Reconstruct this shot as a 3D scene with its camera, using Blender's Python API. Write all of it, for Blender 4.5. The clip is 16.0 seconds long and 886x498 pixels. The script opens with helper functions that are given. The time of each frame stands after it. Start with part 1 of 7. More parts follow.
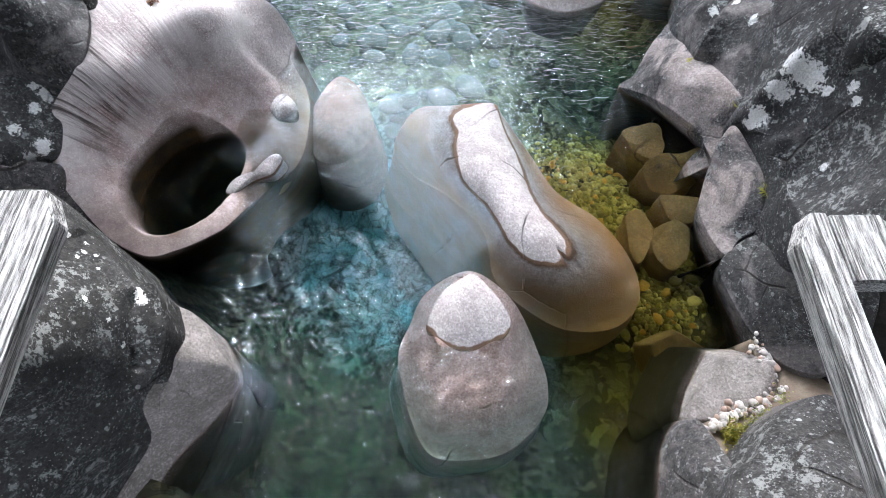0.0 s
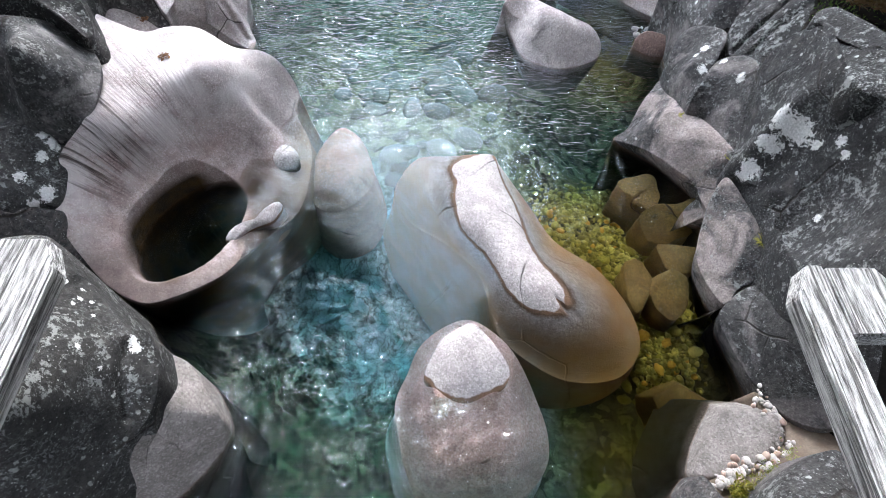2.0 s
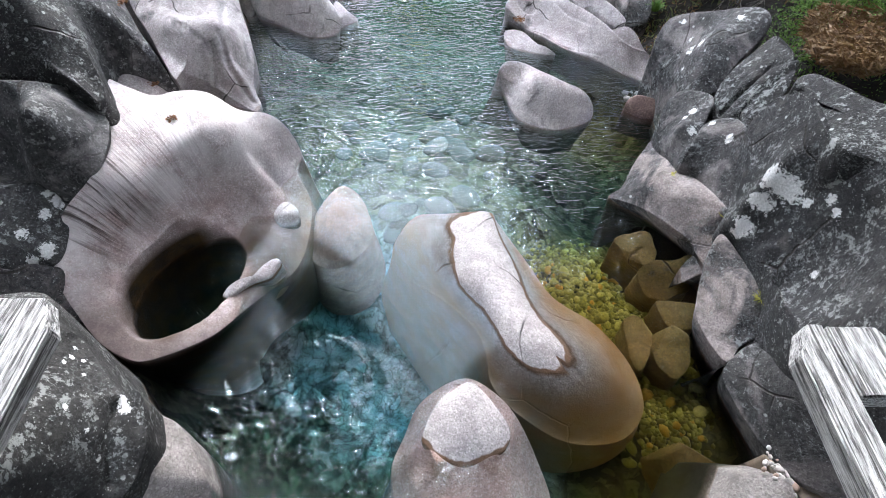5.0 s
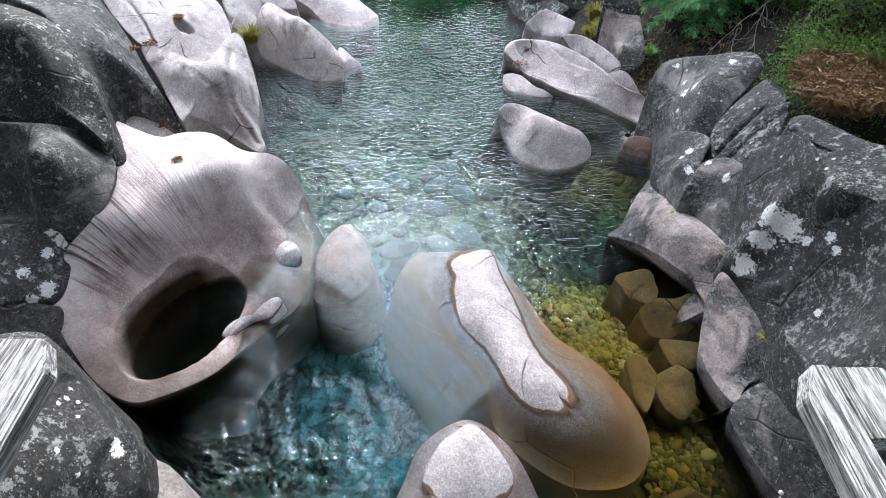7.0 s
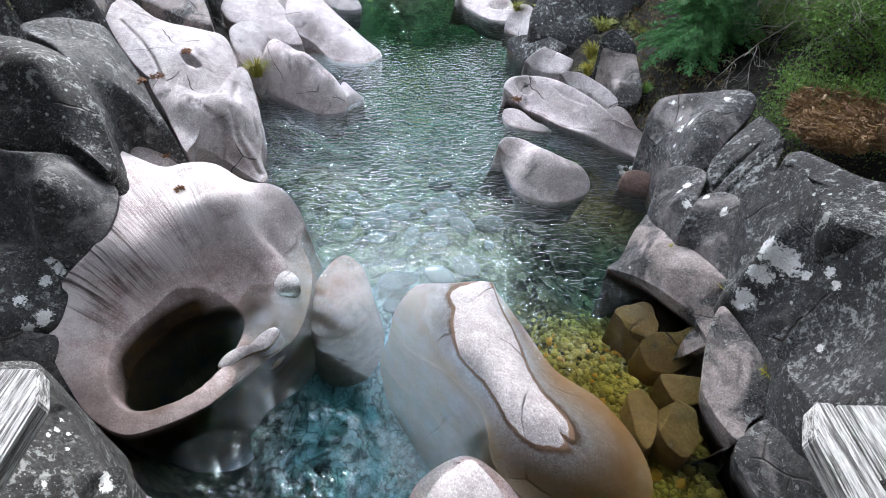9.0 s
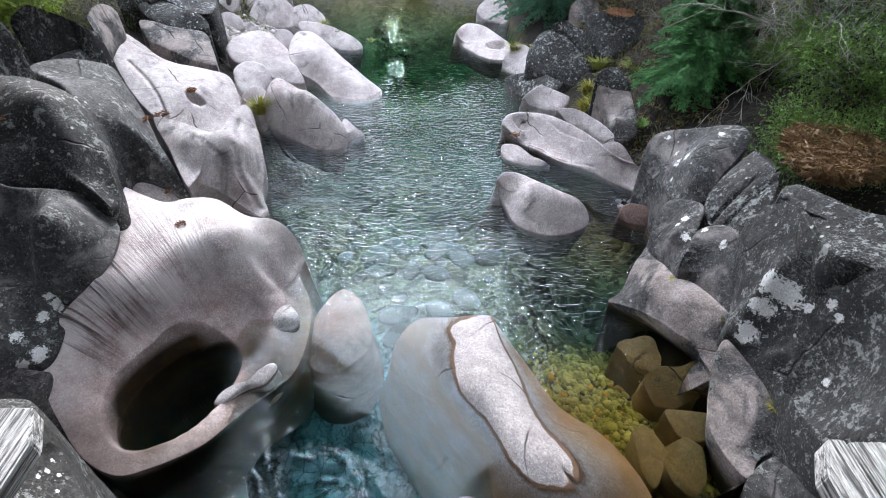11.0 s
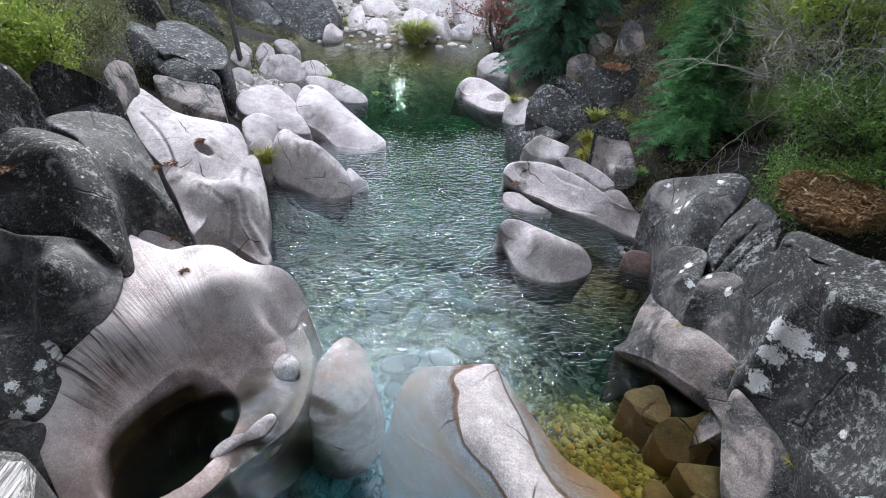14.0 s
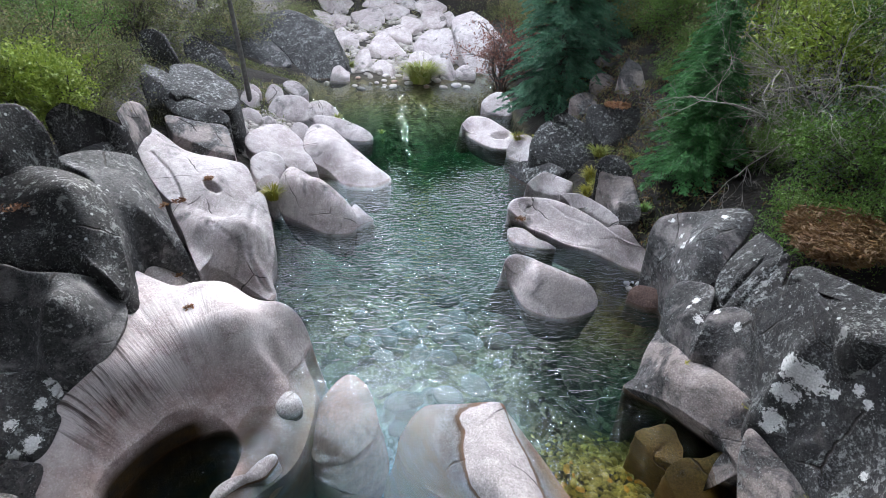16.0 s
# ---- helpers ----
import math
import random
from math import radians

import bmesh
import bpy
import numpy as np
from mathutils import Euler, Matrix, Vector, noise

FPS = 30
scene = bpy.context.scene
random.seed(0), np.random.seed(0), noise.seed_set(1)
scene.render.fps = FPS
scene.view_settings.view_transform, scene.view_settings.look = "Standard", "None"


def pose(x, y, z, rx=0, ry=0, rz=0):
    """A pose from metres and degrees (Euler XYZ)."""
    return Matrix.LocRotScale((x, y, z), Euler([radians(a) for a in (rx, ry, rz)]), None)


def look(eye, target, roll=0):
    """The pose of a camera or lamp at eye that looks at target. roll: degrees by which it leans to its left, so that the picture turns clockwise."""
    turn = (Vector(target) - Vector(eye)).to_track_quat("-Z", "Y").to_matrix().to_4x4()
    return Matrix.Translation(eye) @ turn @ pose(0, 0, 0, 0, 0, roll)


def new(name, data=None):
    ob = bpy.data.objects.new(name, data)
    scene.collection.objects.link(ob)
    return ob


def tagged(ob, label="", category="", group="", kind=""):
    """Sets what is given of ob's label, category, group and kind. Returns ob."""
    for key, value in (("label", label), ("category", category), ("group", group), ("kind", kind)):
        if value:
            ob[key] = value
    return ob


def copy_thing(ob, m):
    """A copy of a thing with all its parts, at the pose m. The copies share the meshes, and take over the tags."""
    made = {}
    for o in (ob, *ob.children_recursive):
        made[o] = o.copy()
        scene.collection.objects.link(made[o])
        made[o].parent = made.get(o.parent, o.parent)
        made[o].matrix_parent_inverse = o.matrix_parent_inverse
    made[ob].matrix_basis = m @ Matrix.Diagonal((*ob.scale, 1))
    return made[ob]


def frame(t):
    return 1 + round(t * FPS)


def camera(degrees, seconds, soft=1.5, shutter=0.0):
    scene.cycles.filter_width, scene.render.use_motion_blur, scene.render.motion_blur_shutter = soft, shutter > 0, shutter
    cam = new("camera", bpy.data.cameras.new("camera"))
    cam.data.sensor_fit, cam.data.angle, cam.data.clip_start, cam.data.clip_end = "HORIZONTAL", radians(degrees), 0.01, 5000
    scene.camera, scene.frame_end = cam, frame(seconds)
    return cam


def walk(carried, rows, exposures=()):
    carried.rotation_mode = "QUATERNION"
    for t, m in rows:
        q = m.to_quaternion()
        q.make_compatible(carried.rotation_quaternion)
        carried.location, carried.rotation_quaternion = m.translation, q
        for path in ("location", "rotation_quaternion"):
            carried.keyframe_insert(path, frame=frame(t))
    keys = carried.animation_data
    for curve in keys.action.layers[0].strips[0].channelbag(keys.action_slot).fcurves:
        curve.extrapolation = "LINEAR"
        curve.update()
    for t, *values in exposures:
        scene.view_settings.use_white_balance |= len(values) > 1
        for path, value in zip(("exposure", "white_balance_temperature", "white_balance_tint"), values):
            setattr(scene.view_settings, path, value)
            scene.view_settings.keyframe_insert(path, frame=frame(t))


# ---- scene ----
cam = camera(82.5, 16.0, soft=0.6)
PATH = [
    (0.0, pose(0.000, 0.000, 7.000, 26.20, 0.00, 0.00)),
    (0.5, pose(-0.001, 0.002, 7.002, 27.41, -0.06, -0.01)),
    (1.0, pose(-0.001, 0.003, 7.004, 28.81, -0.08, -0.02)),
    (1.5, pose(-0.001, 0.005, 7.006, 30.11, -0.12, 0.01)),
    (2.0, pose(-0.000, 0.007, 7.009, 31.59, -0.31, 0.20)),
    (2.5, pose(-0.001, 0.008, 7.012, 32.71, -0.40, 0.18)),
    (3.0, pose(-0.000, 0.009, 7.014, 33.84, -0.40, 0.09)),
    (5.5, pose(-0.001, 0.013, 7.023, 38.99, -0.48, 0.06)),
    (6.0, pose(-0.001, 0.013, 7.025, 40.13, -0.56, 0.20)),
    (6.5, pose(-0.002, 0.014, 7.026, 41.17, -0.45, 0.10)),
    (7.0, pose(-0.003, 0.014, 7.029, 42.20, -0.34, 0.06)),
    (7.5, pose(-0.003, 0.016, 7.031, 43.09, -0.38, 0.13)),
    (8.0, pose(-0.004, 0.016, 7.032, 43.95, -0.50, 0.23)),
    (8.5, pose(-0.004, 0.016, 7.033, 44.82, -0.66, 0.34)),
    (9.0, pose(-0.006, 0.017, 7.034, 45.71, -0.74, 0.37)),
    (11.5, pose(-0.017, 0.020, 7.035, 50.48, -0.59, 0.15)),
    (12.0, pose(-0.021, 0.021, 7.032, 51.38, -0.71, 0.25)),
    (12.5, pose(-0.025, 0.023, 7.032, 52.20, -0.75, 0.29)),
    (13.0, pose(-0.028, 0.025, 7.031, 53.04, -0.64, 0.27)),
    (13.5, pose(-0.032, 0.025, 7.031, 53.87, -0.51, 0.25)),
    (14.0, pose(-0.034, 0.025, 7.029, 54.86, -0.43, 0.32)),
    (14.5, pose(-0.037, 0.028, 7.029, 55.79, -0.27, 0.39)),
    (15.0, pose(-0.039, 0.030, 7.028, 56.78, -0.10, 0.48)),
    (15.5, pose(-0.040, 0.031, 7.027, 57.75, 0.05, 0.56)),
    (16.0, pose(-0.040, 0.030, 7.026, 58.88, -0.03, 0.68)),
]
EXPOSURES = ((0.0, 5.15, 6350, 11), (6.0, 5.1, 6350, 11), (12.0, 4.88, 6350, 11), (16.0, 4.8, 6350, 11))
walk(cam, PATH, EXPOSURES)

# ---- light: bright overcast sky, soft sun from upstream ----
SUN_HEIGHT, SUN_TURN = radians(26.5), radians(-3)
world = bpy.data.worlds.new("sky")
scene.world = world
world.use_nodes = True
wn = world.node_tree
wn.nodes.clear()
sky = wn.nodes.new("ShaderNodeTexSky")
sky.sky_type = "NISHITA"
sky.sun_disc = False
sky.sun_elevation, sky.sun_rotation = SUN_HEIGHT, SUN_TURN
sky.dust_density, sky.air_density, sky.ozone_density = 0.5, 1.0, 1.5
bg = wn.nodes.new("ShaderNodeBackground")
bg.inputs["Strength"].default_value = 0.15
wo = wn.nodes.new("ShaderNodeOutputWorld")
veil = wn.nodes.new("ShaderNodeHueSaturation")
veil.inputs["Saturation"].default_value = 0.28
wn.links.new(sky.outputs[0], veil.inputs["Color"])
wn.links.new(veil.outputs[0], bg.inputs[0])
wn.links.new(bg.outputs[0], wo.inputs[0])
sun = new("sun", bpy.data.lights.new("sun", "SUN"))
sun.data.energy, sun.data.angle, sun.data.color = 0.82, radians(21), (1.0, 0.98, 0.95)
sun.matrix_world = look((0, 0, 0), (-math.sin(SUN_TURN) * math.cos(SUN_HEIGHT), -math.cos(SUN_TURN) * math.cos(SUN_HEIGHT), -math.sin(SUN_HEIGHT)))
scene.cycles.transparent_max_bounces = 48


# ---- materials ----
class Nodes:
    """A node material under construction."""

    def __init__(self, name):
        self.mat = bpy.data.materials.new(name)
        self.mat.use_nodes = True
        self.tree = self.mat.node_tree
        self.tree.nodes.clear()
        self.out = self.add("OutputMaterial")
        self.pos = self.add("NewGeometry").outputs["Position"]

    def add(self, kind, **values):
        node = self.tree.nodes.new("ShaderNode" + kind)
        for key, val in values.items():
            self.put(node.inputs[int(key[1:])] if key[0] == "i" and key[1:].isdigit() else node.inputs[key.replace("_", " ")], val)
        return node

    def put(self, socket, val):
        if isinstance(val, bpy.types.NodeSocket):
            self.tree.links.new(val, socket)
        else:
            socket.default_value = (*val, 1) if isinstance(val, tuple) and len(val) == 3 and socket.type == "RGBA" else val

    def noise(self, scale, detail=4, rough=0.55, where=None, warp=0.0):
        return self.add("TexNoise", Vector=where or self.pos, Scale=scale, Detail=detail, Roughness=rough, Distortion=warp).outputs["Fac"]

    def cells(self, scale, where=None, feature="F1", out="Distance"):
        node = self.add("TexVoronoi", Vector=where or self.pos, Scale=scale)
        node.feature = feature
        return node.outputs[out]

    def span(self, val, a, b, lo=0.0, hi=1.0):
        return self.add("MapRange", i0=val, i1=a, i2=b, i3=lo, i4=hi).outputs[0]

    def mathop(self, op, a, b=0.0):
        node = self.add("Math", i0=a, i1=b)
        node.operation = op
        return node.outputs[0]

    def mix(self, fac, a, b):
        node = self.add("Mix")
        node.data_type = "RGBA"
        self.put(node.inputs[0], fac)
        self.put(node.inputs[6], a)
        self.put(node.inputs[7], b)
        return node.outputs[2]

    def split(self, where=None):
        return self.add("SeparateXYZ", i0=where or self.pos).outputs

    def bump(self, height, strength, distance, normal=None):
        node = self.add("Bump", Strength=strength, Distance=distance, Height=height)
        if normal:
            self.put(node.inputs["Normal"], normal)
        return node.outputs[0]

    def surface(self, color, rough, normal=None, metal=0.0, spec=0.5):
        node = self.add("BsdfPrincipled", Base_Color=color, Roughness=rough, Metallic=metal)
        node.inputs["Specular IOR Level"].default_value = spec
        if normal:
            self.put(node.inputs["Normal"], normal)
        self.tree.links.new(node.outputs[0], self.out.inputs[0])
        return self.mat


def granite(name, pale, tint, dark, film=0.0, lichen=0.0, rusty=0.3, spots=(), flutes=None, sunk=1.15, warm=False, frosted=0.6):
    """Granite: pale and tint are its two tones, dark its biofilm; film and lichen say how much of it they cover.
    spots: (x, y, z, radius) of large white lichen crusts; flutes: centre of water-worn streaks;
    frosted: how thickly pale crusts cover the upward faces."""
    g = Nodes(name)
    pale, tint, dark = tuple(c * 0.6 for c in pale), tuple(c * 0.52 for c in tint), tuple(c * 0.36 for c in dark)
    wide, mid, fine = g.noise(0.7, 3), g.noise(4.0, 6, 0.6), g.noise(75.0, 2, 0.6)
    z = g.split()[2]
    col = g.mix(g.span(wide, 0.36, 0.64), pale, tint)
    col = g.mix(g.span(g.noise(2.2, 5, 0.65, warp=0.5), 0.5, 0.68, 0, 0.55), col, tuple(c * 0.66 for c in tint))
    col = g.mix(g.span(g.noise(2.9, 4, 0.6), 0.55, 0.72, 0, 0.6), col, tuple(min(0.8, c * 1.25) for c in pale))
    gr = g.add("SeparateColor", i0=g.cells(48.0, out="Color")).outputs
    col = g.mix(g.span(gr[0], 0.72, 0.8, 0, 0.42), col, tuple(c * 0.4 for c in pale))
    col = g.mix(g.span(gr[1], 0.74, 0.82, 0, 0.42), col, tuple(min(0.85, c * 1.5) for c in pale))
    spread = g.add("VectorMath", i0=g.pos, i1=g.add("VectorMath", i0=g.add("TexNoise", Vector=g.pos, Scale=1.5, Detail=3).outputs["Color"], i1=(0.3, 0.3, 0.3)).outputs[0])
    spread.operation, spread.inputs[1].links[0].from_node.operation = "ADD", "MULTIPLY"
    seam = g.span(g.cells(0.55, spread.outputs[0], "DISTANCE_TO_EDGE"), 0.011, 0.003)
    seam = g.mathop("MULTIPLY", seam, g.span(g.noise(0.9, 2), 0.52, 0.6, 0.0, 0.0 if flutes else 1.0))
    col = g.mix(g.span(g.noise(24.0, 3, 0.7), 0.5, 0.68, 0, 0.4), col, tuple(c * 0.5 for c in tint))
    col = g.mix(g.span(mid, 0.42, 0.72, 0, 0.45), col, tuple(c * 0.55 for c in tint))
    if flutes:
        off = g.add("VectorMath", i0=g.pos, i1=flutes)
        off.operation = "SUBTRACT"
        fx, fy, fz = g.split(off.outputs[0])
        ang = g.mathop("ARCTAN2", fy, fx)
        fan = g.mathop("ARCTAN2", g.mathop("SUBTRACT", fy, 0.2), g.mathop("SUBTRACT", fx, 1.0))
        dist = g.add("VectorMath", i0=off.outputs[0])
        dist.operation = "LENGTH"
        far = dist.outputs["Value"]
        vec = g.add("CombineXYZ", i0=g.mathop("MULTIPLY", fan, 17.0), i1=g.mathop("MULTIPLY", far, 0.35)).outputs[0]
        streak = g.add("TexNoise", Vector=vec, Scale=1.6, Detail=6, Roughness=0.65).outputs["Fac"]
        sweep = g.span(ang, 1.5, 1.8)
        zone = g.mathop("MULTIPLY", sweep, g.mathop("MULTIPLY", g.span(far, 1.1, 1.7), g.span(far, 4.4, 3.0)))
        # pink weathering in the bowl, whiter patches towards the top, dark seep streaks by the boulders
        blush = g.mathop("MULTIPLY", g.span(far, 2.5, 1.5), g.span(g.noise(1.7, 4, 0.6), 0.3, 0.6, 0.35, 0.9))
        col = g.mix(g.mathop("MULTIPLY", blush, 0.7), col, g.mix(g.span(mid, 0.35, 0.65), (0.27, 0.17, 0.155), (0.14, 0.092, 0.084)))
        crest = g.mathop("MULTIPLY", g.span(fz, 0.55, 1.1), g.span(g.noise(1.9, 5, 0.6), 0.4, 0.58))
        col = g.mix(g.mathop("MULTIPLY", crest, 0.75), col, (0.56, 0.525, 0.52))
        seep = g.mathop("MULTIPLY", g.span(ang, 2.0, 2.4), g.span(ang, 3.3, 2.95))
        col = g.mix(g.mathop("MULTIPLY", g.mathop("MULTIPLY", zone, g.span(seep, 0, 1, 0.2, 1.0)), g.span(streak, 0.5, 0.6, 0, 0.92)), col, (0.03, 0.02, 0.017))
        col = g.mix(g.mathop("MULTIPLY", zone, g.span(streak, 0.45, 0.36, 0, 0.75)), col, (0.43, 0.4, 0.4))
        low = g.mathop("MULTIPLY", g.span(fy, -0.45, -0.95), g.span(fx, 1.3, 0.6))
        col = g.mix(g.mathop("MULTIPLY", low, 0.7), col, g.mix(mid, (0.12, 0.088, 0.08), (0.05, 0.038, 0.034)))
        # brown bowl stain, with the shade of pit and undercut painted into it
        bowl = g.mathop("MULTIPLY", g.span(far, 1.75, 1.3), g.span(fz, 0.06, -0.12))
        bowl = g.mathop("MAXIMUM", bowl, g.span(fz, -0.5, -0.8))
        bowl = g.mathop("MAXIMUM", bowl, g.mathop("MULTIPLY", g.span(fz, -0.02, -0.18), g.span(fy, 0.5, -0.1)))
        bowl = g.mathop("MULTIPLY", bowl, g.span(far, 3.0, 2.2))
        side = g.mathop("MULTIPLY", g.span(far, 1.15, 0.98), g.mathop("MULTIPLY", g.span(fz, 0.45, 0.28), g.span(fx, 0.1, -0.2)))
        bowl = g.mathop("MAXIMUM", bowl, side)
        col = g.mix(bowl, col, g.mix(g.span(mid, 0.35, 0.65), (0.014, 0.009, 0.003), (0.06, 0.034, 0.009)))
    if film:
        mask = g.span(g.noise(1.1, 7, 0.62, warp=0.6), 0.78 - 0.55 * film, 0.88 - 0.55 * film)
        thin = g.mathop("MULTIPLY", mask, g.span(g.noise(11.0, 5, 0.7), 0.25, 0.6, 0.6, 1.0))
        col = g.mix(thin, col, g.mix(g.span(g.noise(2.4, 4), 0.35, 0.65), tuple(c * 0.75 for c in dark), tuple(c * 1.5 for c in dark)))
        flecks = g.noise(30.0, 4, 0.75)
        where = g.mathop("MULTIPLY", mask, g.span(g.noise(1.9, 5, 0.65), 0.44, 0.6, 0.1, 1.0))
        up = g.split(g.add("NewGeometry").outputs["Normal"])[2]
        frost = g.mathop("MULTIPLY", g.span(up, 0.45, 0.9), g.span(g.noise(0.8, 5, 0.6), 0.36, 0.58, 0.05, frosted))
        where = g.mathop("MAXIMUM", where, g.mathop("MULTIPLY", mask, frost))
        col = g.mix(g.mathop("MULTIPLY", where, g.span(flecks, 0.51, 0.6, 0, 0.65)), col, (0.17, 0.178, 0.18))
        crust = g.mathop("ADD", g.noise(9.0, 7, 0.8), g.mathop("MULTIPLY", g.span(g.noise(1.4, 4, 0.6), 0.35, 0.65), 0.12))
        col = g.mix(g.mathop("MULTIPLY", mask, g.span(crust, 0.63, 0.66, 0, 0.8)), col, (0.26, 0.27, 0.265))
        col = g.mix(g.mathop("MULTIPLY", mask, g.span(g.noise(21.0, 5, 0.75), 0.43, 0.37, 0, 0.75)), col, (0.005, 0.005, 0.005))
    if lichen:
        blot = g.mathop("ADD", g.cells(5.5), g.mathop("MULTIPLY", g.noise(30.0, 4, 0.7), 0.3))
        few = g.span(g.noise(1.7, 4, 0.6), 0.6 - 0.14 * lichen, 0.68 - 0.1 * lichen)
        col = g.mix(g.mathop("MULTIPLY", g.span(blot, 0.31, 0.27), few), col, (0.36, 0.37, 0.36))
        if lichen > 1.2:
            col = g.mix(g.mathop("MULTIPLY", g.span(g.noise(3.6, 8, 0.8, warp=0.3), 0.585, 0.605, 0, 0.85), g.span(g.noise(0.9, 3), 0.4, 0.55)), col, (0.3, 0.31, 0.3))
        dots = g.mathop("ADD", g.cells(22.0), g.mathop("MULTIPLY", g.noise(60.0, 3, 0.7), 0.25))
        col = g.mix(g.mathop("MULTIPLY", g.span(dots, 0.31, 0.26), g.span(g.noise(3.1, 3), 0.43, 0.56)), col, (0.28, 0.29, 0.28))
    for k, (sx, sy, sz, r) in enumerate(spots):
        d = g.add("VectorMath", i0=g.pos, i1=(sx, sy, sz))
        d.operation = "DISTANCE"
        edge = g.mathop("ADD", g.mathop("DIVIDE", d.outputs["Value"], r), g.span(g.noise(6.0 / r ** 0.5, 7, 0.75, warp=0.5), 0.32, 0.68, -0.6, 0.6))
        col = g.mix(g.span(edge, 0.74, 0.68), col, g.mix(g.span(g.noise(40.0, 4, 0.7), 0.4, 0.6), (0.5, 0.505, 0.5), (0.72, 0.72, 0.715)))
    col = g.mix(g.mathop("MULTIPLY", seam, 0.8), col, (0.02, 0.016, 0.013))
    wet = g.mathop("ADD", z, g.span(g.noise(6.0, 4), 0.3, 0.7, -0.012, 0.012))
    band = g.mathop("MULTIPLY", g.span(wet, 0.03, 0.018), g.span(wet, -0.05, -0.012, 0.15 if warm else 1.0, 1.0))
    col = g.mix(g.mathop("MULTIPLY", band, rusty), col, g.mix(mid, (0.05, 0.024, 0.01), (0.16, 0.075, 0.024)))
    # below the waterline: algae brown, deepened in colour to stand in for dark water
    under = g.mathop("MULTIPLY", g.span(wet, -0.02, -0.35 if warm else -0.16), g.span(g.noise(2.2, 5), 0.3, 0.6, 0.62 if warm else 0.7, 0.95 if warm else 0.95))
    if flutes:
        under = g.mathop("MULTIPLY", under, g.mathop("SUBTRACT", 1.0, g.mathop("MAXIMUM", g.span(far, 1.75, 1.35), g.span(fy, 0.5, -0.1))))
    col = g.mix(g.mathop("MULTIPLY", under, sunk), col, (0.34, 0.185, 0.1) if warm else (0.03, 0.025, 0.012))
    relief = g.mathop("ADD", g.mathop("MULTIPLY", mid, 0.6), g.mathop("MULTIPLY", g.noise(30.0, 5, 0.75), 0.36))
    if flutes:
        relief = g.mathop("ADD", relief, g.mathop("MULTIPLY", g.mathop("MULTIPLY", zone, streak), 1.6))
    normal = g.bump(g.mathop("SUBTRACT", relief, g.mathop("MULTIPLY", seam, 0.5)), 0.9, 0.045)
    return g.surface(col, g.span(mid, 0.3, 0.7, 0.6, 0.85), normal, spec=0.3)


PALE = granite("pale_granite", (0.88, 0.81, 0.8), (0.7, 0.6, 0.59), (0.24, 0.225, 0.225), 0.34, 0.0, 0.35)
GREY = granite("grey_granite", (0.52, 0.45, 0.43), (0.36, 0.3, 0.28), (0.07, 0.07, 0.073), 0.62, 0.4, 0.5)
DARK = granite("dark_granite", (0.19, 0.175, 0.17), (0.12, 0.11, 0.1), (0.024, 0.025, 0.027), 0.95, 1.5, 0.4, frosted=0.12)
DUSK = granite("grey_dark_granite", (0.4, 0.385, 0.385), (0.25, 0.23, 0.225), (0.06, 0.063, 0.067), 0.78, 0.8, 0.4, frosted=1.0)
# darker copy of GREY: the dimness under the bridge is put into its colour
SHADEGREY = granite("shaded_grey_granite", (0.3, 0.275, 0.27), (0.2, 0.175, 0.17), (0.05, 0.05, 0.05), 0.75, 0.4, 0.5)
BROWN = granite("wet_brown_granite", (0.3, 0.2, 0.06), (0.17, 0.16, 0.045), (0.05, 0.05, 0.02), 0.35, 0.0, 0.25, sunk=0.3, warm=True)


def simple(name, a, b, scale, rough=0.8, relief=0.3, dist=0.01):
    g = Nodes(name)
    n = g.noise(scale, 6, 0.6)
    a, b = tuple(c * 0.6 for c in a), tuple(c * 0.6 for c in b)
    col = g.mix(g.span(n, 0.35, 0.65), a, b)
    col = g.mix(g.span(g.noise(scale * 9, 3), 0.4, 0.7, 0, 0.5), col, tuple(c * 0.5 for c in a))
    return g.surface(col, rough, g.bump(g.noise(scale * 4, 5), relief, dist))


def mesh_from(name, v, f, material, smooth=True):
    me = bpy.data.meshes.new(name)
    me.from_pydata([tuple(p) for p in v], [], [tuple(q) for q in f])
    me.materials.append(material)
    if smooth:
        me.polygons.foreach_set("use_smooth", [True] * len(me.polygons))
    me.update()
    return me


def rock(name, label, material, rim, knots=(), category="rock", group="", under=None, **opts):
    v, f, c = rock_shape(rim, knots, **opts)
    origin = np.array([c[0], c[1], v[:, 2].min()])
    ob = new(name, mesh_from(name, v - origin, f, material))
    ob.location = origin
    if under:
        ob.parent = under
        ob.location = Vector(origin) - under.location
        return ob
    return tagged(ob, label, category, group)

# ---- shape helpers ----
def hash3(i, j, k, seed):
    h = (i * 374761393 + j * 668265263 + k * 2147483647 + seed * 974711) & 0xFFFFFFFF
    h = ((h ^ (h >> 13)) * 1274126177) & 0xFFFFFFFF
    return ((h ^ (h >> 16)) & 0xFFFF) / 65535.0 * 2 - 1


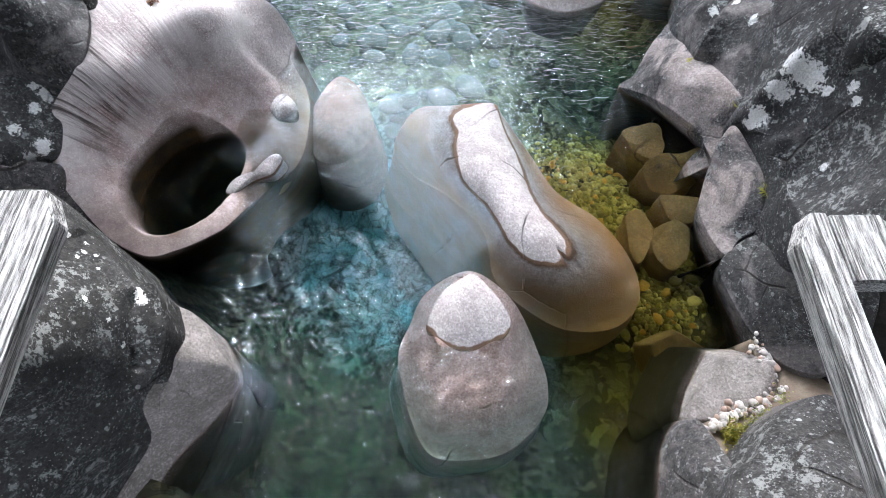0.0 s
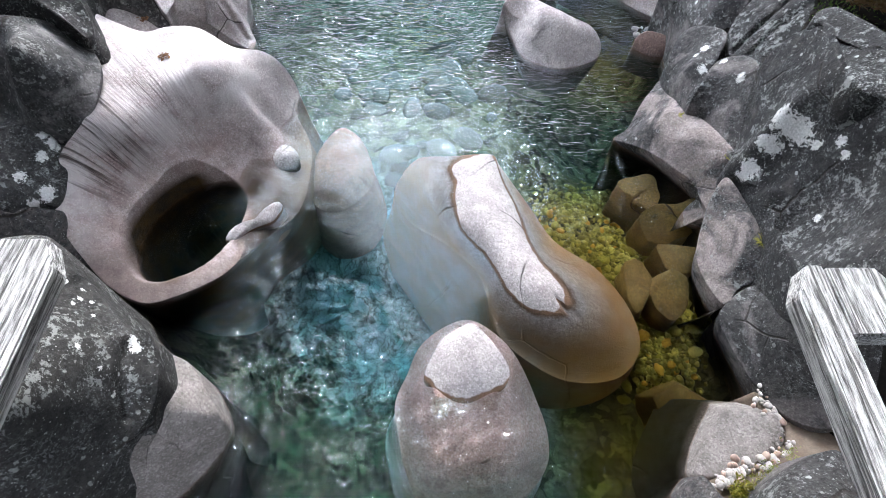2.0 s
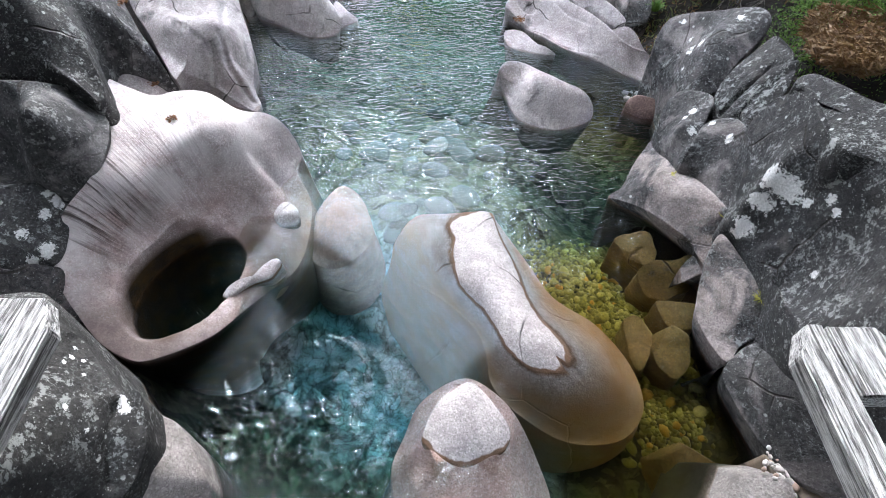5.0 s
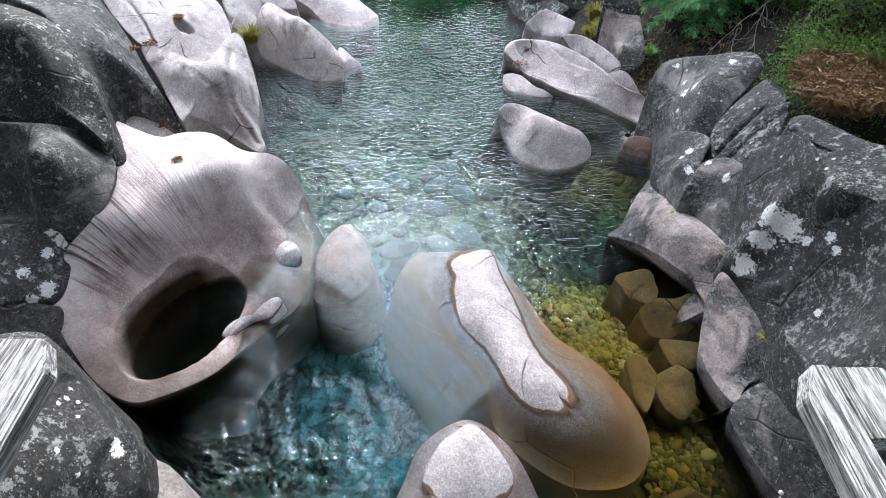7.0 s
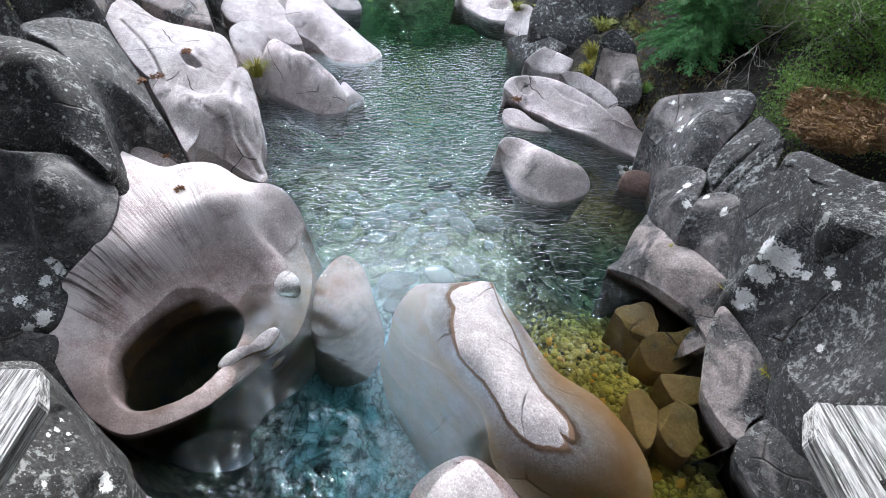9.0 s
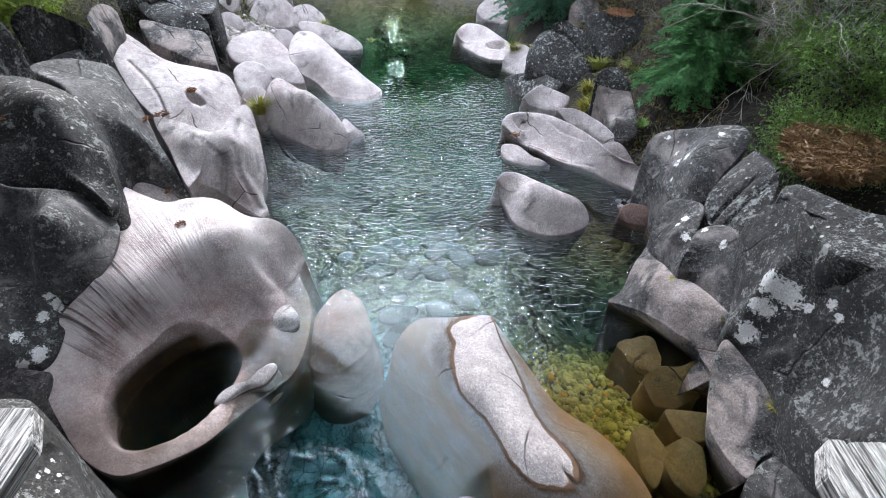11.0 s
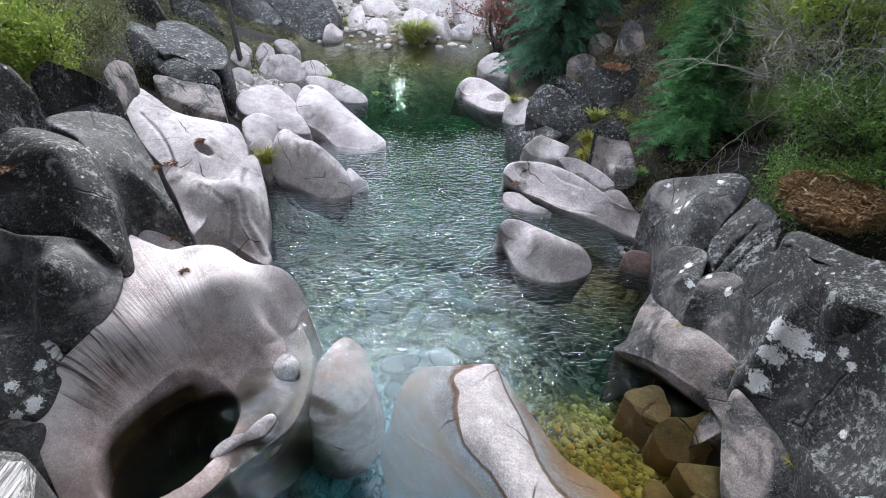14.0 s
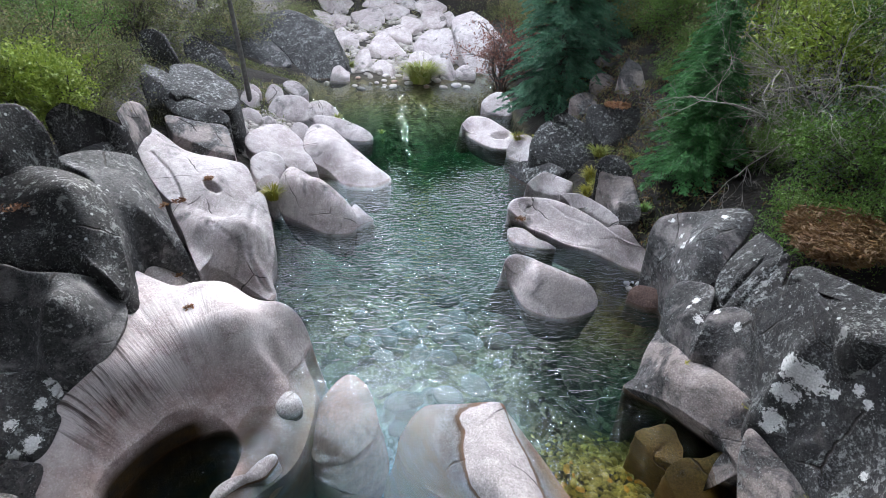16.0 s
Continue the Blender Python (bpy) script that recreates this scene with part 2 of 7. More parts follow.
def bumps(p, scale, seed=0, octaves=3, gain=0.5):
    """Smooth value noise of points p (n, 3), about -1 to 1; scale is the size of the largest lumps in metres."""
    total, amp = np.zeros(len(p)), 1.0
    for o in range(octaves):
        q = p / scale + 17.3 * o
        c = np.floor(q).astype(np.int64)
        w = q - c
        w = w * w * w * (w * (w * 6 - 15) + 10)
        val = 0
        for a in (0, 1):
            for b in (0, 1):
                for d in (0, 1):
                    wt = (w[:, 0] if a else 1 - w[:, 0]) * (w[:, 1] if b else 1 - w[:, 1]) * (w[:, 2] if d else 1 - w[:, 2])
                    val = val + wt * hash3(c[:, 0] + a, c[:, 1] + b, c[:, 2] + d, seed + o)
        total, amp, scale = total + amp * val, amp * gain, scale * 0.5
    return total


def smooth_loop(pts, n):
    """A closed centripetal-like spline through pts, resampled to n points."""
    p = np.asarray(pts, float)
    k = len(p)
    out = []
    for i in range(k):
        a, b, c, d = p[i - 1], p[i], p[(i + 1) % k], p[(i + 2) % k]
        for t in np.linspace(0, 1, 24, endpoint=False):
            out.append(0.5 * (2 * b + (c - a) * t + (2 * a - 5 * b + 4 * c - d) * t * t + (3 * b - a - 3 * c + d) * t ** 3))
    out = np.array(out)
    step = np.linalg.norm(np.roll(out, -1, 0) - out, axis=1)
    at = np.concatenate([[0], np.cumsum(step)])
    want = np.linspace(0, at[-1], n, endpoint=False)
    closed = np.vstack([out, out[:1]])
    return np.stack([np.interp(want, at, closed[:, j]) for j in range(p.shape[1])], 1)


def thin_plate(xy, z, stiff=0.03):
    """A smooth height field through scattered heights."""
    n = len(xy)
    d = np.linalg.norm(xy[:, None] - xy[None], axis=2)
    a = np.zeros((n + 3, n + 3))
    a[:n, :n] = np.where(d > 0, d * d * np.log(d + 1e-9), 0) + stiff * np.eye(n)
    a[:n, n], a[:n, n + 1:] = 1, xy
    a[n, :n], a[n + 1:, :n] = 1, xy.T
    w = np.linalg.solve(a, np.concatenate([z, np.zeros(3)]))

    def height(q):
        e = np.linalg.norm(q[:, None] - xy[None], axis=2)
        return (e * e * np.log(e + 1e-9)) @ w[:n] + w[n] + q @ w[n + 1:]
    return height


def line_distance(p, line):
    """Distance of points p from a polyline."""
    best = np.full(len(p), 1e9)
    line = np.asarray(line, float)
    for a, b in zip(line[:-1], line[1:]):
        ab = b - a
        t = np.clip(((p - a) @ ab) / max(ab @ ab, 1e-9), 0, 1)
        best = np.minimum(best, np.linalg.norm(p - a - t[:, None] * ab, axis=1))
    return best


def rock_shape(rim, knots=(), base=-1.2, crown=0.15, flare=0.15, res=0.06, rough=0.03, seed=1, grooves=(), pits=(), square=4.0, cuts=0):
    """Vertices and faces of a water-worn rock. rim: its widest outline (x, y, z[, flare]); knots: heights inside it;
    crown: how far the top bulges over them; base: where its foot ends; flare: how far the foot spreads per metre;
    grooves: (width, depth, points); pits: (x, y, radius x, radius y, turn, depth)."""
    rim = [tuple(r) + ((flare,) if len(r) < 4 else ()) for r in rim]
    raw = np.array(rim, float)
    per = np.linalg.norm(np.roll(raw[:, :3], -1, 0) - raw[:, :3], axis=1).sum()
    n = int(min(max(per / res, 28), 340))
    loop = smooth_loop(raw, n)
    centre = loop[:, :2].mean(0)
    rad = np.linalg.norm(loop[:, :2] - centre, axis=1).mean()
    m = int(min(max(rad / res * 1.15, 9), 130))
    kn = np.array(knots, float).reshape(-1, 3)
    src = smooth_loop(raw[:, :3], max(len(raw) * 2, 16))
    top = thin_plate(np.vstack([src[:, :2], kn[:, :2]]), np.concatenate([src[:, 2], kn[:, 2]]))
    lo, hi = min(src[:, 2].min(), kn[:, 2].min() if len(kn) else 9) - 0.15, max(src[:, 2].max(), kn[:, 2].max() if len(kn) else -9) + 0.2
    rings = []
    for s in np.sin(np.linspace(1, 0, m, endpoint=False) * math.pi / 2):
        xy = centre + (loop[:, :2] - centre) * s
        z = np.clip(top(xy), lo, hi)
        k = s ** 6
        z = z * (1 - k) + loop[:, 2] * k + crown * np.sqrt(np.maximum(0, 1 - s ** square))
        rings.append(np.column_stack([xy, z]))
    rings = rings[::-1]
    ctr = np.array([[*centre, np.clip(top(centre[None]), lo, hi)[0] + crown]])
    tang = np.roll(loop[:, :2], -1, 0) - np.roll(loop[:, :2], 1, 0)
    out = np.stack([tang[:, 1], -tang[:, 0]], 1)
    out /= np.linalg.norm(out, axis=1)[:, None] + 1e-9
    if ((loop[:, :2] - centre) * out).sum() < 0:
        out = -out
    drop = np.maximum(loop[:, 2] - base, 0.05)
    k = max(4, int(drop.max() / res / 1.6))
    skirt = []
    for u in np.linspace(0, 1, k + 1)[1:]:
        xy = loop[:, :2] + out * (loop[:, 3] * drop * u ** 1.4)[:, None]
        skirt.append(np.column_stack([xy, loop[:, 2] - drop * u]))
    v = np.vstack([ctr] + rings + skirt)
    size = rad * 1.2
    for x, y, rx, ry, turn, depth in pits:
        c, s = math.cos(math.radians(turn)), math.sin(math.radians(turn))
        dx, dy = v[:, 0] - x, v[:, 1] - y
        e = np.hypot((dx * c + dy * s) / rx, (dy * c - dx * s) / ry)
        v[:, 2] -= depth * np.clip((1.12 - e) / 0.3, 0, 1) ** 1.5 * (v[:, 2] > base + 0.2)
    shift = np.stack([bumps(v, size, seed + j * 7, 2) for j in range(3)], 1) * rough * size
    shift += np.stack([bumps(v + 9, max(size * 0.22, 0.12), seed + 31 + j * 7, 3) for j in range(3)], 1) * rough * size * 0.22
    v = v + shift
    if cuts:
        pick = np.random.default_rng(seed)
        mid = v.mean(0)
        for _ in range(cuts):
            nrm = pick.normal(size=3) * np.array([1, 1, 0.8]) + np.array([0, 0, 0.25])
            nrm /= np.linalg.norm(nrm)
            reach = (v - mid) @ nrm
            over = reach - reach.max() * pick.uniform(0.6, 0.82)
            v = v - np.maximum(over, 0)[:, None] * nrm * 0.92
    for width, depth, line in grooves:
        d = line_distance(v, line)
        c3 = np.array([*centre, v[:, 2].mean() - rad * 0.6])
        inward = c3 - v
        inward /= np.linalg.norm(inward, axis=1)[:, None]
        v = v + inward * (depth * np.exp(-(d / width) ** 2))[:, None]
    f = [(0, 1 + i, 1 + (i + 1) % n) for i in range(n)]
    for r in range(len(rings) + len(skirt) - 1):
        a = 1 + r * n
        f += [(a + i, a + n + i, a + n + (i + 1) % n, a + (i + 1) % n) for i in range(n)]
    area = ((loop[:, 0]) * np.roll(loop[:, 1], -1) - np.roll(loop[:, 0], -1) * loop[:, 1]).sum()
    if area < 0:
        f = [g[::-1] for g in f]
    return v, f, centre

CLIFF_SPOTS = [(4.53, 5.07, 2.2, 0.22), (4.7, 4.81, 2.2, 0.24), (4.54, 4.9, 1.85, 0.2), (4.46, 4.84, 1.42, 0.2), (4.6, 4.95, 2.17, 0.2), (4.41, 4.83, 1.27, 0.12), (4.78, 4.54, 2.23, 0.1), (4.85, 4.35, 2.49, 0.09), (4.86, 4.18, 2.44, 0.08), (4.74, 3.69, 1.81, 0.07), (4.46, 5.01, 1.8, 0.12)]
RING_SPOTS = [(-5.85, 4.51, 1.54, 0.10), (-5.68, 4.85, 1.56, 0.10), (-5.71, 5.16, 1.67, 0.09), (-5.62, 5.11, 1.6, 0.10), (-5.57, 5.05, 1.55, 0.09), (-5.76, 4.11, 1.19, 0.10), (-5.69, 4.22, 1.29, 0.12), (-5.54, 4.31, 1.33, 0.10), (-5.52, 4.39, 1.36, 0.12), (-5.54, 4.36, 1.38, 0.09)]
NEAR_SPOTS = [(-3.35, 2.03, 1.78, 0.07), (-3.32, 1.96, 1.75, 0.09), (-3.98, 2.5, 2.26, 0.04), (-3.84, 2.36, 2.14, 0.04), (-3.68, 2.19, 2.07, 0.03), (-3.58, 1.79, 2.25, 0.04), (-3.43, 1.64, 2.03, 0.03), (-3.35, 1.44, 1.79, 0.04), (-3.88, 2.48, 2.1, 0.03), (-3.84, 2.27, 2.21, 0.03), (-3.77, 2.36, 2.05, 0.03)]
BLOCK_SPOTS = [(4.88, 9.19, 1.64, 0.12), (4.97, 9.06, 1.86, 0.1), (4.95, 9.49, 1.69, 0.07), (5.48, 9.05, 2.37, 0.09), (4.93, 9.98, 1.8, 0.07), (4.73, 8.89, 1.41, 0.05), (4.51, 7.52, 1.44, 0.1), (4.35, 7.01, 1.41, 0.1), (4.38, 7.45, 1.35, 0.06), (4.65, 6.44, 1.72, 0.09), (4.54, 6.88, 1.68, 0.07)]

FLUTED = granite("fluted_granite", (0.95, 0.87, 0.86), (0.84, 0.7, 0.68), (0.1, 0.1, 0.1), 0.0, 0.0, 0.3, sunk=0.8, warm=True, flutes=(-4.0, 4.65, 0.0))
GREYPALE = granite("grey_pale_granite", (0.8, 0.74, 0.735), (0.62, 0.54, 0.54), (0.22, 0.21, 0.21), 0.36, 0.05, 0.4)
SLAB = granite("slab_granite", (0.76, 0.7, 0.695), (0.68, 0.61, 0.605), (0.1, 0.1, 0.1), 0.0, 0.0, 0.9, sunk=1.0, warm=True)
CONE = granite("sunken_pale_granite", (1.1, 0.8, 0.74), (0.98, 0.68, 0.62), (0.1, 0.1, 0.1), 0.0, 0.0, 0.5, sunk=0.2, warm=True)
# grey taken darker for the shade on rb5's flank; the triangular stone shares it
FLANK = granite("smooth_grey_granite", (0.46, 0.42, 0.4), (0.32, 0.28, 0.26), (0.08, 0.08, 0.08), 0.2, 0.0, 0.4)
SUNK = granite("sunken_granite", (0.72, 0.37, 0.28), (0.56, 0.28, 0.21), (0.1, 0.1, 0.1), 0.0, 0.0, 0.2, sunk=0.1, warm=True)
WHITE = granite("white_quartz", (0.8, 0.78, 0.77), (0.74, 0.7, 0.7), (0.1, 0.1, 0.1), 0.0, 0.0, 0.1)
REDST = granite("red_granite", (0.4, 0.27, 0.24), (0.3, 0.2, 0.17), (0.08, 0.07, 0.07), 0.15, 0.0, 0.5)
CLIFF = granite("lichen_cliff_granite", (0.21, 0.195, 0.19), (0.15, 0.135, 0.125), (0.045, 0.046, 0.05), 0.85, 0.6, 0.3, spots=CLIFF_SPOTS)

SPOTTED = granite("spotted_grey_granite", (0.38, 0.35, 0.345), (0.27, 0.235, 0.23), (0.06, 0.06, 0.063), 0.7, 0.5, 0.5, spots=BLOCK_SPOTS)
RINGED = granite("ringed_dark_granite", (0.3, 0.28, 0.27), (0.18, 0.16, 0.15), (0.05, 0.052, 0.054), 0.85, 0.5, 0.4, spots=RING_SPOTS)
NEARDARK = granite("near_dark_granite", (0.22, 0.205, 0.195), (0.14, 0.125, 0.115), (0.04, 0.04, 0.04), 0.92, 0.7, 0.4, spots=NEAR_SPOTS, frosted=0.3)

# ---- river bed and banks: one sheet to the horizon ----
BANK_Y = [-30, -6, 0, 1.6, 3.4, 5, 7.8, 9.5, 13, 16, 20, 25, 30, 36, 60]
LEFT_X = [-3.5, -3, -2.9, -3.2, -4.4, -4.8, -3.4, -4.6, -4.8, -4.4, -5.4, -6.4, -8, -8, -10]
RIGHT_X = [3.5, 3.2, 3.2, 4.4, 4.6, 4.7, 4.3, 4.6, 3.8, 3.2, 2.7, 2.4, 3, 4, 6]


def ground_height(x, y):
    left, right = np.interp(y, BANK_Y, LEFT_X), np.interp(y, BANK_Y, RIGHT_X)
    inside = np.minimum(x - left, right - x)
    bed = np.full_like(x, -1.7)
    for cx, cy, r, h in ((3.2, 4.2, 1.7, 0.85), (3.8, 2.7, 0.9, 0.6), (2.4, 5.6, 0.9, 0.35), (2.2, 6.8, 1.5, 0.3), (-2.2, 0.8, 2.0, -1.9), (-0.9, 4.0, 1.9, -1.5), (-0.3, 8.0, 2.2, 0.5), (-0.3, 21.0, 5.5, -1.6),
                         (2.6, 10.5, 1.8, 0.75), (-3.4, 11.0, 1.2, 0.8), (3.4, 7.6, 0.9, -0.6), (-2.8, 31.0, 4.5, 1.55), (-0.5, 13.0, 2.2, 0.1), (-4.1, 4.6, 1.3, -1.2), (-4.2, 2.0, 1.5, -0.8)):
        bed += h * np.exp(-((x - cx) ** 2 + (y - cy) ** 2) / r ** 2)
    bed = np.where(y > 29, bed + np.minimum(y - 29, 20) * 0.35, bed)
    bed = np.minimum(bed, 0.12 + np.maximum(y - 33, 0) * 0.09) + np.where(y > 47, (y - 47) * 0.45, 0)
    edge = np.clip(inside / 0.9, 0, 1)
    wet = bed * (0.85 + 0.15 * edge * edge * (3 - 2 * edge))
    out = np.maximum(-inside, 0)
    bank = np.where(x < 0, 0.36, 0.6) * np.maximum(out - 0.3, 0) + np.maximum(y - 33, 0) * 0.05
    hill = np.maximum(out - 9, 0) * 0.35 + np.maximum(np.abs(y - 20) - 27, 0) * 0.45
    z = np.where(inside > 0, wet, np.minimum(bed, -0.1) * 0.85 * np.clip(1 - out / 0.6, 0, 1) + bank + hill)
    z = np.minimum(z, 30 + 0.02 * np.hypot(x, y))
    p = np.column_stack([x.ravel(), y.ravel(), np.zeros(x.size)])
    lump = bumps(p, 1.6, 5, 4).reshape(x.shape)
    return z + lump * np.where(inside > 0, 0.09, 0.16) * np.clip(np.hypot(x, y) / 4, 0.5, 1.5)


def steps(*spans):
    return np.concatenate([np.arange(a, b, d) for a, b, d in spans])


gx = steps((-900, -120, 60), (-120, -30, 6), (-30, -10, 0.8), (-10, 10, 0.16), (10, 30, 0.8), (30, 120, 6), (120, 901, 60))
gy = steps((-900, -60, 60), (-60, -12, 6), (-12, -3, 0.6), (-3, 14, 0.16), (14, 36, 0.3), (36, 80, 1.5), (80, 200, 8), (200, 901, 70))
GX, GY = np.meshgrid(gx, gy)
GZ = ground_height(GX, GY)
w = len(gx)
gf = [(j * w + i, j * w + i + 1, (j + 1) * w + i + 1, (j + 1) * w + i) for j in range(len(gy) - 1) for i in range(w - 1)]
g = Nodes("river_bed_and_soil")
gz = g.split()[2]
gx0, gy0, gz0 = g.split()
bedpos = g.add("Mapping", Vector=g.pos, Scale=(1.0, 1.0, 0.3)).outputs[0]
warped = g.add("VectorMath", i0=bedpos, i1=g.add("TexNoise", Vector=bedpos, Scale=2.0, Detail=4).outputs["Color"])
warped.operation = "ADD"
gravel = g.add("SeparateColor", i0=g.cells(5.0, warped.outputs[0], out="Color")).outputs[0]
stony = g.mix(gravel, (0.035, 0.03, 0.014), (0.13, 0.115, 0.06))
sand = g.mix(g.span(g.noise(2.4, 6, 0.7, warp=0.6), 0.38, 0.6), (0.5, 0.49, 0.44), (0.16, 0.16, 0.13))
sand = g.mix(g.span(gravel, 0.5, 0.9, 0, 0.5), sand, (0.52, 0.51, 0.47))
spread = g.span(g.noise(0.8, 4, 0.6), 0.3, 0.7, -0.7, 0.7)
drift = g.mathop("MULTIPLY", g.span(g.mathop("ADD", g.mathop("ADD", gy0, g.mathop("MULTIPLY", gx0, 0.5)), spread), 1.6, 3.2), g.span(g.mathop("ADD", gy0, spread), 7.6, 6.0))
drift = g.mathop("MULTIPLY", drift, g.span(g.mathop("ADD", gx0, spread), 2.0, 1.1))
bedcol = g.mix(drift, stony, sand)
bedcol = g.mix(g.span(g.cells(5.0, warped.outputs[0], "DISTANCE_TO_EDGE"), 0.07, 0.0, 0, 0.7), bedcol, (0.03, 0.026, 0.014))
# soil taken near black: shade of the gaps between rocks is in its colour
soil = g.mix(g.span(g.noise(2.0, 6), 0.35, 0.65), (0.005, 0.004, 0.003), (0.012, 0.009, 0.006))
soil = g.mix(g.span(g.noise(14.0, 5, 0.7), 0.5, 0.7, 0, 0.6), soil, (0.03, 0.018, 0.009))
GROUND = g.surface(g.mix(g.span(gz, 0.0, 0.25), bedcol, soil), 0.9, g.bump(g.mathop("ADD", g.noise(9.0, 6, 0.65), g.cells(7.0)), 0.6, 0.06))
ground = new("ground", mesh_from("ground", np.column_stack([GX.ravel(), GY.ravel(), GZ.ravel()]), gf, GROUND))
tagged(ground, "gravel river bed rising into dark forest soil", "ground", kind="structure")

# ---- the water: rippled surface and the stacked tint sheets under it ----
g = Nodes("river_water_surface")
wx, wy, wz = g.split()
flow = g.add("Mapping", Vector=g.pos, Scale=(0.8, 1.5, 1.0), Rotation=(0, 0, 0.2)).outputs[0]
slant = g.add("Mapping", Vector=g.pos, Scale=(1.5, 0.75, 1.0), Rotation=(0, 0, -0.5)).outputs[0]
across = g.add("Mapping", Vector=g.pos, Scale=(0.8, 1.6, 1.0), Rotation=(0, 0, -0.12)).outputs[0]
swell = g.noise(1.3, 2, 0.5, flow, 0.5)
chop = g.noise(2.9, 1, 0.5, slant, 0.9)
wavelet = g.noise(6.5, 1, 0.5, flow, 0.8)
ripple = g.noise(5.5, 1, 0.5, across, 0.7)
# choppy under the bridge, glassy over the blue pool, fine ripples up the channel, a riffle beside the slab
near = g.mathop("MULTIPLY", g.span(g.mathop("ADD", wy, g.mathop("MULTIPLY", wx, 0.55)), 3.0, 0.3, 0.0, 1.0), g.span(wx, -3.7, -3.0, 0.15, 1.0))
lively = g.mathop("MULTIPLY", g.span(wy, 6.0, 9.5), g.span(wy, 14.0, 18.5, 1.0, 0.12))
riffle = g.mathop("MULTIPLY", g.span(wx, 1.0, 1.7), g.mathop("MULTIPLY", g.span(wy, 3.8, 5.4), g.span(wy, 9.5, 7.0)))
calm = g.mathop("MULTIPLY", g.span(g.noise(0.5, 3), 0.35, 0.65, 0.6, 1.25), g.span(wy, 13.5, 19.0, 1.0, 0.4))
waves = g.mathop("ADD", g.mathop("MULTIPLY", swell, 0.1), g.mathop("MULTIPLY", chop, g.mathop("ADD", g.mathop("MULTIPLY", near, 0.9), g.mathop("MULTIPLY", riffle, 0.35))))
waves = g.mathop("ADD", waves, g.mathop("MULTIPLY", wavelet, g.mathop("ADD", g.mathop("MULTIPLY", near, 0.3), g.span(wy, 6.0, 9.0, 0.025, 0.1))))
waves = g.mathop("ADD", waves, g.mathop("MULTIPLY", ripple, g.mathop("ADD", g.mathop("MULTIPLY", lively, 0.6), g.mathop("MULTIPLY", riffle, 0.3))))
normal = g.bump(g.mathop("MULTIPLY", waves, calm), 1.0, 0.2)
fres = g.add("Fresnel", IOR=g.mathop("ADD", g.span(near, 0.0, 1.0, 1.31, 1.46), g.span(wy, 6.5, 9.0, 0.0, 0.1)), Normal=normal).outputs[0]
gloss = g.add("BsdfGlossy", Color=(0.84, 0.95, 1.0), Roughness=0.015, Normal=normal).outputs[0]
clear = g.add("BsdfTransparent", Color=(0.97, 0.99, 0.985)).outputs[0]
both = g.add("MixShader", i0=fres, i1=clear, i2=gloss)
g.tree.links.new(both.outputs[0], g.out.inputs[0])
WATER = g.mat

# absorption per metre of red, green and blue, put into see-through sheets: blue over the sandy pool, green over the
# deep reaches, amber in the algae shallows
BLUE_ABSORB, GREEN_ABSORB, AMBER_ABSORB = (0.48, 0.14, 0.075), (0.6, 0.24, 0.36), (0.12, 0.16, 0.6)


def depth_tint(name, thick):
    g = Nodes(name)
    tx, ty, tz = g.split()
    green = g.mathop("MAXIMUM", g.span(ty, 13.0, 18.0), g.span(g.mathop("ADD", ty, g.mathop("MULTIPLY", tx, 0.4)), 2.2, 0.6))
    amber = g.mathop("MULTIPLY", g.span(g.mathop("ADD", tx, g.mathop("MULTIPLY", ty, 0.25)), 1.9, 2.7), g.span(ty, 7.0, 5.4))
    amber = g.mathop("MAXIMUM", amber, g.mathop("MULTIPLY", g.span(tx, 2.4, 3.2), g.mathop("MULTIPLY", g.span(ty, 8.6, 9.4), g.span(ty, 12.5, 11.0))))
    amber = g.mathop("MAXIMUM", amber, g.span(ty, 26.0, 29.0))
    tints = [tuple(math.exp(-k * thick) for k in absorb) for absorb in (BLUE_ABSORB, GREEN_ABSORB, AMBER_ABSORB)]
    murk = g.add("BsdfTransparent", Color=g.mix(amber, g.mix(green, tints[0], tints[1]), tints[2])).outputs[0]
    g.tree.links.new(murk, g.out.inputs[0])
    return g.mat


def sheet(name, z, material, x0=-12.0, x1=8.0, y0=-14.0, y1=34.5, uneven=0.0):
    """A level sheet, for the water surface and the tint sheets below it; uneven: by how much it waves up and down."""
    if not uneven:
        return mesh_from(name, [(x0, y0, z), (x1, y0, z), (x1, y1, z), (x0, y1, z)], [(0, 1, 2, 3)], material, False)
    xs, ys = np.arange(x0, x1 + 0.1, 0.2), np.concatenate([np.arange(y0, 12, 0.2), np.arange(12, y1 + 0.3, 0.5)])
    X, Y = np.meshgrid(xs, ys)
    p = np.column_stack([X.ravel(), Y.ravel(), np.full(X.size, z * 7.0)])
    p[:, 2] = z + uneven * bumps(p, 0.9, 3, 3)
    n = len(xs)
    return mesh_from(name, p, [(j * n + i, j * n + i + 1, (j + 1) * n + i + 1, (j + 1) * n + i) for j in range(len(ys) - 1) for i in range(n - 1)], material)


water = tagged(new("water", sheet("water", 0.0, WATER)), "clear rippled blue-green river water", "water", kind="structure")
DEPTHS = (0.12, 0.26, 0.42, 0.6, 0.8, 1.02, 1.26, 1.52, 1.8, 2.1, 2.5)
# added sheets whose tint stands in for light absorbed by the water
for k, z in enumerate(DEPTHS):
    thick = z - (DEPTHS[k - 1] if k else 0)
    layer = new("tint_sheet", sheet("tint_sheet", -z, depth_tint("tinted_depth", thick), uneven=thick * 0.55))
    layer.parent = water

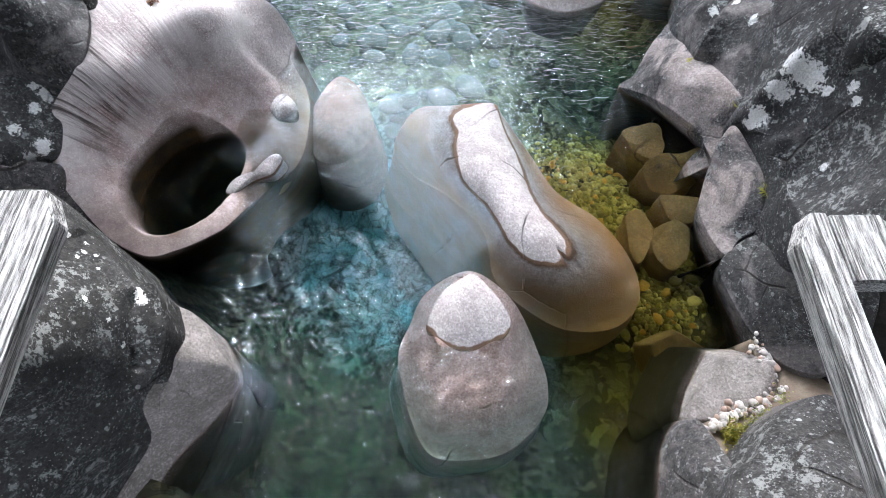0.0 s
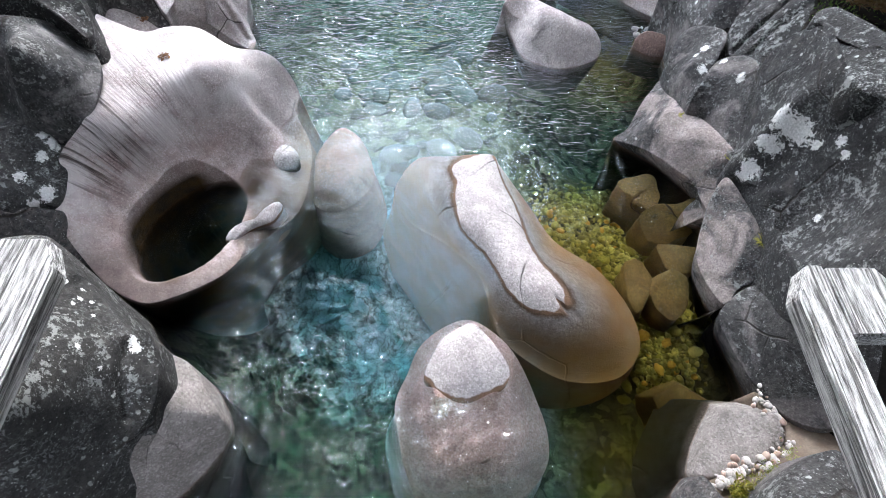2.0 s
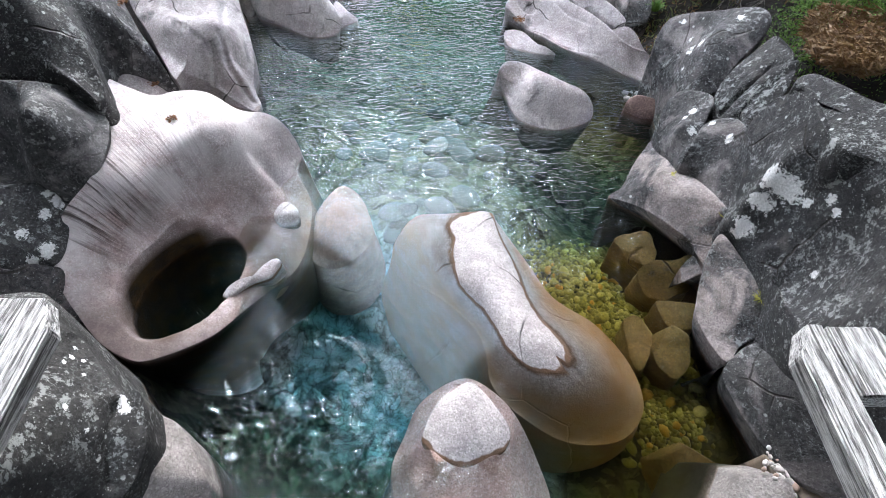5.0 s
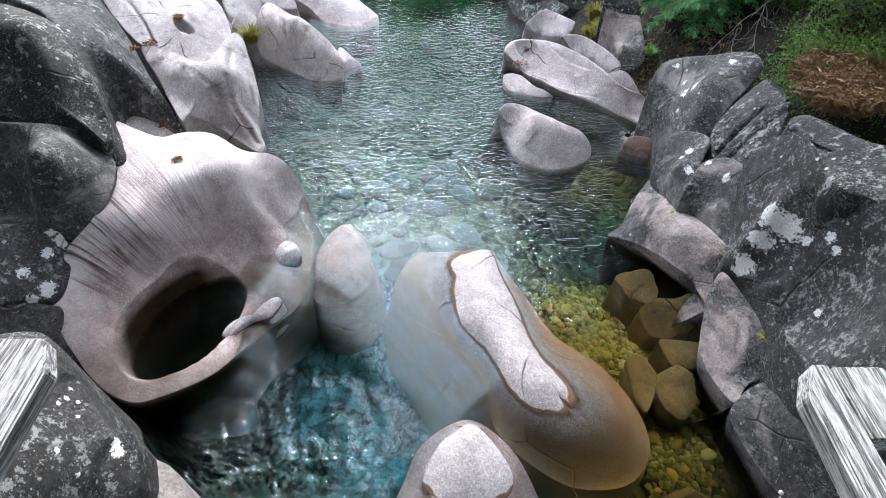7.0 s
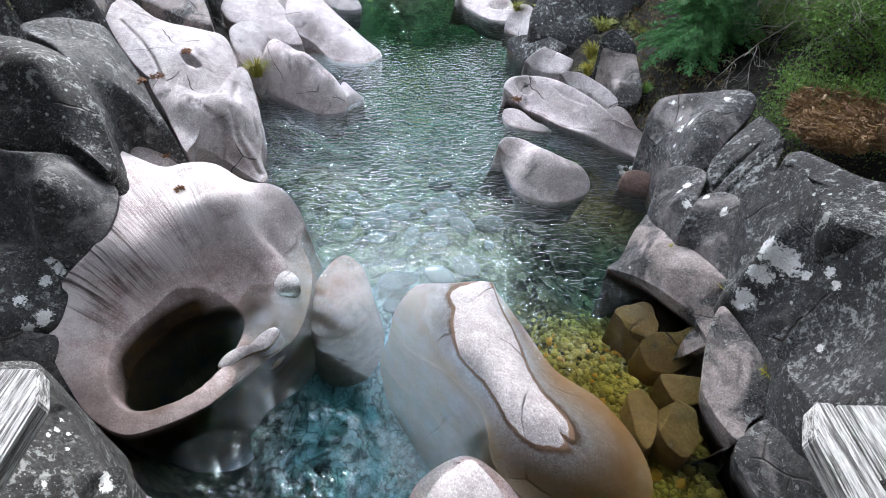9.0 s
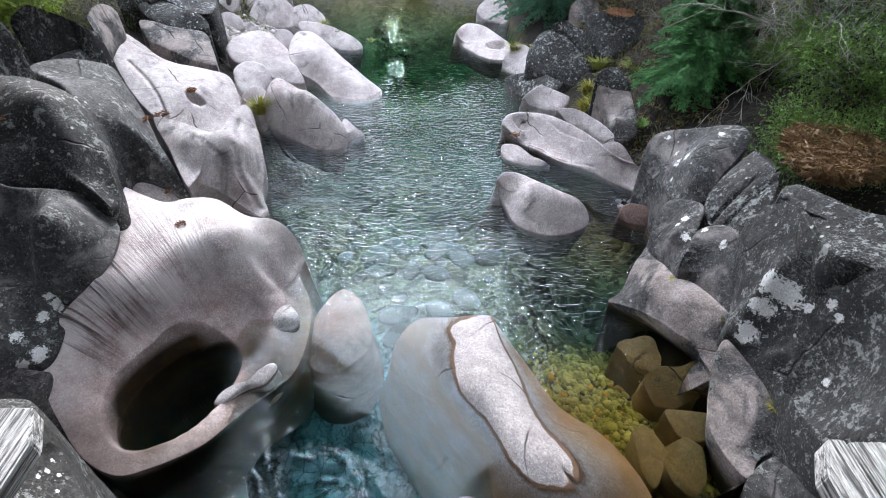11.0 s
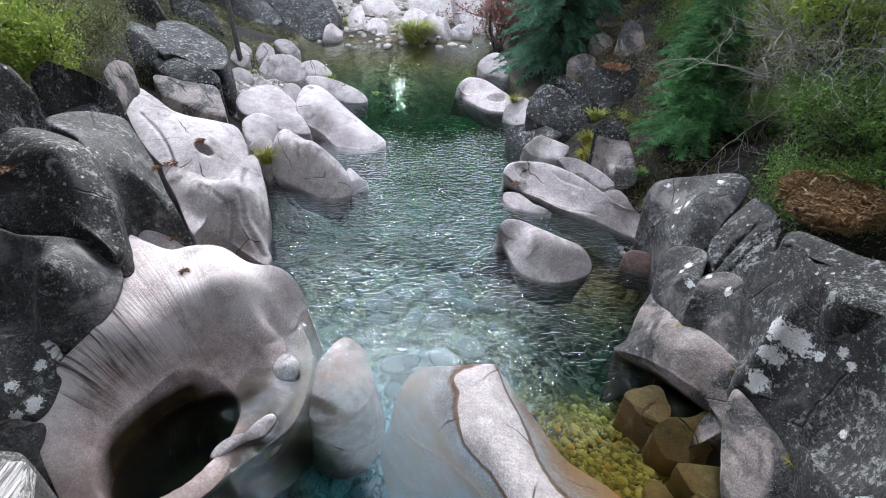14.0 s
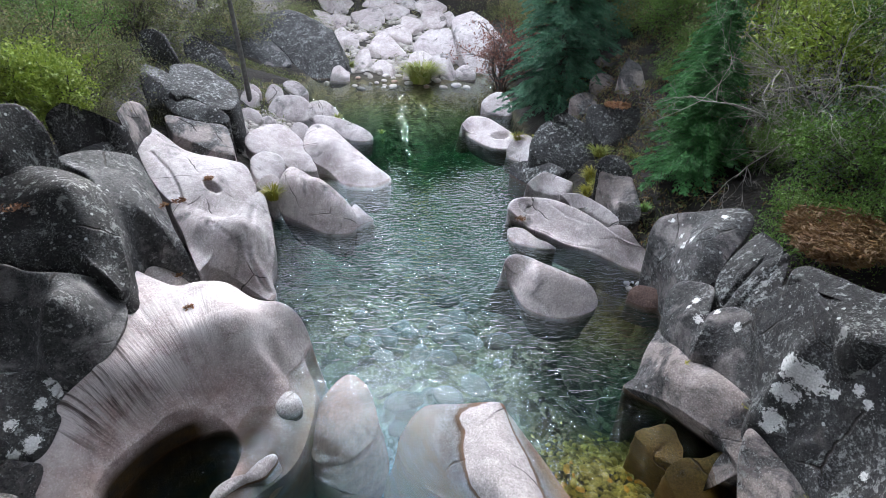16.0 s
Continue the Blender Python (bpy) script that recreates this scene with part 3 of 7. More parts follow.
# ---- weathered beams of the footbridge ----
def weathered(name):
    g = Nodes(name)
    along = g.add("Mapping", Vector=g.pos, Scale=(70.0, 5.0, 70.0)).outputs[0]
    wide = g.add("Mapping", Vector=g.pos, Scale=(16.0, 0.5, 16.0)).outputs[0]
    fibre = g.noise(1.0, 8, 0.8, along)
    line = g.mathop("ABSOLUTE", g.mathop("SUBTRACT", g.noise(1.0, 4, 0.65, wide, 0.2), 0.5))
    crack = g.span(line, 0.03, 0.004)
    col = g.mix(g.span(fibre, 0.4, 0.58), (0.06, 0.06, 0.062), (0.56, 0.565, 0.57))
    col = g.mix(g.mathop("MULTIPLY", crack, 0.85), col, (0.04, 0.04, 0.04))
    col = g.mix(g.span(g.noise(30.0, 5, 0.75), 0.52, 0.66, 0, 0.5), col, (0.22, 0.22, 0.21))
    return g.surface(col, 0.85, g.bump(g.mathop("SUBTRACT", fibre, g.mathop("MULTIPLY", crack, 0.8)), 0.8, 0.01))


SANDY = simple("sandy_pocket_soil", (0.32, 0.25, 0.19), (0.2, 0.14, 0.09), 6.0)
WOOD = weathered("weathered_grey_wood")


def plank(name, label, x0, x1, y0, y1, z0, z1, cut0=0.0, cut1=0.0, parent=None, seed=1):
    """A weathered plank along y; cut0 and cut1 clip the corners of its far end on either side."""
    end = [(x0, y1 - cut0)] + ([(x0 + cut0 * 0.55, y1)] if cut0 else []) + ([(x1 - cut1 * 0.55, y1)] if cut1 else []) + [(x1, y1 - cut1)]
    outline = [(x0, y0)] + end + [(x1, y0)]
    bm = bmesh.new()
    top = [bm.verts.new((x, y, z1)) for x, y in outline]
    face = bm.faces.new(top)
    if face.normal.z < 0:
        face.normal_flip()
    low = bmesh.ops.extrude_face_region(bm, geom=[face])
    for e in low["geom"]:
        if isinstance(e, bmesh.types.BMVert):
            e.co.z = z0
    bmesh.ops.recalc_face_normals(bm, faces=bm.faces)
    bmesh.ops.subdivide_edges(bm, edges=[e for e in bm.edges if e.calc_length() > 0.4], cuts=14)
    bmesh.ops.bevel(bm, geom=[e for e in bm.edges if len(e.link_faces) == 2 and e.calc_face_angle(0) > 0.5], offset=0.007, segments=2, affect="EDGES")
    for v in bm.verts:
        v.co.x += 0.006 * noise.noise(Vector((v.co.x * 3, v.co.y * 2.5, v.co.z * 9 + seed)))
        v.co.z += 0.005 * noise.noise(Vector((v.co.x * 9, v.co.y * 2.5, seed * 3.1)))
    me = bpy.data.meshes.new(name)
    bm.to_mesh(me)
    bm.free()
    me.materials.append(WOOD)
    ob = new(name, me)
    if parent:
        ob.parent = parent
    return ob



# ---- rocks ----

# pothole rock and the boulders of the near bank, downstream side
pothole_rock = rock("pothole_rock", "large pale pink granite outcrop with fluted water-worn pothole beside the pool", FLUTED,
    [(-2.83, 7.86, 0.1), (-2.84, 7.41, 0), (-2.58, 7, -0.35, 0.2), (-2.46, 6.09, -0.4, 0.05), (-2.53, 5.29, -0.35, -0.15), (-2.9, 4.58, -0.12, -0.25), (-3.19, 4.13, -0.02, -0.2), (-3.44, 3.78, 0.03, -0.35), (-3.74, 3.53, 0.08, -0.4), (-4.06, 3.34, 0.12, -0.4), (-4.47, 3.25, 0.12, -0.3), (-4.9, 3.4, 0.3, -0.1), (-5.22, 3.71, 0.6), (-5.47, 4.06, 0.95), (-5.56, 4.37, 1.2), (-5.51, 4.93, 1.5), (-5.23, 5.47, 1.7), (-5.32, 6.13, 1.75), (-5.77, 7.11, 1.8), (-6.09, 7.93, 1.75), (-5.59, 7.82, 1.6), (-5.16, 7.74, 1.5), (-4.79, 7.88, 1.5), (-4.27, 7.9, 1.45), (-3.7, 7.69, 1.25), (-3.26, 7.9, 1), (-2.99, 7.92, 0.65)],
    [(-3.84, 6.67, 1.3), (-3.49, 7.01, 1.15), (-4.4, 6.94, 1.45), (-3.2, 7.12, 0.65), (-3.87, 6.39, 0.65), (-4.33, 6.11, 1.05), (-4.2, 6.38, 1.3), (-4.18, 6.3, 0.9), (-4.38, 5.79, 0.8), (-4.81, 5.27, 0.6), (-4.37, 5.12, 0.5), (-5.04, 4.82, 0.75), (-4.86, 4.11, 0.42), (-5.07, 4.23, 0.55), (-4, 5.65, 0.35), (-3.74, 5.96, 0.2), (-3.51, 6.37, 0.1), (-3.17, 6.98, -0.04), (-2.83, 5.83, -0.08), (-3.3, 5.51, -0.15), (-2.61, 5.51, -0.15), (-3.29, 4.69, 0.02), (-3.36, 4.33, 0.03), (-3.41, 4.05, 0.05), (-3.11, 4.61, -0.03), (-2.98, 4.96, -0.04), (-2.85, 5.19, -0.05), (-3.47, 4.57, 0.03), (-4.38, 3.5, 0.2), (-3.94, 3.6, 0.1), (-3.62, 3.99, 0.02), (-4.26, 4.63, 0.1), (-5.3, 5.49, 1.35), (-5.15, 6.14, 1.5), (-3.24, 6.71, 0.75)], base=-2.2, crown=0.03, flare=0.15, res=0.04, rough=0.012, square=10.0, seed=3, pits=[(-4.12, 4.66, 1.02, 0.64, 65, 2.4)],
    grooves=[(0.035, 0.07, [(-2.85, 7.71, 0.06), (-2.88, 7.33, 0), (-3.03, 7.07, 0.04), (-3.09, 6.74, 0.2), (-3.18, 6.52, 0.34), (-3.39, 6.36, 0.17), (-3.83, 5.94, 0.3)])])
lip = rock("rock_lip", "", SLAB,
    [(-3.55, 4.46, 0), (-3.45, 4.64, 0.06), (-3.19, 4.76, 0.08), (-2.95, 4.86, 0.06), (-2.84, 5.15, 0.08), (-2.73, 5.17, 0.05), (-2.73, 5.03, -0.02), (-2.85, 4.81, 0), (-3.11, 4.69, 0.02), (-3.39, 4.43, 0)], base=-0.5, crown=0.09, flare=0.1, res=0.035, rough=0.015, seed=4, under=pothole_rock)
rb1 = rock("dark_boulder", "large dark grey boulder with pale lichen flecks above the pothole rock", DUSK,
    [(-6.73, 6.31, 2.9), (-6.29, 6.28, 2.8), (-5.78, 6.65, 2.5), (-5.6, 6.72, 2.2), (-5.32, 6.6, 1.95), (-5.14, 6.22, 1.85), (-5.11, 5.65, 1.7), (-5.3, 5.28, 1.6), (-5.6, 5.16, 1.5), (-6.08, 5.27, 1.6), (-6.53, 5.33, 1.7), (-7.26, 5.21, 2), (-7.8, 5.46, 2.6), (-7.43, 5.99, 3)],
    [(-5.35, 5.43, 2.75), (-5.68, 5.25, 2.4), (-6.2, 5.1, 3), (-5.19, 5.73, 2.2)], base=1.0, crown=0.12, flare=-0.7, res=0.05, rough=0.03, seed=5)
rb2 = rock("dark_boulder", "round dark boulder ringed by a white lichen crust", RINGED,
    [(-5.44, 4.58, 1.25), (-5.5, 4.31, 1.15), (-5.72, 4.06, 1.1), (-6.07, 3.92, 1.1), (-6.45, 3.92, 1.3), (-6.59, 4.36, 1.7), (-6.37, 4.96, 1.9), (-6.09, 5.21, 1.8), (-5.81, 5.31, 1.7), (-5.6, 5.19, 1.55), (-5.45, 4.91, 1.4)],
    [(-5.51, 4.29, 1.9)], base=0.5, crown=0.1, flare=-0.7, res=0.045, rough=0.02, seed=7)
rb3 = rock("dark_boulder", "low grey rock wedged under a round dark boulder", GREY,
    [(-5.46, 4.25, 1.1), (-5.45, 3.94, 1), (-5.69, 3.75, 1), (-6.11, 3.82, 1.1), (-6.48, 3.8, 1.2), (-6.26, 4.03, 1.4), (-5.64, 4.01, 1.3)], base=0.2, crown=0.05, flare=0.1, res=0.06, seed=8)
rb4 = rock("dark_boulder", "near dark boulder with scattered white lichen under the bridge beam", NEARDARK,
    [(-4.47, 3.11, 2.2), (-4, 2.68, 2.2), (-3.89, 2.61, 2), (-3.62, 2.34, 1.9), (-3.41, 2.15, 1.8), (-3.29, 2.19, 1.7), (-3.19, 2.02, 1.6), (-3.08, 1.75, 1.5), (-3.09, 1.49, 1.4), (-3.16, 1.24, 1.4), (-3.35, 0.91, 1.4), (-3.53, 0.5, 1.5), (-3.7, 0.16, 1.6), (-3.81, -0.09, 1.7), (-4.08, -0.34, 2), (-4.5, 0.34, 2.6), (-4.81, 1.38, 2.9), (-5, 2.55, 2.6)],
    [(-3.69, 1.61, 2.4), (-3.67, 0.98, 2.8), (-3.45, 1.45, 2), (-4.03, 2.16, 2.5)], base=-1, crown=0.12, flare=-0.05, res=0.045, rough=0.025, seed=11,
    grooves=[(0.05, 0.1, [(-3.38, 1.97, 1.84), (-3.35, 1.74, 1.86), (-3.31, 1.48, 1.73), (-3.28, 1.25, 1.58)])])
rb5 = rock("smooth_boulder", "smooth pale grey boulder with broad shaded flank by dark pool", FLANK,
    [(-3.47, 2.14, 1.1), (-3.29, 2.13, 1), (-3.11, 2.04, 0.85), (-2.85, 1.68, 0.7), (-2.71, 1.46, 0.55, -0.2), (-2.81, 1.24, 0.05, -0.2), (-2.94, 0.91, -0.2, -0.1), (-3.2, 0.36, -0.45, 0), (-3.38, -0.05, -0.55, 0), (-3.47, -0.5, -0.4), (-3.84, -0.46, 0.2), (-4.09, -0.1, 0.8), (-3.84, 0.51, 1.1), (-3.4, 0.91, 1.2), (-3.2, 1.32, 1.3)],
    [(-3, 1.4, 0.95), (-2.76, 1.39, 0.7), (-3.28, 1.17, 0.8), (-3.43, 0.65, 0.25), (-3.16, 0.86, 0.15)], base=-2.4, crown=0.03, flare=-0.05, res=0.045, rough=0.01, seed=13, square=10.0,
    grooves=[(0.06, 0.04, [(-3.2, 1.32, 1.21), (-3.02, 1.34, 0.9), (-2.77, 1.42, 0.61)])])

# rocks of the same bank further upstream
rc1 = rock("dark_boulder", "dark weathered boulder with a hollow shaded underside", DARK,
    [(-7.63, 7.88, 3.6), (-7.37, 8.34, 3.6), (-6.98, 8.46, 3.5), (-6.39, 8.29, 3.3), (-5.89, 7.78, 3), (-5.57, 7.33, 2.7), (-5.34, 6.89, 2.2), (-5.33, 6.65, 2.2), (-5.48, 6.61, 2.5), (-6.07, 6.76, 2.5), (-6.71, 6.69, 2.6), (-7.12, 6.69, 2.7), (-8.24, 6.61, 3), (-8.86, 7.16, 3.6)],
    [(-6.34, 7.62, 3.5), (-6.83, 7.15, 2.9), (-5.92, 7.08, 2.95)], base=1, crown=0.2, flare=0, res=0.07, rough=0.03, seed=17)
rc2 = rock("dark_boulder", "dark brown granite boulder sloping to a pale foot", DUSK,
    [(-7.66, 9.26, 3.4), (-7.47, 10.06, 3.3), (-7.04, 10.63, 3), (-6.59, 10.23, 2.7), (-6.08, 9.66, 2.3), (-5.6, 8.98, 2), (-5.16, 8.48, 1.5), (-5.07, 8.42, 1.2), (-5.39, 8.43, 1.4), (-5.9, 8.37, 1.7), (-5.94, 7.95, 1.9), (-5.73, 7.37, 1.8), (-5.85, 7.67, 2.5), (-6.15, 8.08, 2.9), (-6.83, 8.77, 3.2)],
    [(-6.46, 9.19, 2.9), (-5.8, 8.48, 2.4)], base=0.3, crown=0.12, flare=0.1, res=0.06, rough=0.025, seed=19)
rc2c = rock("smooth_boulder", "small pale stone wedged beside a dark boulder", PALE,
    [(-5.75, 6.88, 2), (-5.65, 7.1, 2.05), (-5.5, 7.11, 1.95), (-5.39, 6.88, 1.85), (-5.41, 6.64, 1.8), (-5.65, 6.72, 1.9)], base=1.2, crown=0.08, flare=-0.2, res=0.05, rough=0.03, seed=24)
rc2b = rock("smooth_boulder", "small pale grey rock at the foot of dark boulders", PALE,
    [(-6.26, 8.24, 1.65), (-6.03, 8.57, 1.6), (-5.6, 8.63, 1.4), (-5.16, 8.57, 1.1), (-5.22, 8.48, 1.05), (-5.51, 8.08, 1.2), (-6, 8.03, 1.5)], base=0.2, crown=0.08, flare=0.1, res=0.06, seed=23)
rc3 = rock("hollow_boulder", "smooth pale boulder with a small round pothole in its top", GREYPALE,
    [(-9.0, 14.1, 2.32), (-9.05, 14.9, 2.25), (-8.6, 14.75, 2.05), (-7.64, 14.01, 1.9), (-6.76, 13.96, 1.7), (-6.09, 14.03, 1.5), (-5.71, 13.58, 1.3), (-5.35, 12.67, 1.1), (-5.27, 11.84, 1), (-5.52, 11.17, 1.1), (-6.09, 10.94, 1.25), (-6.74, 11.14, 1.5), (-7.22, 11.52, 1.7), (-7.94, 12.26, 2), (-8.85, 13.57, 2.3)],
    [(-6.47, 11.94, 1.75), (-5.79, 12.33, 1.5), (-7.47, 12.66, 2), (-8.54, 13.72, 2.25)], base=-0.5, crown=0.08, flare=0.25, res=0.055, rough=0.02, seed=29, pits=[(-6.13, 12.0, 0.19, 0.14, 0, 0.3)],
    grooves=[(0.035, 0.09, [(-6.66, 11.32, 1.57), (-6.93, 11.77, 1.82), (-7.43, 12.37, 2.05), (-8.16, 13.1, 2.21)]), (0.03, 0.07, [(-6.01, 13.45, 1.46), (-5.78, 12.29, 1.48), (-5.52, 11.54, 1.18)]), (0.03, 0.05, [(-5.52, 12.83, 1.21), (-5.41, 12.18, 1.17), (-5.26, 11.71, 1.07)])])
rc4 = rock("smooth_boulder", "long smooth pale boulder running down to the water", GREYPALE,
    [(-6.85, 11.14, 1.5), (-6.4, 10.99, 1.5), (-5.73, 10.66, 1.4), (-5.25, 10.94, 1.3), (-5.2, 12.24, 1.3), (-4.96, 12.28, 1.2), (-4.59, 11.44, 0.8), (-4.33, 10.55, 0.5), (-4.29, 10, 0.2), (-4.08, 9.57, 0.02), (-4.15, 9.31, 0), (-4.54, 9.43, 0.2), (-5.09, 9.67, 0.5), (-5.43, 9.56, 0.8), (-5.45, 9.15, 0.95), (-5.98, 9.88, 1.2)],
    [(-5.2, 9.63, 1.35), (-4.72, 10.42, 1.35), (-4.42, 9.81, 0.8), (-5.76, 10.14, 1.5)], base=-0.8, crown=0.08, flare=-0.05, res=0.05, rough=0.02, seed=31,
    grooves=[(0.035, 0.1, [(-5.17, 10.94, 1.39), (-4.86, 10.05, 1.14), (-4.95, 9.79, 0.7), (-4.99, 9.64, 0.44)]), (0.06, 0.16, [(-5.05, 11.66, 1.27), (-4.72, 10.27, 1.24), (-4.56, 9.79, 0.76), (-4.16, 9.52, 0.07)]), (0.03, 0.08, [(-5.53, 10.32, 1.51), (-5.19, 10.15, 1.31), (-4.86, 10.05, 1.14)])])
rc5 = rock("dark_boulder", "dark lichen-spotted boulder at the edge of the shrubs", DARK,
    [(-7.66, 8.52, 4.6), (-7.52, 8.87, 4.5), (-7.33, 8.86, 4.2), (-7.28, 8.79, 3.8), (-7.28, 8.58, 3.5), (-7.26, 8.12, 3.5), (-7.5, 7.72, 3.6), (-8.36, 7.34, 4), (-7.94, 7.08, 4.8)],
    [(-7.07, 7.81, 4.3)], base=2, crown=0.2, flare=0.05, res=0.08, rough=0.03, cuts=0, seed=37)
rc5b = rock("dark_boulder", "low dark brown rock ledge below an oak shrub", DARK,
    [(-8.69, 10.53, 3.2), (-8.32, 11.15, 3.3), (-7.9, 11.72, 3), (-7.56, 11.54, 2.7), (-7.64, 10.8, 2.8), (-8.03, 10.12, 3)], base=1.5, crown=0.1, flare=0, res=0.08, rough=0.04, cuts=2, seed=38)
rc5c = rock("dark_boulder", "dark reddish overhanging rock under an oak shrub", DARK,
    [(-8.11, 10.08, 4.1), (-7.96, 10.84, 4.1), (-7.75, 11.58, 3.8), (-7.72, 11.81, 3.4), (-7.77, 11.38, 3.2), (-8.3, 10.77, 3.4), (-8.25, 10.11, 3.8)], base=1.8, crown=0.2, flare=-0.1, res=0.08, rough=0.04, cuts=2, seed=39)
rc5d = rock("dark_boulder", "upright grey rock between slabs and oak shrub", GREY,
    [(-8.78, 13.2, 3.2), (-9, 14.19, 3.2), (-8.99, 14.81, 2.9), (-8.69, 14.21, 2.5), (-8.5, 13.31, 2.2), (-8.52, 12.75, 2.4), (-8.64, 12.79, 2.8)], base=1, crown=0.12, flare=0, res=0.08, rough=0.04, cuts=2, seed=40)
rc6 = rock("stacked_slab", "flat dark slab of a stacked outcrop", DARK,
    [(-10.51, 19.85, 3.2), (-10.28, 20.59, 3.1), (-8.43, 18.89, 2.9), (-7.58, 18.07, 2.6), (-7.16, 16.65, 2.4), (-7.61, 16.51, 2.4), (-8.72, 16.89, 2.7), (-9.15, 16.85, 2.8)], base=0.8, crown=0.12, flare=0, res=0.09, rough=0.035, cuts=3, seed=41, group="stacked slabs")
rc7 = rock("stacked_slab", "thick dark slab in a stacked outcrop with white lichen", DARK,
    [(-9.67, 17.02, 2.7), (-9.08, 17.23, 2.65), (-7.62, 16.31, 2.4), (-7.27, 16.37, 2.2), (-7.3, 16.02, 2.1), (-8.24, 15.92, 2.2), (-9.09, 16.29, 2.4)], base=0.6, crown=0.1, flare=-0.02, res=0.08, rough=0.035, cuts=3, seed=43, group="stacked slabs")
rc8 = rock("stacked_slab", "grey block with a split face under stacked slabs", GREY,
    [(-9.09, 15.94, 2.3), (-8.16, 15.74, 2.2), (-7.31, 15.98, 2), (-6.87, 15.31, 1.8), (-6.44, 14.3, 1.5), (-6.98, 14.38, 1.5), (-7.79, 14.6, 1.7), (-8.48, 14.96, 2)], base=0, crown=0.08, flare=0.02, res=0.07, rough=0.03, cuts=3, seed=47, group="stacked slabs")
rc8b = rock("dark_boulder", "dark boulder among stacked slabs", DARK,
    [(-10.61, 18.03, 3.4), (-10.49, 19.12, 3.3), (-9.66, 17.97, 3), (-9.24, 16.85, 2.8), (-9.71, 16.44, 2.9), (-10, 16.67, 3.2)], base=1, crown=0.15, flare=0, res=0.1, rough=0.04, cuts=3, seed=48, group="stacked slabs")
rc8c = rock("stacked_slab", "tilted dark slab above a stacked outcrop", DARK,
    [(-13.15, 26.62, 2.96), (-12.17, 26.65, 3.01), (-10.95, 25.9, 2.17), (-10.55, 25.24, 1.38), (-11.46, 25.44, 1.6), (-12.75, 25.83, 2.1)], base=0.66, crown=0.15, flare=0, res=0.1, rough=0.04, cuts=3, seed=49, group="stacked slabs")
rc8d = rock("dark_boulder", "angular dark rock on the bank under shrubs", DARK,
    [(-13.65, 23.72, 3.63), (-12.9, 23.77, 3.74), (-12.2, 23.67, 3.41), (-12.65, 23.51, 2.85), (-13.54, 23.49, 2.78)], base=2.06, crown=0.2, flare=0.1, res=0.12, rough=0.05, cuts=3, seed=50)
rc9 = rock("tilted_slab", "long tilted grey slab with a lichen-covered top", DUSK,
    [(-15.39, 33.5, 2.72), (-14.77, 34.26, 3.27), (-12.35, 33.55, 2.72), (-10.44, 32.41, 1.77), (-9.49, 31.61, 0.95), (-10.65, 31.39, 0.73), (-12.4, 31.84, 1.22), (-14.22, 32.54, 1.9)], base=0.01, crown=0.1, flare=0, res=0.1, rough=0.03, cuts=2, seed=53)
rc10 = rock("dark_boulder", "very large dark boulder with white lichen flecks at the pool head", DARK,
    [(-13.7, 36.19, 3.23), (-12.19, 36.81, 3.44), (-9.79, 36, 3.09), (-7.36, 34.42, 2.29), (-6.14, 33.62, 1.75), (-6.1, 32.52, 0.95), (-6.71, 31.73, 0.28), (-7.88, 31.43, 0.01), (-9.13, 31.86, 0.41), (-10.33, 32.98, 1.35), (-12.29, 34.09, 2.16)], base=-0.71, crown=0.3, flare=0.1, res=0.11, rough=0.03, cuts=3, seed=59)
rc11 = rock("smooth_boulder", "large smooth pale boulder resting in the water edge", PALE,
    [(-4.96, 13.64, 1.1), (-4.88, 14.6, 1.1), (-4.06, 13.97, 1), (-3.23, 13.45, 0.75), (-2.76, 12.96, 0.5), (-2.62, 12.65, 0.25), (-2.77, 12.48, 0.03), (-3.43, 12.43, 0), (-4.18, 12.9, 0.05), (-4.91, 13.24, 0.2), (-5.02, 13.34, 0.7)],
    [(-3.95, 13.2, 1.12), (-3.2, 12.9, 0.8)], base=-0.9, crown=0.16, flare=-0.35, res=0.05, rough=0.015, seed=61)
rc12 = rock("pointed_rock", "small pointed grey rock in the water beside a smooth boulder", GREYPALE,
    [(-2.88, 13.74, 0.3), (-2.52, 13.41, 0.2), (-2.25, 13.27, 0.03), (-2.49, 13.08, 0), (-2.73, 12.8, 0), (-2.98, 13.1, 0.1)],
    [(-2.67, 13.04, 0.28)], base=-0.6, crown=0.03, flare=0.0, res=0.04, rough=0.03, seed=67)
rc13 = rock("smooth_boulder", "small pale boulder beside a fern clump", PALE,
    [(-5.53, 13.23, 1.1), (-5.5, 14.06, 1.1), (-5.24, 14.31, 0.9), (-5.09, 13.94, 0.6), (-5.17, 13.45, 0.5), (-5.46, 13.54, 0.6)], base=-0.4, crown=0.1, flare=0.1, res=0.06, rough=0.03, seed=71)
rc14 = rock("flat_boulder", "long flat white boulder sloping into the green pool", PALE,
    [(-5.22, 17.36, 0.9), (-5.42, 19.36, 0.95), (-4.84, 19.69, 0.85), (-3.78, 18.52, 0.5), (-2.75, 17.15, 0.25), (-2.03, 16.32, 0), (-2.58, 15.64, 0), (-3.46, 15.82, 0), (-4.27, 16.6, 0.25), (-4.77, 16.76, 0.5)],
    [(-4.32, 17.23, 0.95), (-3.21, 16.24, 0.4)], base=-1, crown=0.08, flare=-0.1, res=0.07, rough=0.015, seed=73)
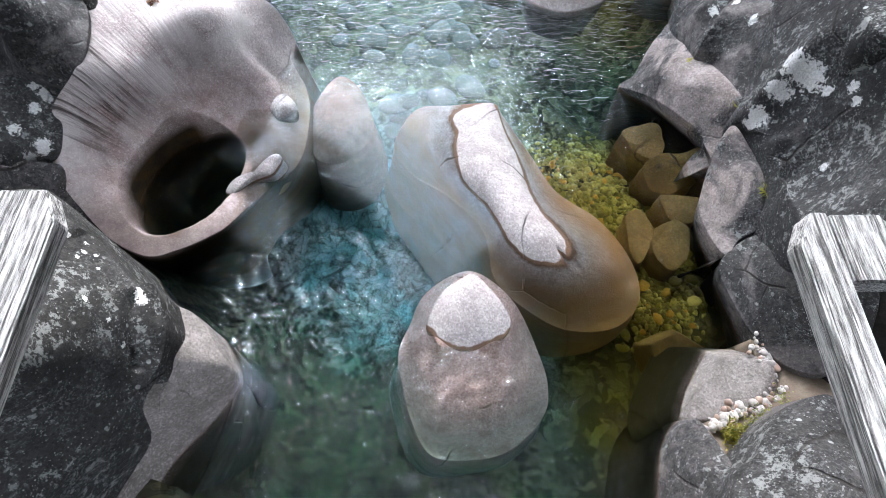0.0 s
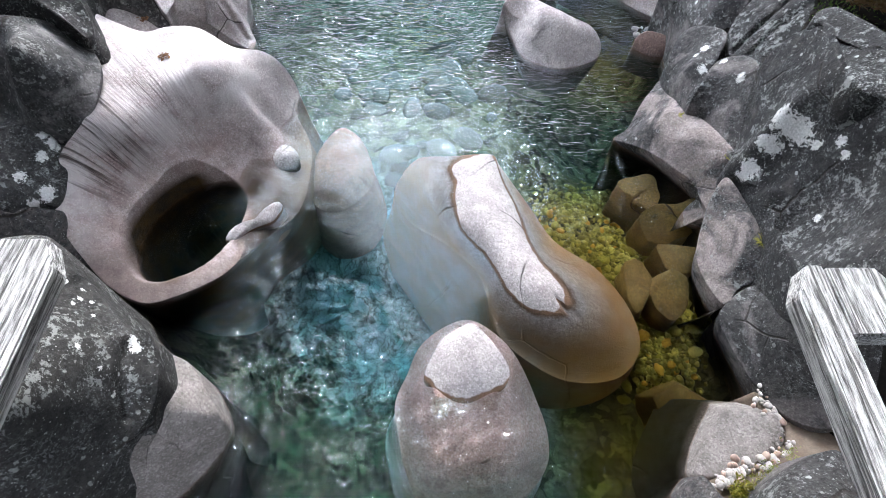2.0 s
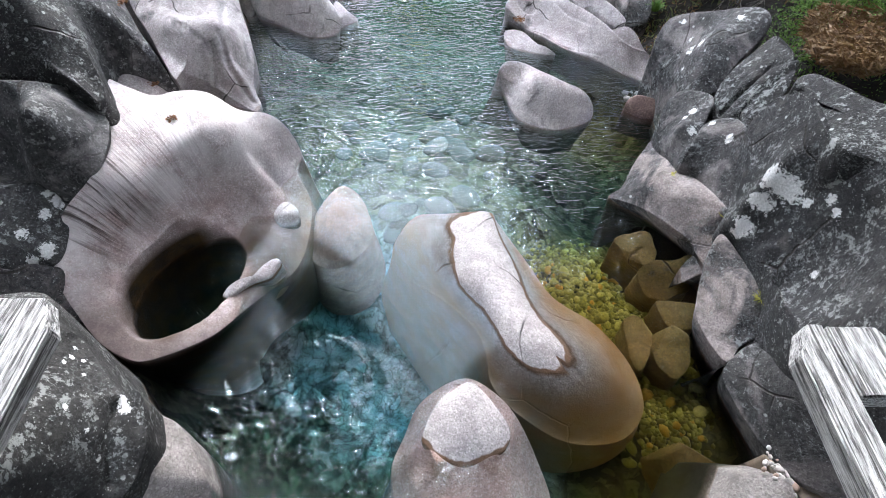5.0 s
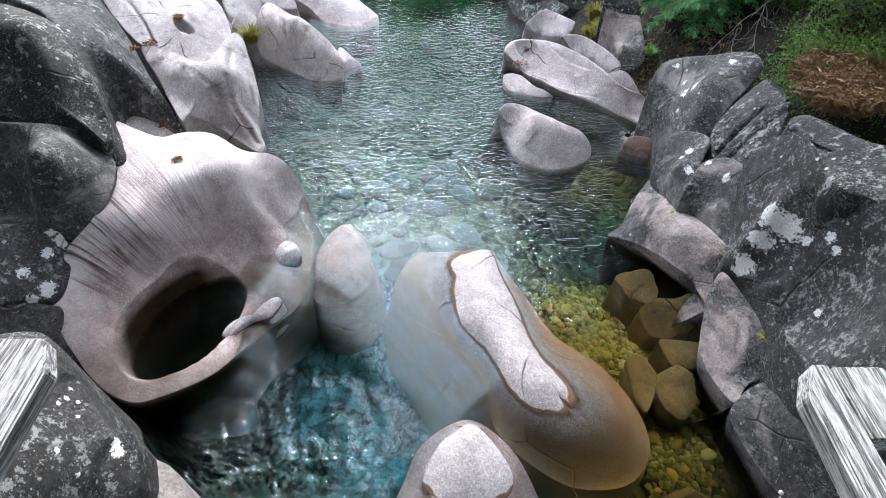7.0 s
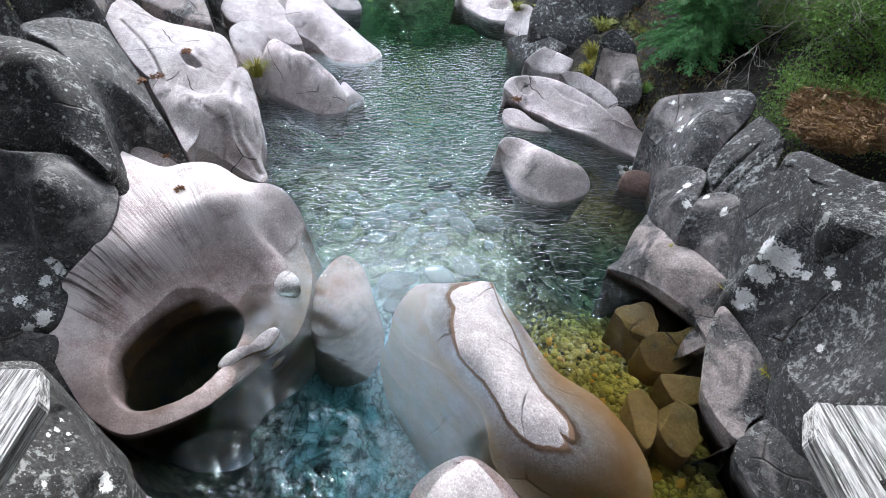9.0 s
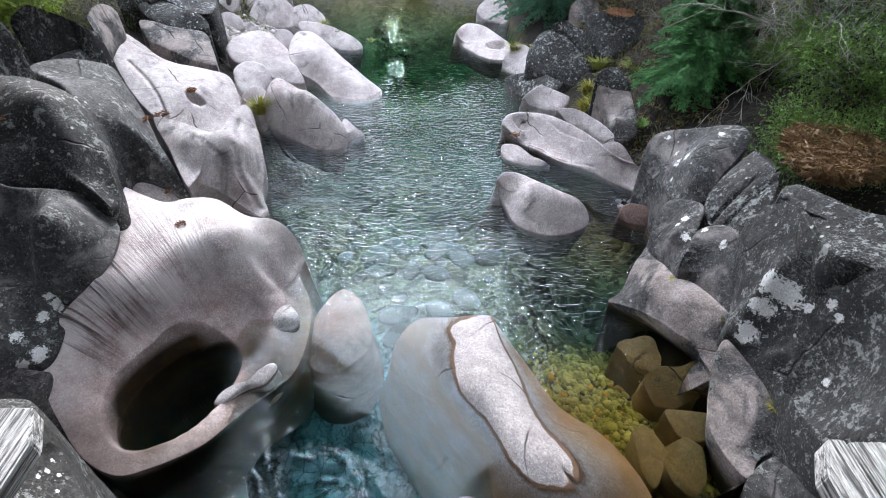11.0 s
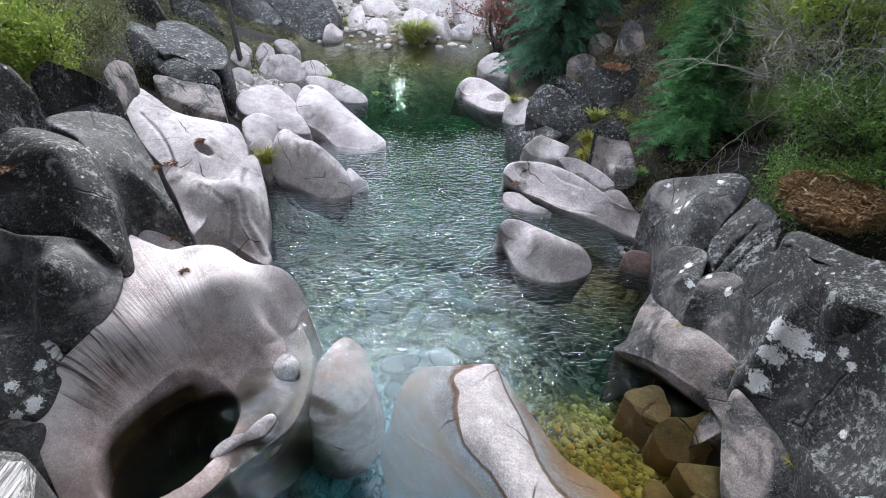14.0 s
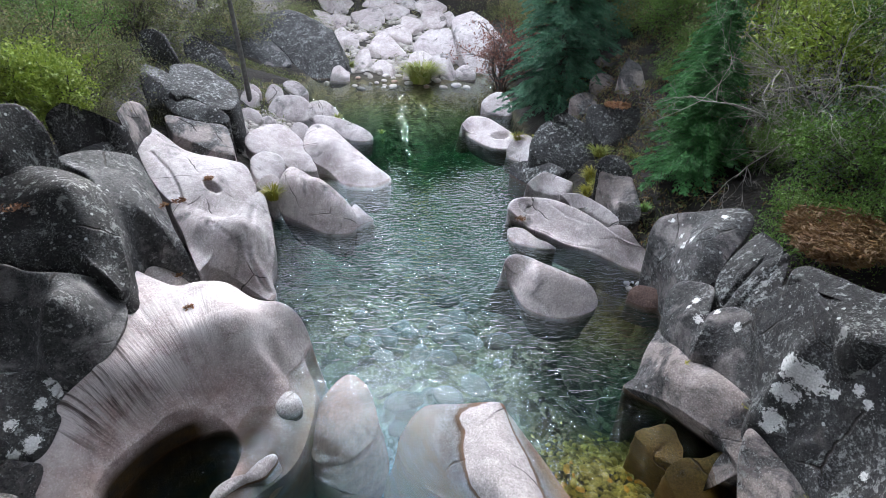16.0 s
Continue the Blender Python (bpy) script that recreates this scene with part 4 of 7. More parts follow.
rc15 = rock("flat_boulder", "broad pale boulder with a cracked flank", PALE,
    [(-7.05, 16.77, 1.3), (-6.89, 17.67, 1.35), (-6.31, 18.39, 1.25), (-5.47, 17.83, 0.95), (-4.85, 16.77, 0.6), (-4.59, 16.32, 0.3), (-5.33, 16.22, 0.4), (-6.14, 16.23, 0.8), (-6.71, 16.33, 1)], base=-0.6, crown=0.12, flare=0.15, res=0.07, rough=0.025, seed=79)
rc15b = rock("smooth_boulder", "grey rounded boulder behind pale rocks", GREYPALE,
    [(-6.36, 15.19, 1.1), (-6.19, 15.96, 1.1), (-5.57, 15.97, 0.9), (-5.44, 15.48, 0.6), (-5.73, 14.79, 0.6), (-6.06, 14.54, 0.8)], base=-0.4, crown=0.12, flare=0.1, res=0.07, rough=0.03, seed=81)
rc16 = rock("flat_boulder", "flat pale boulder with a tuft of grass on its edge", PALE,
    [(-5.73, 21.12, 0.81), (-4.9, 21.09, 0.75), (-3.68, 20.75, 0.45), (-3.18, 20.36, 0.1), (-3.88, 20.26, 0.01), (-4.84, 20.52, 0.28), (-5.58, 20.82, 0.54)], base=-0.71, crown=0.08, flare=-0.2, res=0.08, rough=0.02, seed=83)
rp0 = rock("river_boulder", "rounded pale river boulder in a heap on the bank", GREYPALE,
    [(-8.1, 22.18, 0.49), (-7.85, 22.77, 1.08), (-6.85, 22.88, 1.18), (-6.1, 22.48, 0.79), (-6.14, 22.08, 0.4), (-7.13, 21.98, 0.3)], base=-0.42, crown=0.12, flare=-0.05, res=0.09, rough=0.03, seed=90, group="heaped boulders")
rp1 = rock("river_boulder", "rounded pale river boulder in a heap on the bank", PALE,
    [(-9.36, 22.81, 1.19), (-9.02, 23.05, 1.43), (-8.53, 22.82, 1.19), (-8.68, 22.44, 0.79), (-9.19, 22.47, 0.83)], base=0.07, crown=0.12, flare=-0.05, res=0.09, rough=0.03, seed=91, group="heaped boulders")
rp2 = rock("river_boulder", "rounded pale river boulder in a heap on the bank", GREYPALE,
    [(-8.71, 20.7, 1.04), (-8.31, 20.83, 1.19), (-7.77, 20.62, 0.95), (-7.89, 20.32, 0.64), (-8.42, 20.31, 0.64)], base=-0.08, crown=0.12, flare=-0.05, res=0.09, rough=0.03, seed=92, group="heaped boulders")
rp3 = rock("river_boulder", "rounded pale river boulder in a heap on the bank", PALE,
    [(-6.59, 20.29, 0.42), (-6.32, 20.55, 0.67), (-5.84, 20.41, 0.55), (-5.8, 20.06, 0.19), (-6.26, 19.96, 0.1)], base=-0.62, crown=0.12, flare=-0.05, res=0.09, rough=0.03, seed=93, group="heaped boulders")
rp4 = rock("river_boulder", "rounded pale river boulder in a heap on the bank", GREYPALE,
    [(-8.6, 23.72, 0.96), (-8.33, 24.12, 1.38), (-7.79, 23.93, 1.17), (-7.87, 23.55, 0.8), (-8.38, 23.45, 0.72)], base=-0.0, crown=0.12, flare=-0.05, res=0.09, rough=0.03, seed=94, group="heaped boulders")
rp5 = rock("river_boulder", "rounded pale river boulder in a heap on the bank", PALE,
    [(-6.74, 24.11, 0.47), (-5.95, 24.25, 0.57), (-5.23, 23.8, 0.16), (-5.75, 23.63, 0.02), (-6.42, 23.67, 0.06)], base=-0.7, crown=0.12, flare=-0.05, res=0.09, rough=0.03, seed=95, group="heaped boulders")
rp6 = rock("river_boulder", "rounded pale river boulder in a heap on the bank", PALE,
    [(-9.46, 23.63, 1.49), (-8.94, 23.6, 1.45), (-8.6, 23.36, 1.18), (-9.02, 23.24, 1.08)], base=0.36, crown=0.12, flare=-0.05, res=0.09, rough=0.03, seed=96, group="heaped boulders")
rp7 = rock("river_boulder", "rounded pale river boulder in a heap on the bank", GREYPALE,
    [(-8.68, 26.85, 0.8), (-7.95, 26.93, 0.87), (-7.31, 26.46, 0.41), (-8.04, 26.36, 0.29)], base=-0.43, crown=0.12, flare=-0.05, res=0.09, rough=0.03, seed=97, group="heaped boulders")
rp8 = rock("river_boulder", "rounded pale river boulder in a heap on the bank", PALE,
    [(-7.81, 17.95, 1.32), (-7.51, 18.03, 1.4), (-7.28, 17.8, 1.16), (-7.58, 17.72, 1.04)], base=0.32, crown=0.12, flare=-0.05, res=0.09, rough=0.03, seed=98, group="heaped boulders")
rp9 = rock("river_boulder", "rounded pale river boulder in a heap on the bank", PALE,
    [(-7.88, 20.83, 0.72), (-7.52, 20.92, 0.79), (-7.2, 20.71, 0.57), (-7.61, 20.59, 0.46)], base=-0.26, crown=0.12, flare=-0.05, res=0.09, rough=0.03, seed=99, group="heaped boulders")

# rocks in the pool
slab = rock("pool_slab", "long pale slab rising just above the water with rusty waterline", SLAB,
    [(-0.44, 6.47, -0.25), (0.16, 6.35, -0.05), (0.89, 6.34, 0.02), (1.08, 6.16, -0.1), (1.56, 5.44, -0.3), (1.96, 4.74, -0.4), (2.61, 4.18, -0.4), (3.06, 3.49, -0.5), (3.14, 2.85, -0.6), (2.76, 2.44, -0.8), (1.94, 2.4, -0.8), (1.22, 2.75, -0.6), (0.82, 3.17, -0.45), (0.74, 3.63, -0.35), (0.57, 4.07, -0.3), (0.06, 4.71, -0.45), (-0.57, 5.43, -0.9), (-0.93, 5.98, -0.85), (-0.77, 6.15, -0.4)],
    [(0.24, 6.05, 0.1), (0.83, 6.12, 0.14), (0.94, 5.86, 0.1), (1.15, 5.24, 0.08), (1.28, 4.77, 0.06), (1.37, 4.34, 0.06), (1.56, 3.93, 0.05), (1.79, 3.51, 0.05), (1.64, 3.29, 0.05), (1.26, 3.35, 0.05), (1, 3.7, 0.05), (0.79, 4.08, 0.05), (0.56, 4.4, 0.05), (0.35, 4.61, 0.05), (0.57, 5.24, 0.2), (0.88, 4.79, 0.2), (1.03, 4.25, 0.2), (1.27, 3.83, 0.22), (1.5, 3.46, 0.18), (0.29, 5.14, 0.03), (0.16, 5.69, -0.07), (-0.14, 5.89, -0.16), (-0.34, 5.59, -0.25), (-0.04, 5.1, -0.25), (1.77, 4.55, -0.28), (2.19, 3.6, -0.1), (2.31, 2.97, -0.2), (1.68, 2.93, -0.1), (1.22, 3.11, -0.08), (2.68, 3.25, -0.28), (1.88, 2.63, -0.4)], base=-2.6, crown=0.02, flare=0.3, res=0.045, rough=0.006, seed=101, square=8.0,
    grooves=[(0.03, 0.05, [(1.76, 3.42, 0.07), (1.9, 3.23, -0.01), (2.08, 3.19, -0.07)])])
cone = rock("pool_boulder", "pale sunken boulder with a blunt cap above the pool", CONE,
    [(-0.31, 2.78, -0.3), (0.05, 3.03, -0.15), (0.44, 3.13, -0.12), (0.82, 2.91, -0.15), (1.11, 2.56, -0.2), (1.36, 2.06, -0.4), (1.5, 1.47, -0.4), (1.41, 1.02, -0.5), (0.93, 0.59, -0.7), (0.37, 0.48, -0.8), (-0.19, 0.55, -0.7), (-0.47, 1.02, -0.5), (-0.58, 1.46, -0.35), (-0.65, 1.89, -0.25), (-0.5, 2.33, -0.3)],
    [(-0.22, 2.12, -0.03), (-0.18, 2.37, -0.03), (0.01, 2.77, -0.03), (0.39, 2.94, -0.02), (0.7, 2.74, -0.02), (0.91, 2.41, -0.03), (0.86, 2.08, -0.04), (0.53, 1.89, -0.03), (0.13, 1.87, -0.03), (0.38, 2.36, 0), (-0.19, 1.72, -0.06), (0.36, 1.68, -0.07), (0.92, 1.73, -0.1), (0.36, 1.12, -0.16), (-0.15, 1.24, -0.16), (0.9, 1.2, -0.17), (0.35, 0.81, -0.3), (-0.11, 0.88, -0.26), (0.86, 0.88, -0.28)], base=-2.8, crown=0.02, flare=0.14, res=0.045, rough=0.006, seed=103, square=8.0)
cap = rock("boulder_cap", "", SLAB,
    [(-0.23, 2.12, -0.03), (-0.2, 2.34, 0.06), (-0.01, 2.69, 0.14), (0.18, 2.79, 0.2), (0.42, 2.91, 0.26), (0.65, 2.75, 0.2), (0.9, 2.45, 0.1), (0.97, 2.25, 0.03), (0.88, 2.05, -0.02), (0.61, 1.88, -0.04), (0.33, 1.81, -0.04), (-0.01, 1.9, -0.03)],
    [(0.4, 2.72, 0.3), (0.36, 2.45, 0.25), (0.36, 2.15, 0.15), (0.1, 2.2, 0.12), (0.62, 2.2, 0.13)], base=-0.5, crown=0.03, flare=0.15, res=0.035, rough=0.008, seed=104, square=12.0,
    grooves=[(0.012, 0.025, [(0.14, 2.53, 0.33), (0.26, 2.29, 0.41), (0.26, 2.17, 0.37)]), (0.012, 0.02, [(0.49, 2.49, 0.39), (0.41, 2.3, 0.41)])], under=cone)
sunk = rock("sunken_boulder", "rounded pinkish boulder lying under clear water", SUNK,
    [(-2.09, 7.61, -0.6), (-1.6, 7.17, -0.6), (-1.31, 6.36, -0.65), (-1.54, 5.91, -0.75), (-1.96, 5.63, -0.85), (-2.4, 5.78, -0.85), (-2.63, 6.38, -0.75), (-2.45, 7.14, -0.65)],
    [(-1.97, 6.73, -0.36), (-1.87, 6.11, -0.42)], base=-2.2, crown=0.05, flare=0.15, res=0.06, rough=0.02, seed=107)
white_cobble = rock("white_cobble", "smooth white cobble on the rim of the pothole rock", WHITE,
    [(-3.09, 6.27, 0), (-3.01, 6.49, 0.02), (-2.85, 6.54, 0.02), (-2.66, 6.37, 0), (-2.62, 6.19, -0.03), (-2.75, 6.08, -0.05), (-2.97, 6.06, -0.03)],
    [(-2.79, 6.15, 0.16)], base=-0.25, crown=0.06, flare=-0.1, res=0.03, rough=0.02, seed=109)

# rocks of the opposite bank
ra1 = rock("arched_rock", "grey outcrop arching over a dark undercut pool", GREY,
    [(4.18, 7.8, 0.55), (4.21, 7.14, 0.75), (4.27, 6.61, 0.9), (4.41, 5.88, 1.1), (4.49, 5.28, 1.2), (4.45, 5.15, 1, -0.3), (4.34, 4.99, 0.8, -0.5), (4.2, 4.67, 0.55, -0.6), (4.16, 5.19, 0.55, -0.8), (3.91, 5.63, 0.5, -0.9), (3.6, 6.18, 0.35, -0.9), (3.31, 6.58, 0.15, -0.5), (3.24, 6.78, 0.02, 0), (3.5, 6.93, 0.15, 0), (3.73, 7.31, 0.35, 0), (3.95, 7.57, 0.5, 0)],
    [(3.89, 6.47, 0.85), (4.05, 5.83, 1), (4.26, 5.33, 1.05), (3.6, 6.63, 0.45)], base=-1.6, crown=0.04, flare=-0.05, res=0.04, rough=0.015, seed=113,
    grooves=[(0.03, 0.02, [(3.89, 5.97, 0.77), (4.17, 5.61, 1.01), (4.39, 5.4, 1.21)])])
ra2 = rock("grey_boulder", "rounded grey rock lobe with pale lichen spots", SPOTTED,
    [(4.11, 7.7, 0.9), (4.23, 8.02, 1.2), (4.48, 8.16, 1.4), (4.86, 7.73, 1.6), (4.66, 7.23, 1.5), (4.31, 6.78, 1.3), (4.12, 6.48, 1.05), (4.13, 6.93, 0.9), (4.09, 7.32, 0.8)],
    [(4.16, 7.14, 1.5)], base=-1.2, crown=0.06, flare=-0.05, res=0.045, rough=0.02, seed=127)
ra3 = rock("grey_boulder", "tall grey rock lobe parted by mossy cracks", SPOTTED,
    [(4.1, 6.43, 1.1), (4.19, 6.6, 1.45), (4.47, 6.94, 1.6), (4.72, 6.91, 1.75), (4.83, 6.64, 1.9), (4.79, 6.21, 1.9), (4.7, 5.78, 1.6), (4.5, 5.34, 1.2), (4.4, 5.32, 1.1), (4.42, 5.68, 1.1), (4.31, 6.23, 1.1)],
    [(4.3, 6.02, 1.6)], base=-0.5, crown=0.06, flare=0, res=0.045, rough=0.015, seed=131)
ra4 = rock("lichen_cliff", "huge dark rock face with a large white lichen crust", CLIFF,
    [(4.3, 5.03, 1.2), (4.47, 5.35, 1.45), (4.57, 5.62, 1.75), (4.68, 6.09, 2), (4.79, 6.33, 2.2), (4.96, 6.15, 2.8), (5, 5.8, 3), (4.89, 4.85, 3), (4.98, 4.28, 3.2), (5.04, 3.45, 3.4), (4.48, 2.45, 2.8), (4.29, 2.64, 2), (4.37, 3.37, 1.4), (4.49, 3.83, 1.15), (4.51, 4.29, 1.05), (4.44, 4.78, 1.05)],
    [(4.48, 5.1, 2.45), (4.41, 4.36, 2.4), (4.35, 4.49, 1.85), (4.31, 3.65, 2.3), (4.44, 4.03, 1.8)], base=-0.5, crown=0.06, flare=0, res=0.05, rough=0.015, seed=137,
    grooves=[(0.1, 0.12, [(4.59, 3.76, 1.41), (4.75, 3.88, 1.77), (4.8, 3.88, 1.98), (4.88, 3.84, 2.43)]), (0.05, 0.06, [(4.97, 5.69, 3.03), (4.87, 5.04, 3.01), (4.93, 4.24, 2.95)])])
ra5 = rock("smooth_boulder", "pale-crested rock tongue below the lichen face", GREY,
    [(4.32, 4.94, 1.1), (4.48, 4.56, 1.05), (4.64, 4.11, 1), (4.77, 3.61, 0.95), (4.78, 3.4, 0.95), (4.41, 3.34, 0.8), (4.19, 3.27, 0.65), (4.03, 3.1, 0.5, -0.3), (3.92, 3.49, 0.4, -0.4), (3.88, 3.94, 0.4, -0.5), (3.99, 4.26, 0.5, -0.5), (4.08, 4.54, 0.7, -0.4), (4.18, 4.82, 0.95, -0.3)],
    [(4.26, 4.19, 1.05), (4.34, 3.66, 1), (4.06, 3.91, 0.75)], base=-1.6, crown=0.05, flare=-0.1, res=0.04, rough=0.015, seed=139,
    grooves=[(0.03, 0.02, [(4.17, 3.46, 0.75), (4.3, 3.51, 0.89), (4.63, 3.52, 0.99)])])
ra6 = rock("smooth_boulder", "long dark brown boulder flank beside the bridge beam", SHADEGREY,
    [(4.66, 3.33, 1.1), (4.4, 3.28, 0.85), (4.2, 3.24, 0.65), (3.99, 3.07, 0.5, -0.4), (3.93, 2.89, 0.42, -0.5), (3.99, 2.51, 0.4, -0.5), (4.09, 2.1, 0.42, -0.4), (4.16, 1.84, 0.5, -0.2), (4.3, 1.52, 0.6), (4.57, 1.34, 0.8), (4.79, 1.41, 1.2), (4.86, 2.15, 1.8), (4.83, 2.92, 1.7)],
    [(4.23, 2.3, 1.05), (4.11, 2.58, 0.75), (4.37, 1.86, 1.05)], base=-1.6, crown=0.06, flare=-0.1, res=0.045, rough=0.015, seed=149)
ra7 = rock("near_boulder", "near grey boulder half under the bridge beam", SHADEGREY,
    [(3.07, 0.22, 1.3), (3.23, 0.33, 1.3), (3.57, 0.7, 1.2), (3.92, 0.94, 1.1), (4.25, 1.05, 1.1), (4.42, 1.01, 1.15), (4.26, 0.42, 1.5), (4.06, -0.3, 2), (3.36, -0.56, 1.9), (2.83, -0.46, 1.6), (2.87, -0.09, 1.4)],
    [(3.59, 0.41, 1.65)], base=-0.5, crown=0.06, flare=0, res=0.05, rough=0.02, seed=151)
ra8 = rock("near_boulder", "rounded grey boulder with a pale wet edge at the waterside", GREY,
    [(2.75, 0.33, 0.2, 0.1), (2.85, 0.62, 0.2, 0.1), (3.02, 0.83, 0.3, 0.1), (3.15, 0.88, 0.45), (3.2, 0.71, 0.6), (3.25, 0.45, 0.75), (3.24, 0.23, 0.9), (3.13, -0.1, 1), (2.97, -0.51, 1), (2.62, -0.44, 0.5)],
    [(2.95, 0.3, 0.75)], base=-1.6, crown=0.08, flare=0.1, res=0.045, rough=0.015, seed=157)
ra9 = rock("triangular_stone", "triangular pale grey stone wedged between boulders", FLANK,
    [(3.97, 1.85, 0.65), (4.08, 1.73, 0.62), (4.17, 1.56, 0.6), (4.17, 1.23, 0.55), (3.84, 1.05, 0.5), (3.48, 0.93, 0.45), (3.3, 0.82, 0.4), (3.23, 0.94, 0.35), (3.35, 1.17, 0.4), (3.63, 1.51, 0.5)],
    [(3.69, 1.27, 0.62)], base=-0.8, crown=0.02, flare=0.45, res=0.04, rough=0.02, cuts=5, seed=163)
ra10 = rock("dark_boulder", "grey-brown rock block with lichen patches and rusty top", SPOTTED,
    [(4.49, 9.97, 1.3), (4.68, 10.17, 1.7), (5, 10.11, 1.9), (5.39, 9.64, 2.2), (5.78, 9.15, 2.5), (5.87, 8.79, 2.5), (5.78, 8.58, 2.3), (5.28, 8.2, 1.9), (5.08, 8.02, 1.5), (4.66, 8.26, 1.3), (4.67, 9.23, 1.1), (4.56, 9.69, 1.1)],
    [(4.9, 8.83, 1.9)], base=-0.3, crown=0.06, flare=0, res=0.055, rough=0.02, seed=167,
    grooves=[(0.05, 0.06, [(4.91, 10.08, 1.83), (4.88, 9.46, 1.58), (4.74, 9.11, 1.33)]), (0.05, 0.05, [(5.12, 9.83, 1.96), (4.88, 9.19, 1.64), (4.75, 8.5, 1.52)])])
ra11 = rock("dark_boulder", "long dark diagonal rock rib split by deep cracks", DARK,
    [(4.94, 7.78, 1.6), (5.23, 8.1, 1.9), (5.73, 8.43, 2.2), (5.97, 8.41, 2.4), (6.04, 7.94, 2.6), (5.69, 7.27, 2.6), (5.36, 6.91, 2.5), (4.93, 6.53, 2.1), (4.87, 6.77, 1.8), (4.84, 7.23, 1.5)], base=0, crown=0.1, flare=0, res=0.05, rough=0.025, cuts=2, seed=173,
    grooves=[(0.05, 0.12, [(4.87, 7.3, 1.56), (5.16, 7.41, 2.02), (5.48, 7.56, 2.36), (5.63, 7.33, 2.62)]), (0.05, 0.08, [(4.92, 6.96, 1.67), (5.24, 7.12, 2.14), (5.57, 7.12, 2.6)])])
ra12 = rock("dark_boulder", "dark rock shoulder under dry bracken", DARK,
    [(4.93, 6.15, 2.9), (5.18, 6.3, 3), (5.31, 5.86, 3.1), (5.5, 5.34, 3.2), (5.79, 4.63, 3.4), (5.04, 3.45, 3.4), (5.03, 4.19, 3.2), (4.8, 4.74, 3.05), (5.08, 5.74, 2.9)], base=1, crown=0.08, flare=0, res=0.06, rough=0.03, cuts=2, seed=179)
rd1 = rock("smooth_boulder", "smooth pale boulder sitting in shallow water", PALE,
    [(1.3, 10.15, 0.55), (1.47, 10.32, 0.65), (1.8, 10.25, 0.65), (2.25, 10.04, 0.55), (2.71, 9.65, 0.5), (3.12, 9.46, 0.45), (3.34, 9.24, 0.2), (3.21, 9.02, 0.02), (2.65, 8.76, 0), (2.17, 8.79, 0), (1.71, 9.13, 0), (1.47, 9.87, 0.1), (1.35, 10.17, 0.3)],
    [(2.0, 9.45, 0.72), (2.6, 9.2, 0.58)], base=-0.9, crown=0.12, flare=-0.3, res=0.045, rough=0.015, seed=181,
    grooves=[(0.025, 0.03, [(1.51, 9.85, 0.13), (1.81, 9.13, 0.2), (2.13, 8.92, 0.22), (2.16, 8.85, 0.07)])])
rd2 = rock("hollow_boulder", "long flat pale boulder with a water-filled hollow", PALE,
    [(1.68, 13.26, 0.45), (2, 13.67, 0.55), (2.8, 13.54, 0.65), (3.38, 12.79, 0.75), (3.94, 11.89, 0.75), (4.39, 11.09, 0.65), (4.88, 10.99, 0.5), (5.06, 10.72, 0.3), (4.93, 10.39, 0.1), (4.63, 10.59, 0.05), (3.91, 11.32, 0.05), (3.13, 11.89, 0.05), (2.32, 12.69, 0.08), (1.86, 13.24, 0.15)],
    [(2.53, 12.36, 0.7), (3.51, 11.33, 0.75), (4.32, 10.52, 0.5)], base=-0.8, crown=0.05, flare=-0.25, res=0.05, rough=0.015, seed=191, pits=[(2.3, 13.45, 0.3, 0.16, -15, 0.16)],
    grooves=[(0.035, 0.05, [(2.17, 12.86, 0.11), (2.65, 12.41, 0.15), (3.16, 11.93, 0.08), (3.96, 11.37, 0.21)]), (0.03, 0.04, [(2.81, 13.42, 0.63), (3.29, 12.66, 0.51), (3.76, 12.02, 0.62)])])
rd3 = rock("flat_boulder", "low flat shelf of pale rock at the waterline", PALE,
    [(1.66, 12.55, 0.15), (2.04, 12.46, 0.2), (2.5, 11.84, 0.15), (2.86, 11.65, 0.05), (2.35, 11.73, 0), (1.84, 11.96, 0), (1.65, 12.33, 0)], base=-0.6, crown=0.03, flare=-0.2, res=0.06, rough=0.02, seed=193)
rd4 = rock("smooth_boulder", "grey pointed boulder by the water", GREYPALE,
    [(2.44, 14.9, 0.5), (2.88, 15.21, 0.7), (3.41, 15.23, 0.85), (3.81, 14.9, 0.7), (3.83, 14.61, 0.5), (3.49, 14.39, 0.35), (2.96, 14.83, 0.2), (2.63, 15, 0.2)], base=-0.6, crown=0.08, flare=0.15, res=0.06, rough=0.03, cuts=3, seed=197)
rd5 = rock("dark_boulder", "big dark boulder with round white lichen spots", DARK,
    [(2.73, 16.51, 0.94), (2.89, 16.97, 1.38), (3.31, 17.37, 1.69), (3.99, 17.38, 1.69), (4.54, 16.99, 1.38), (4.92, 16.56, 0.97), (4.85, 16.21, 0.66), (4.26, 16, 0.44), (3.41, 16.17, 0.63)], base=-0.28, crown=0.12, flare=0.05, res=0.07, rough=0.025, cuts=0, seed=199)
rd6 = rock("grey_boulder", "grey boulder at the water edge below a dark boulder", GREYPALE,
    [(2.22, 18.72, 0.3), (2.61, 19.16, 0.6), (3.11, 18.87, 0.7), (3.26, 18, 0.5), (3.09, 17.59, 0.15), (2.54, 18.14, 0), (2.26, 18.55, 0)], base=-0.6, crown=0.08, flare=0.1, res=0.07, rough=0.03, seed=211)
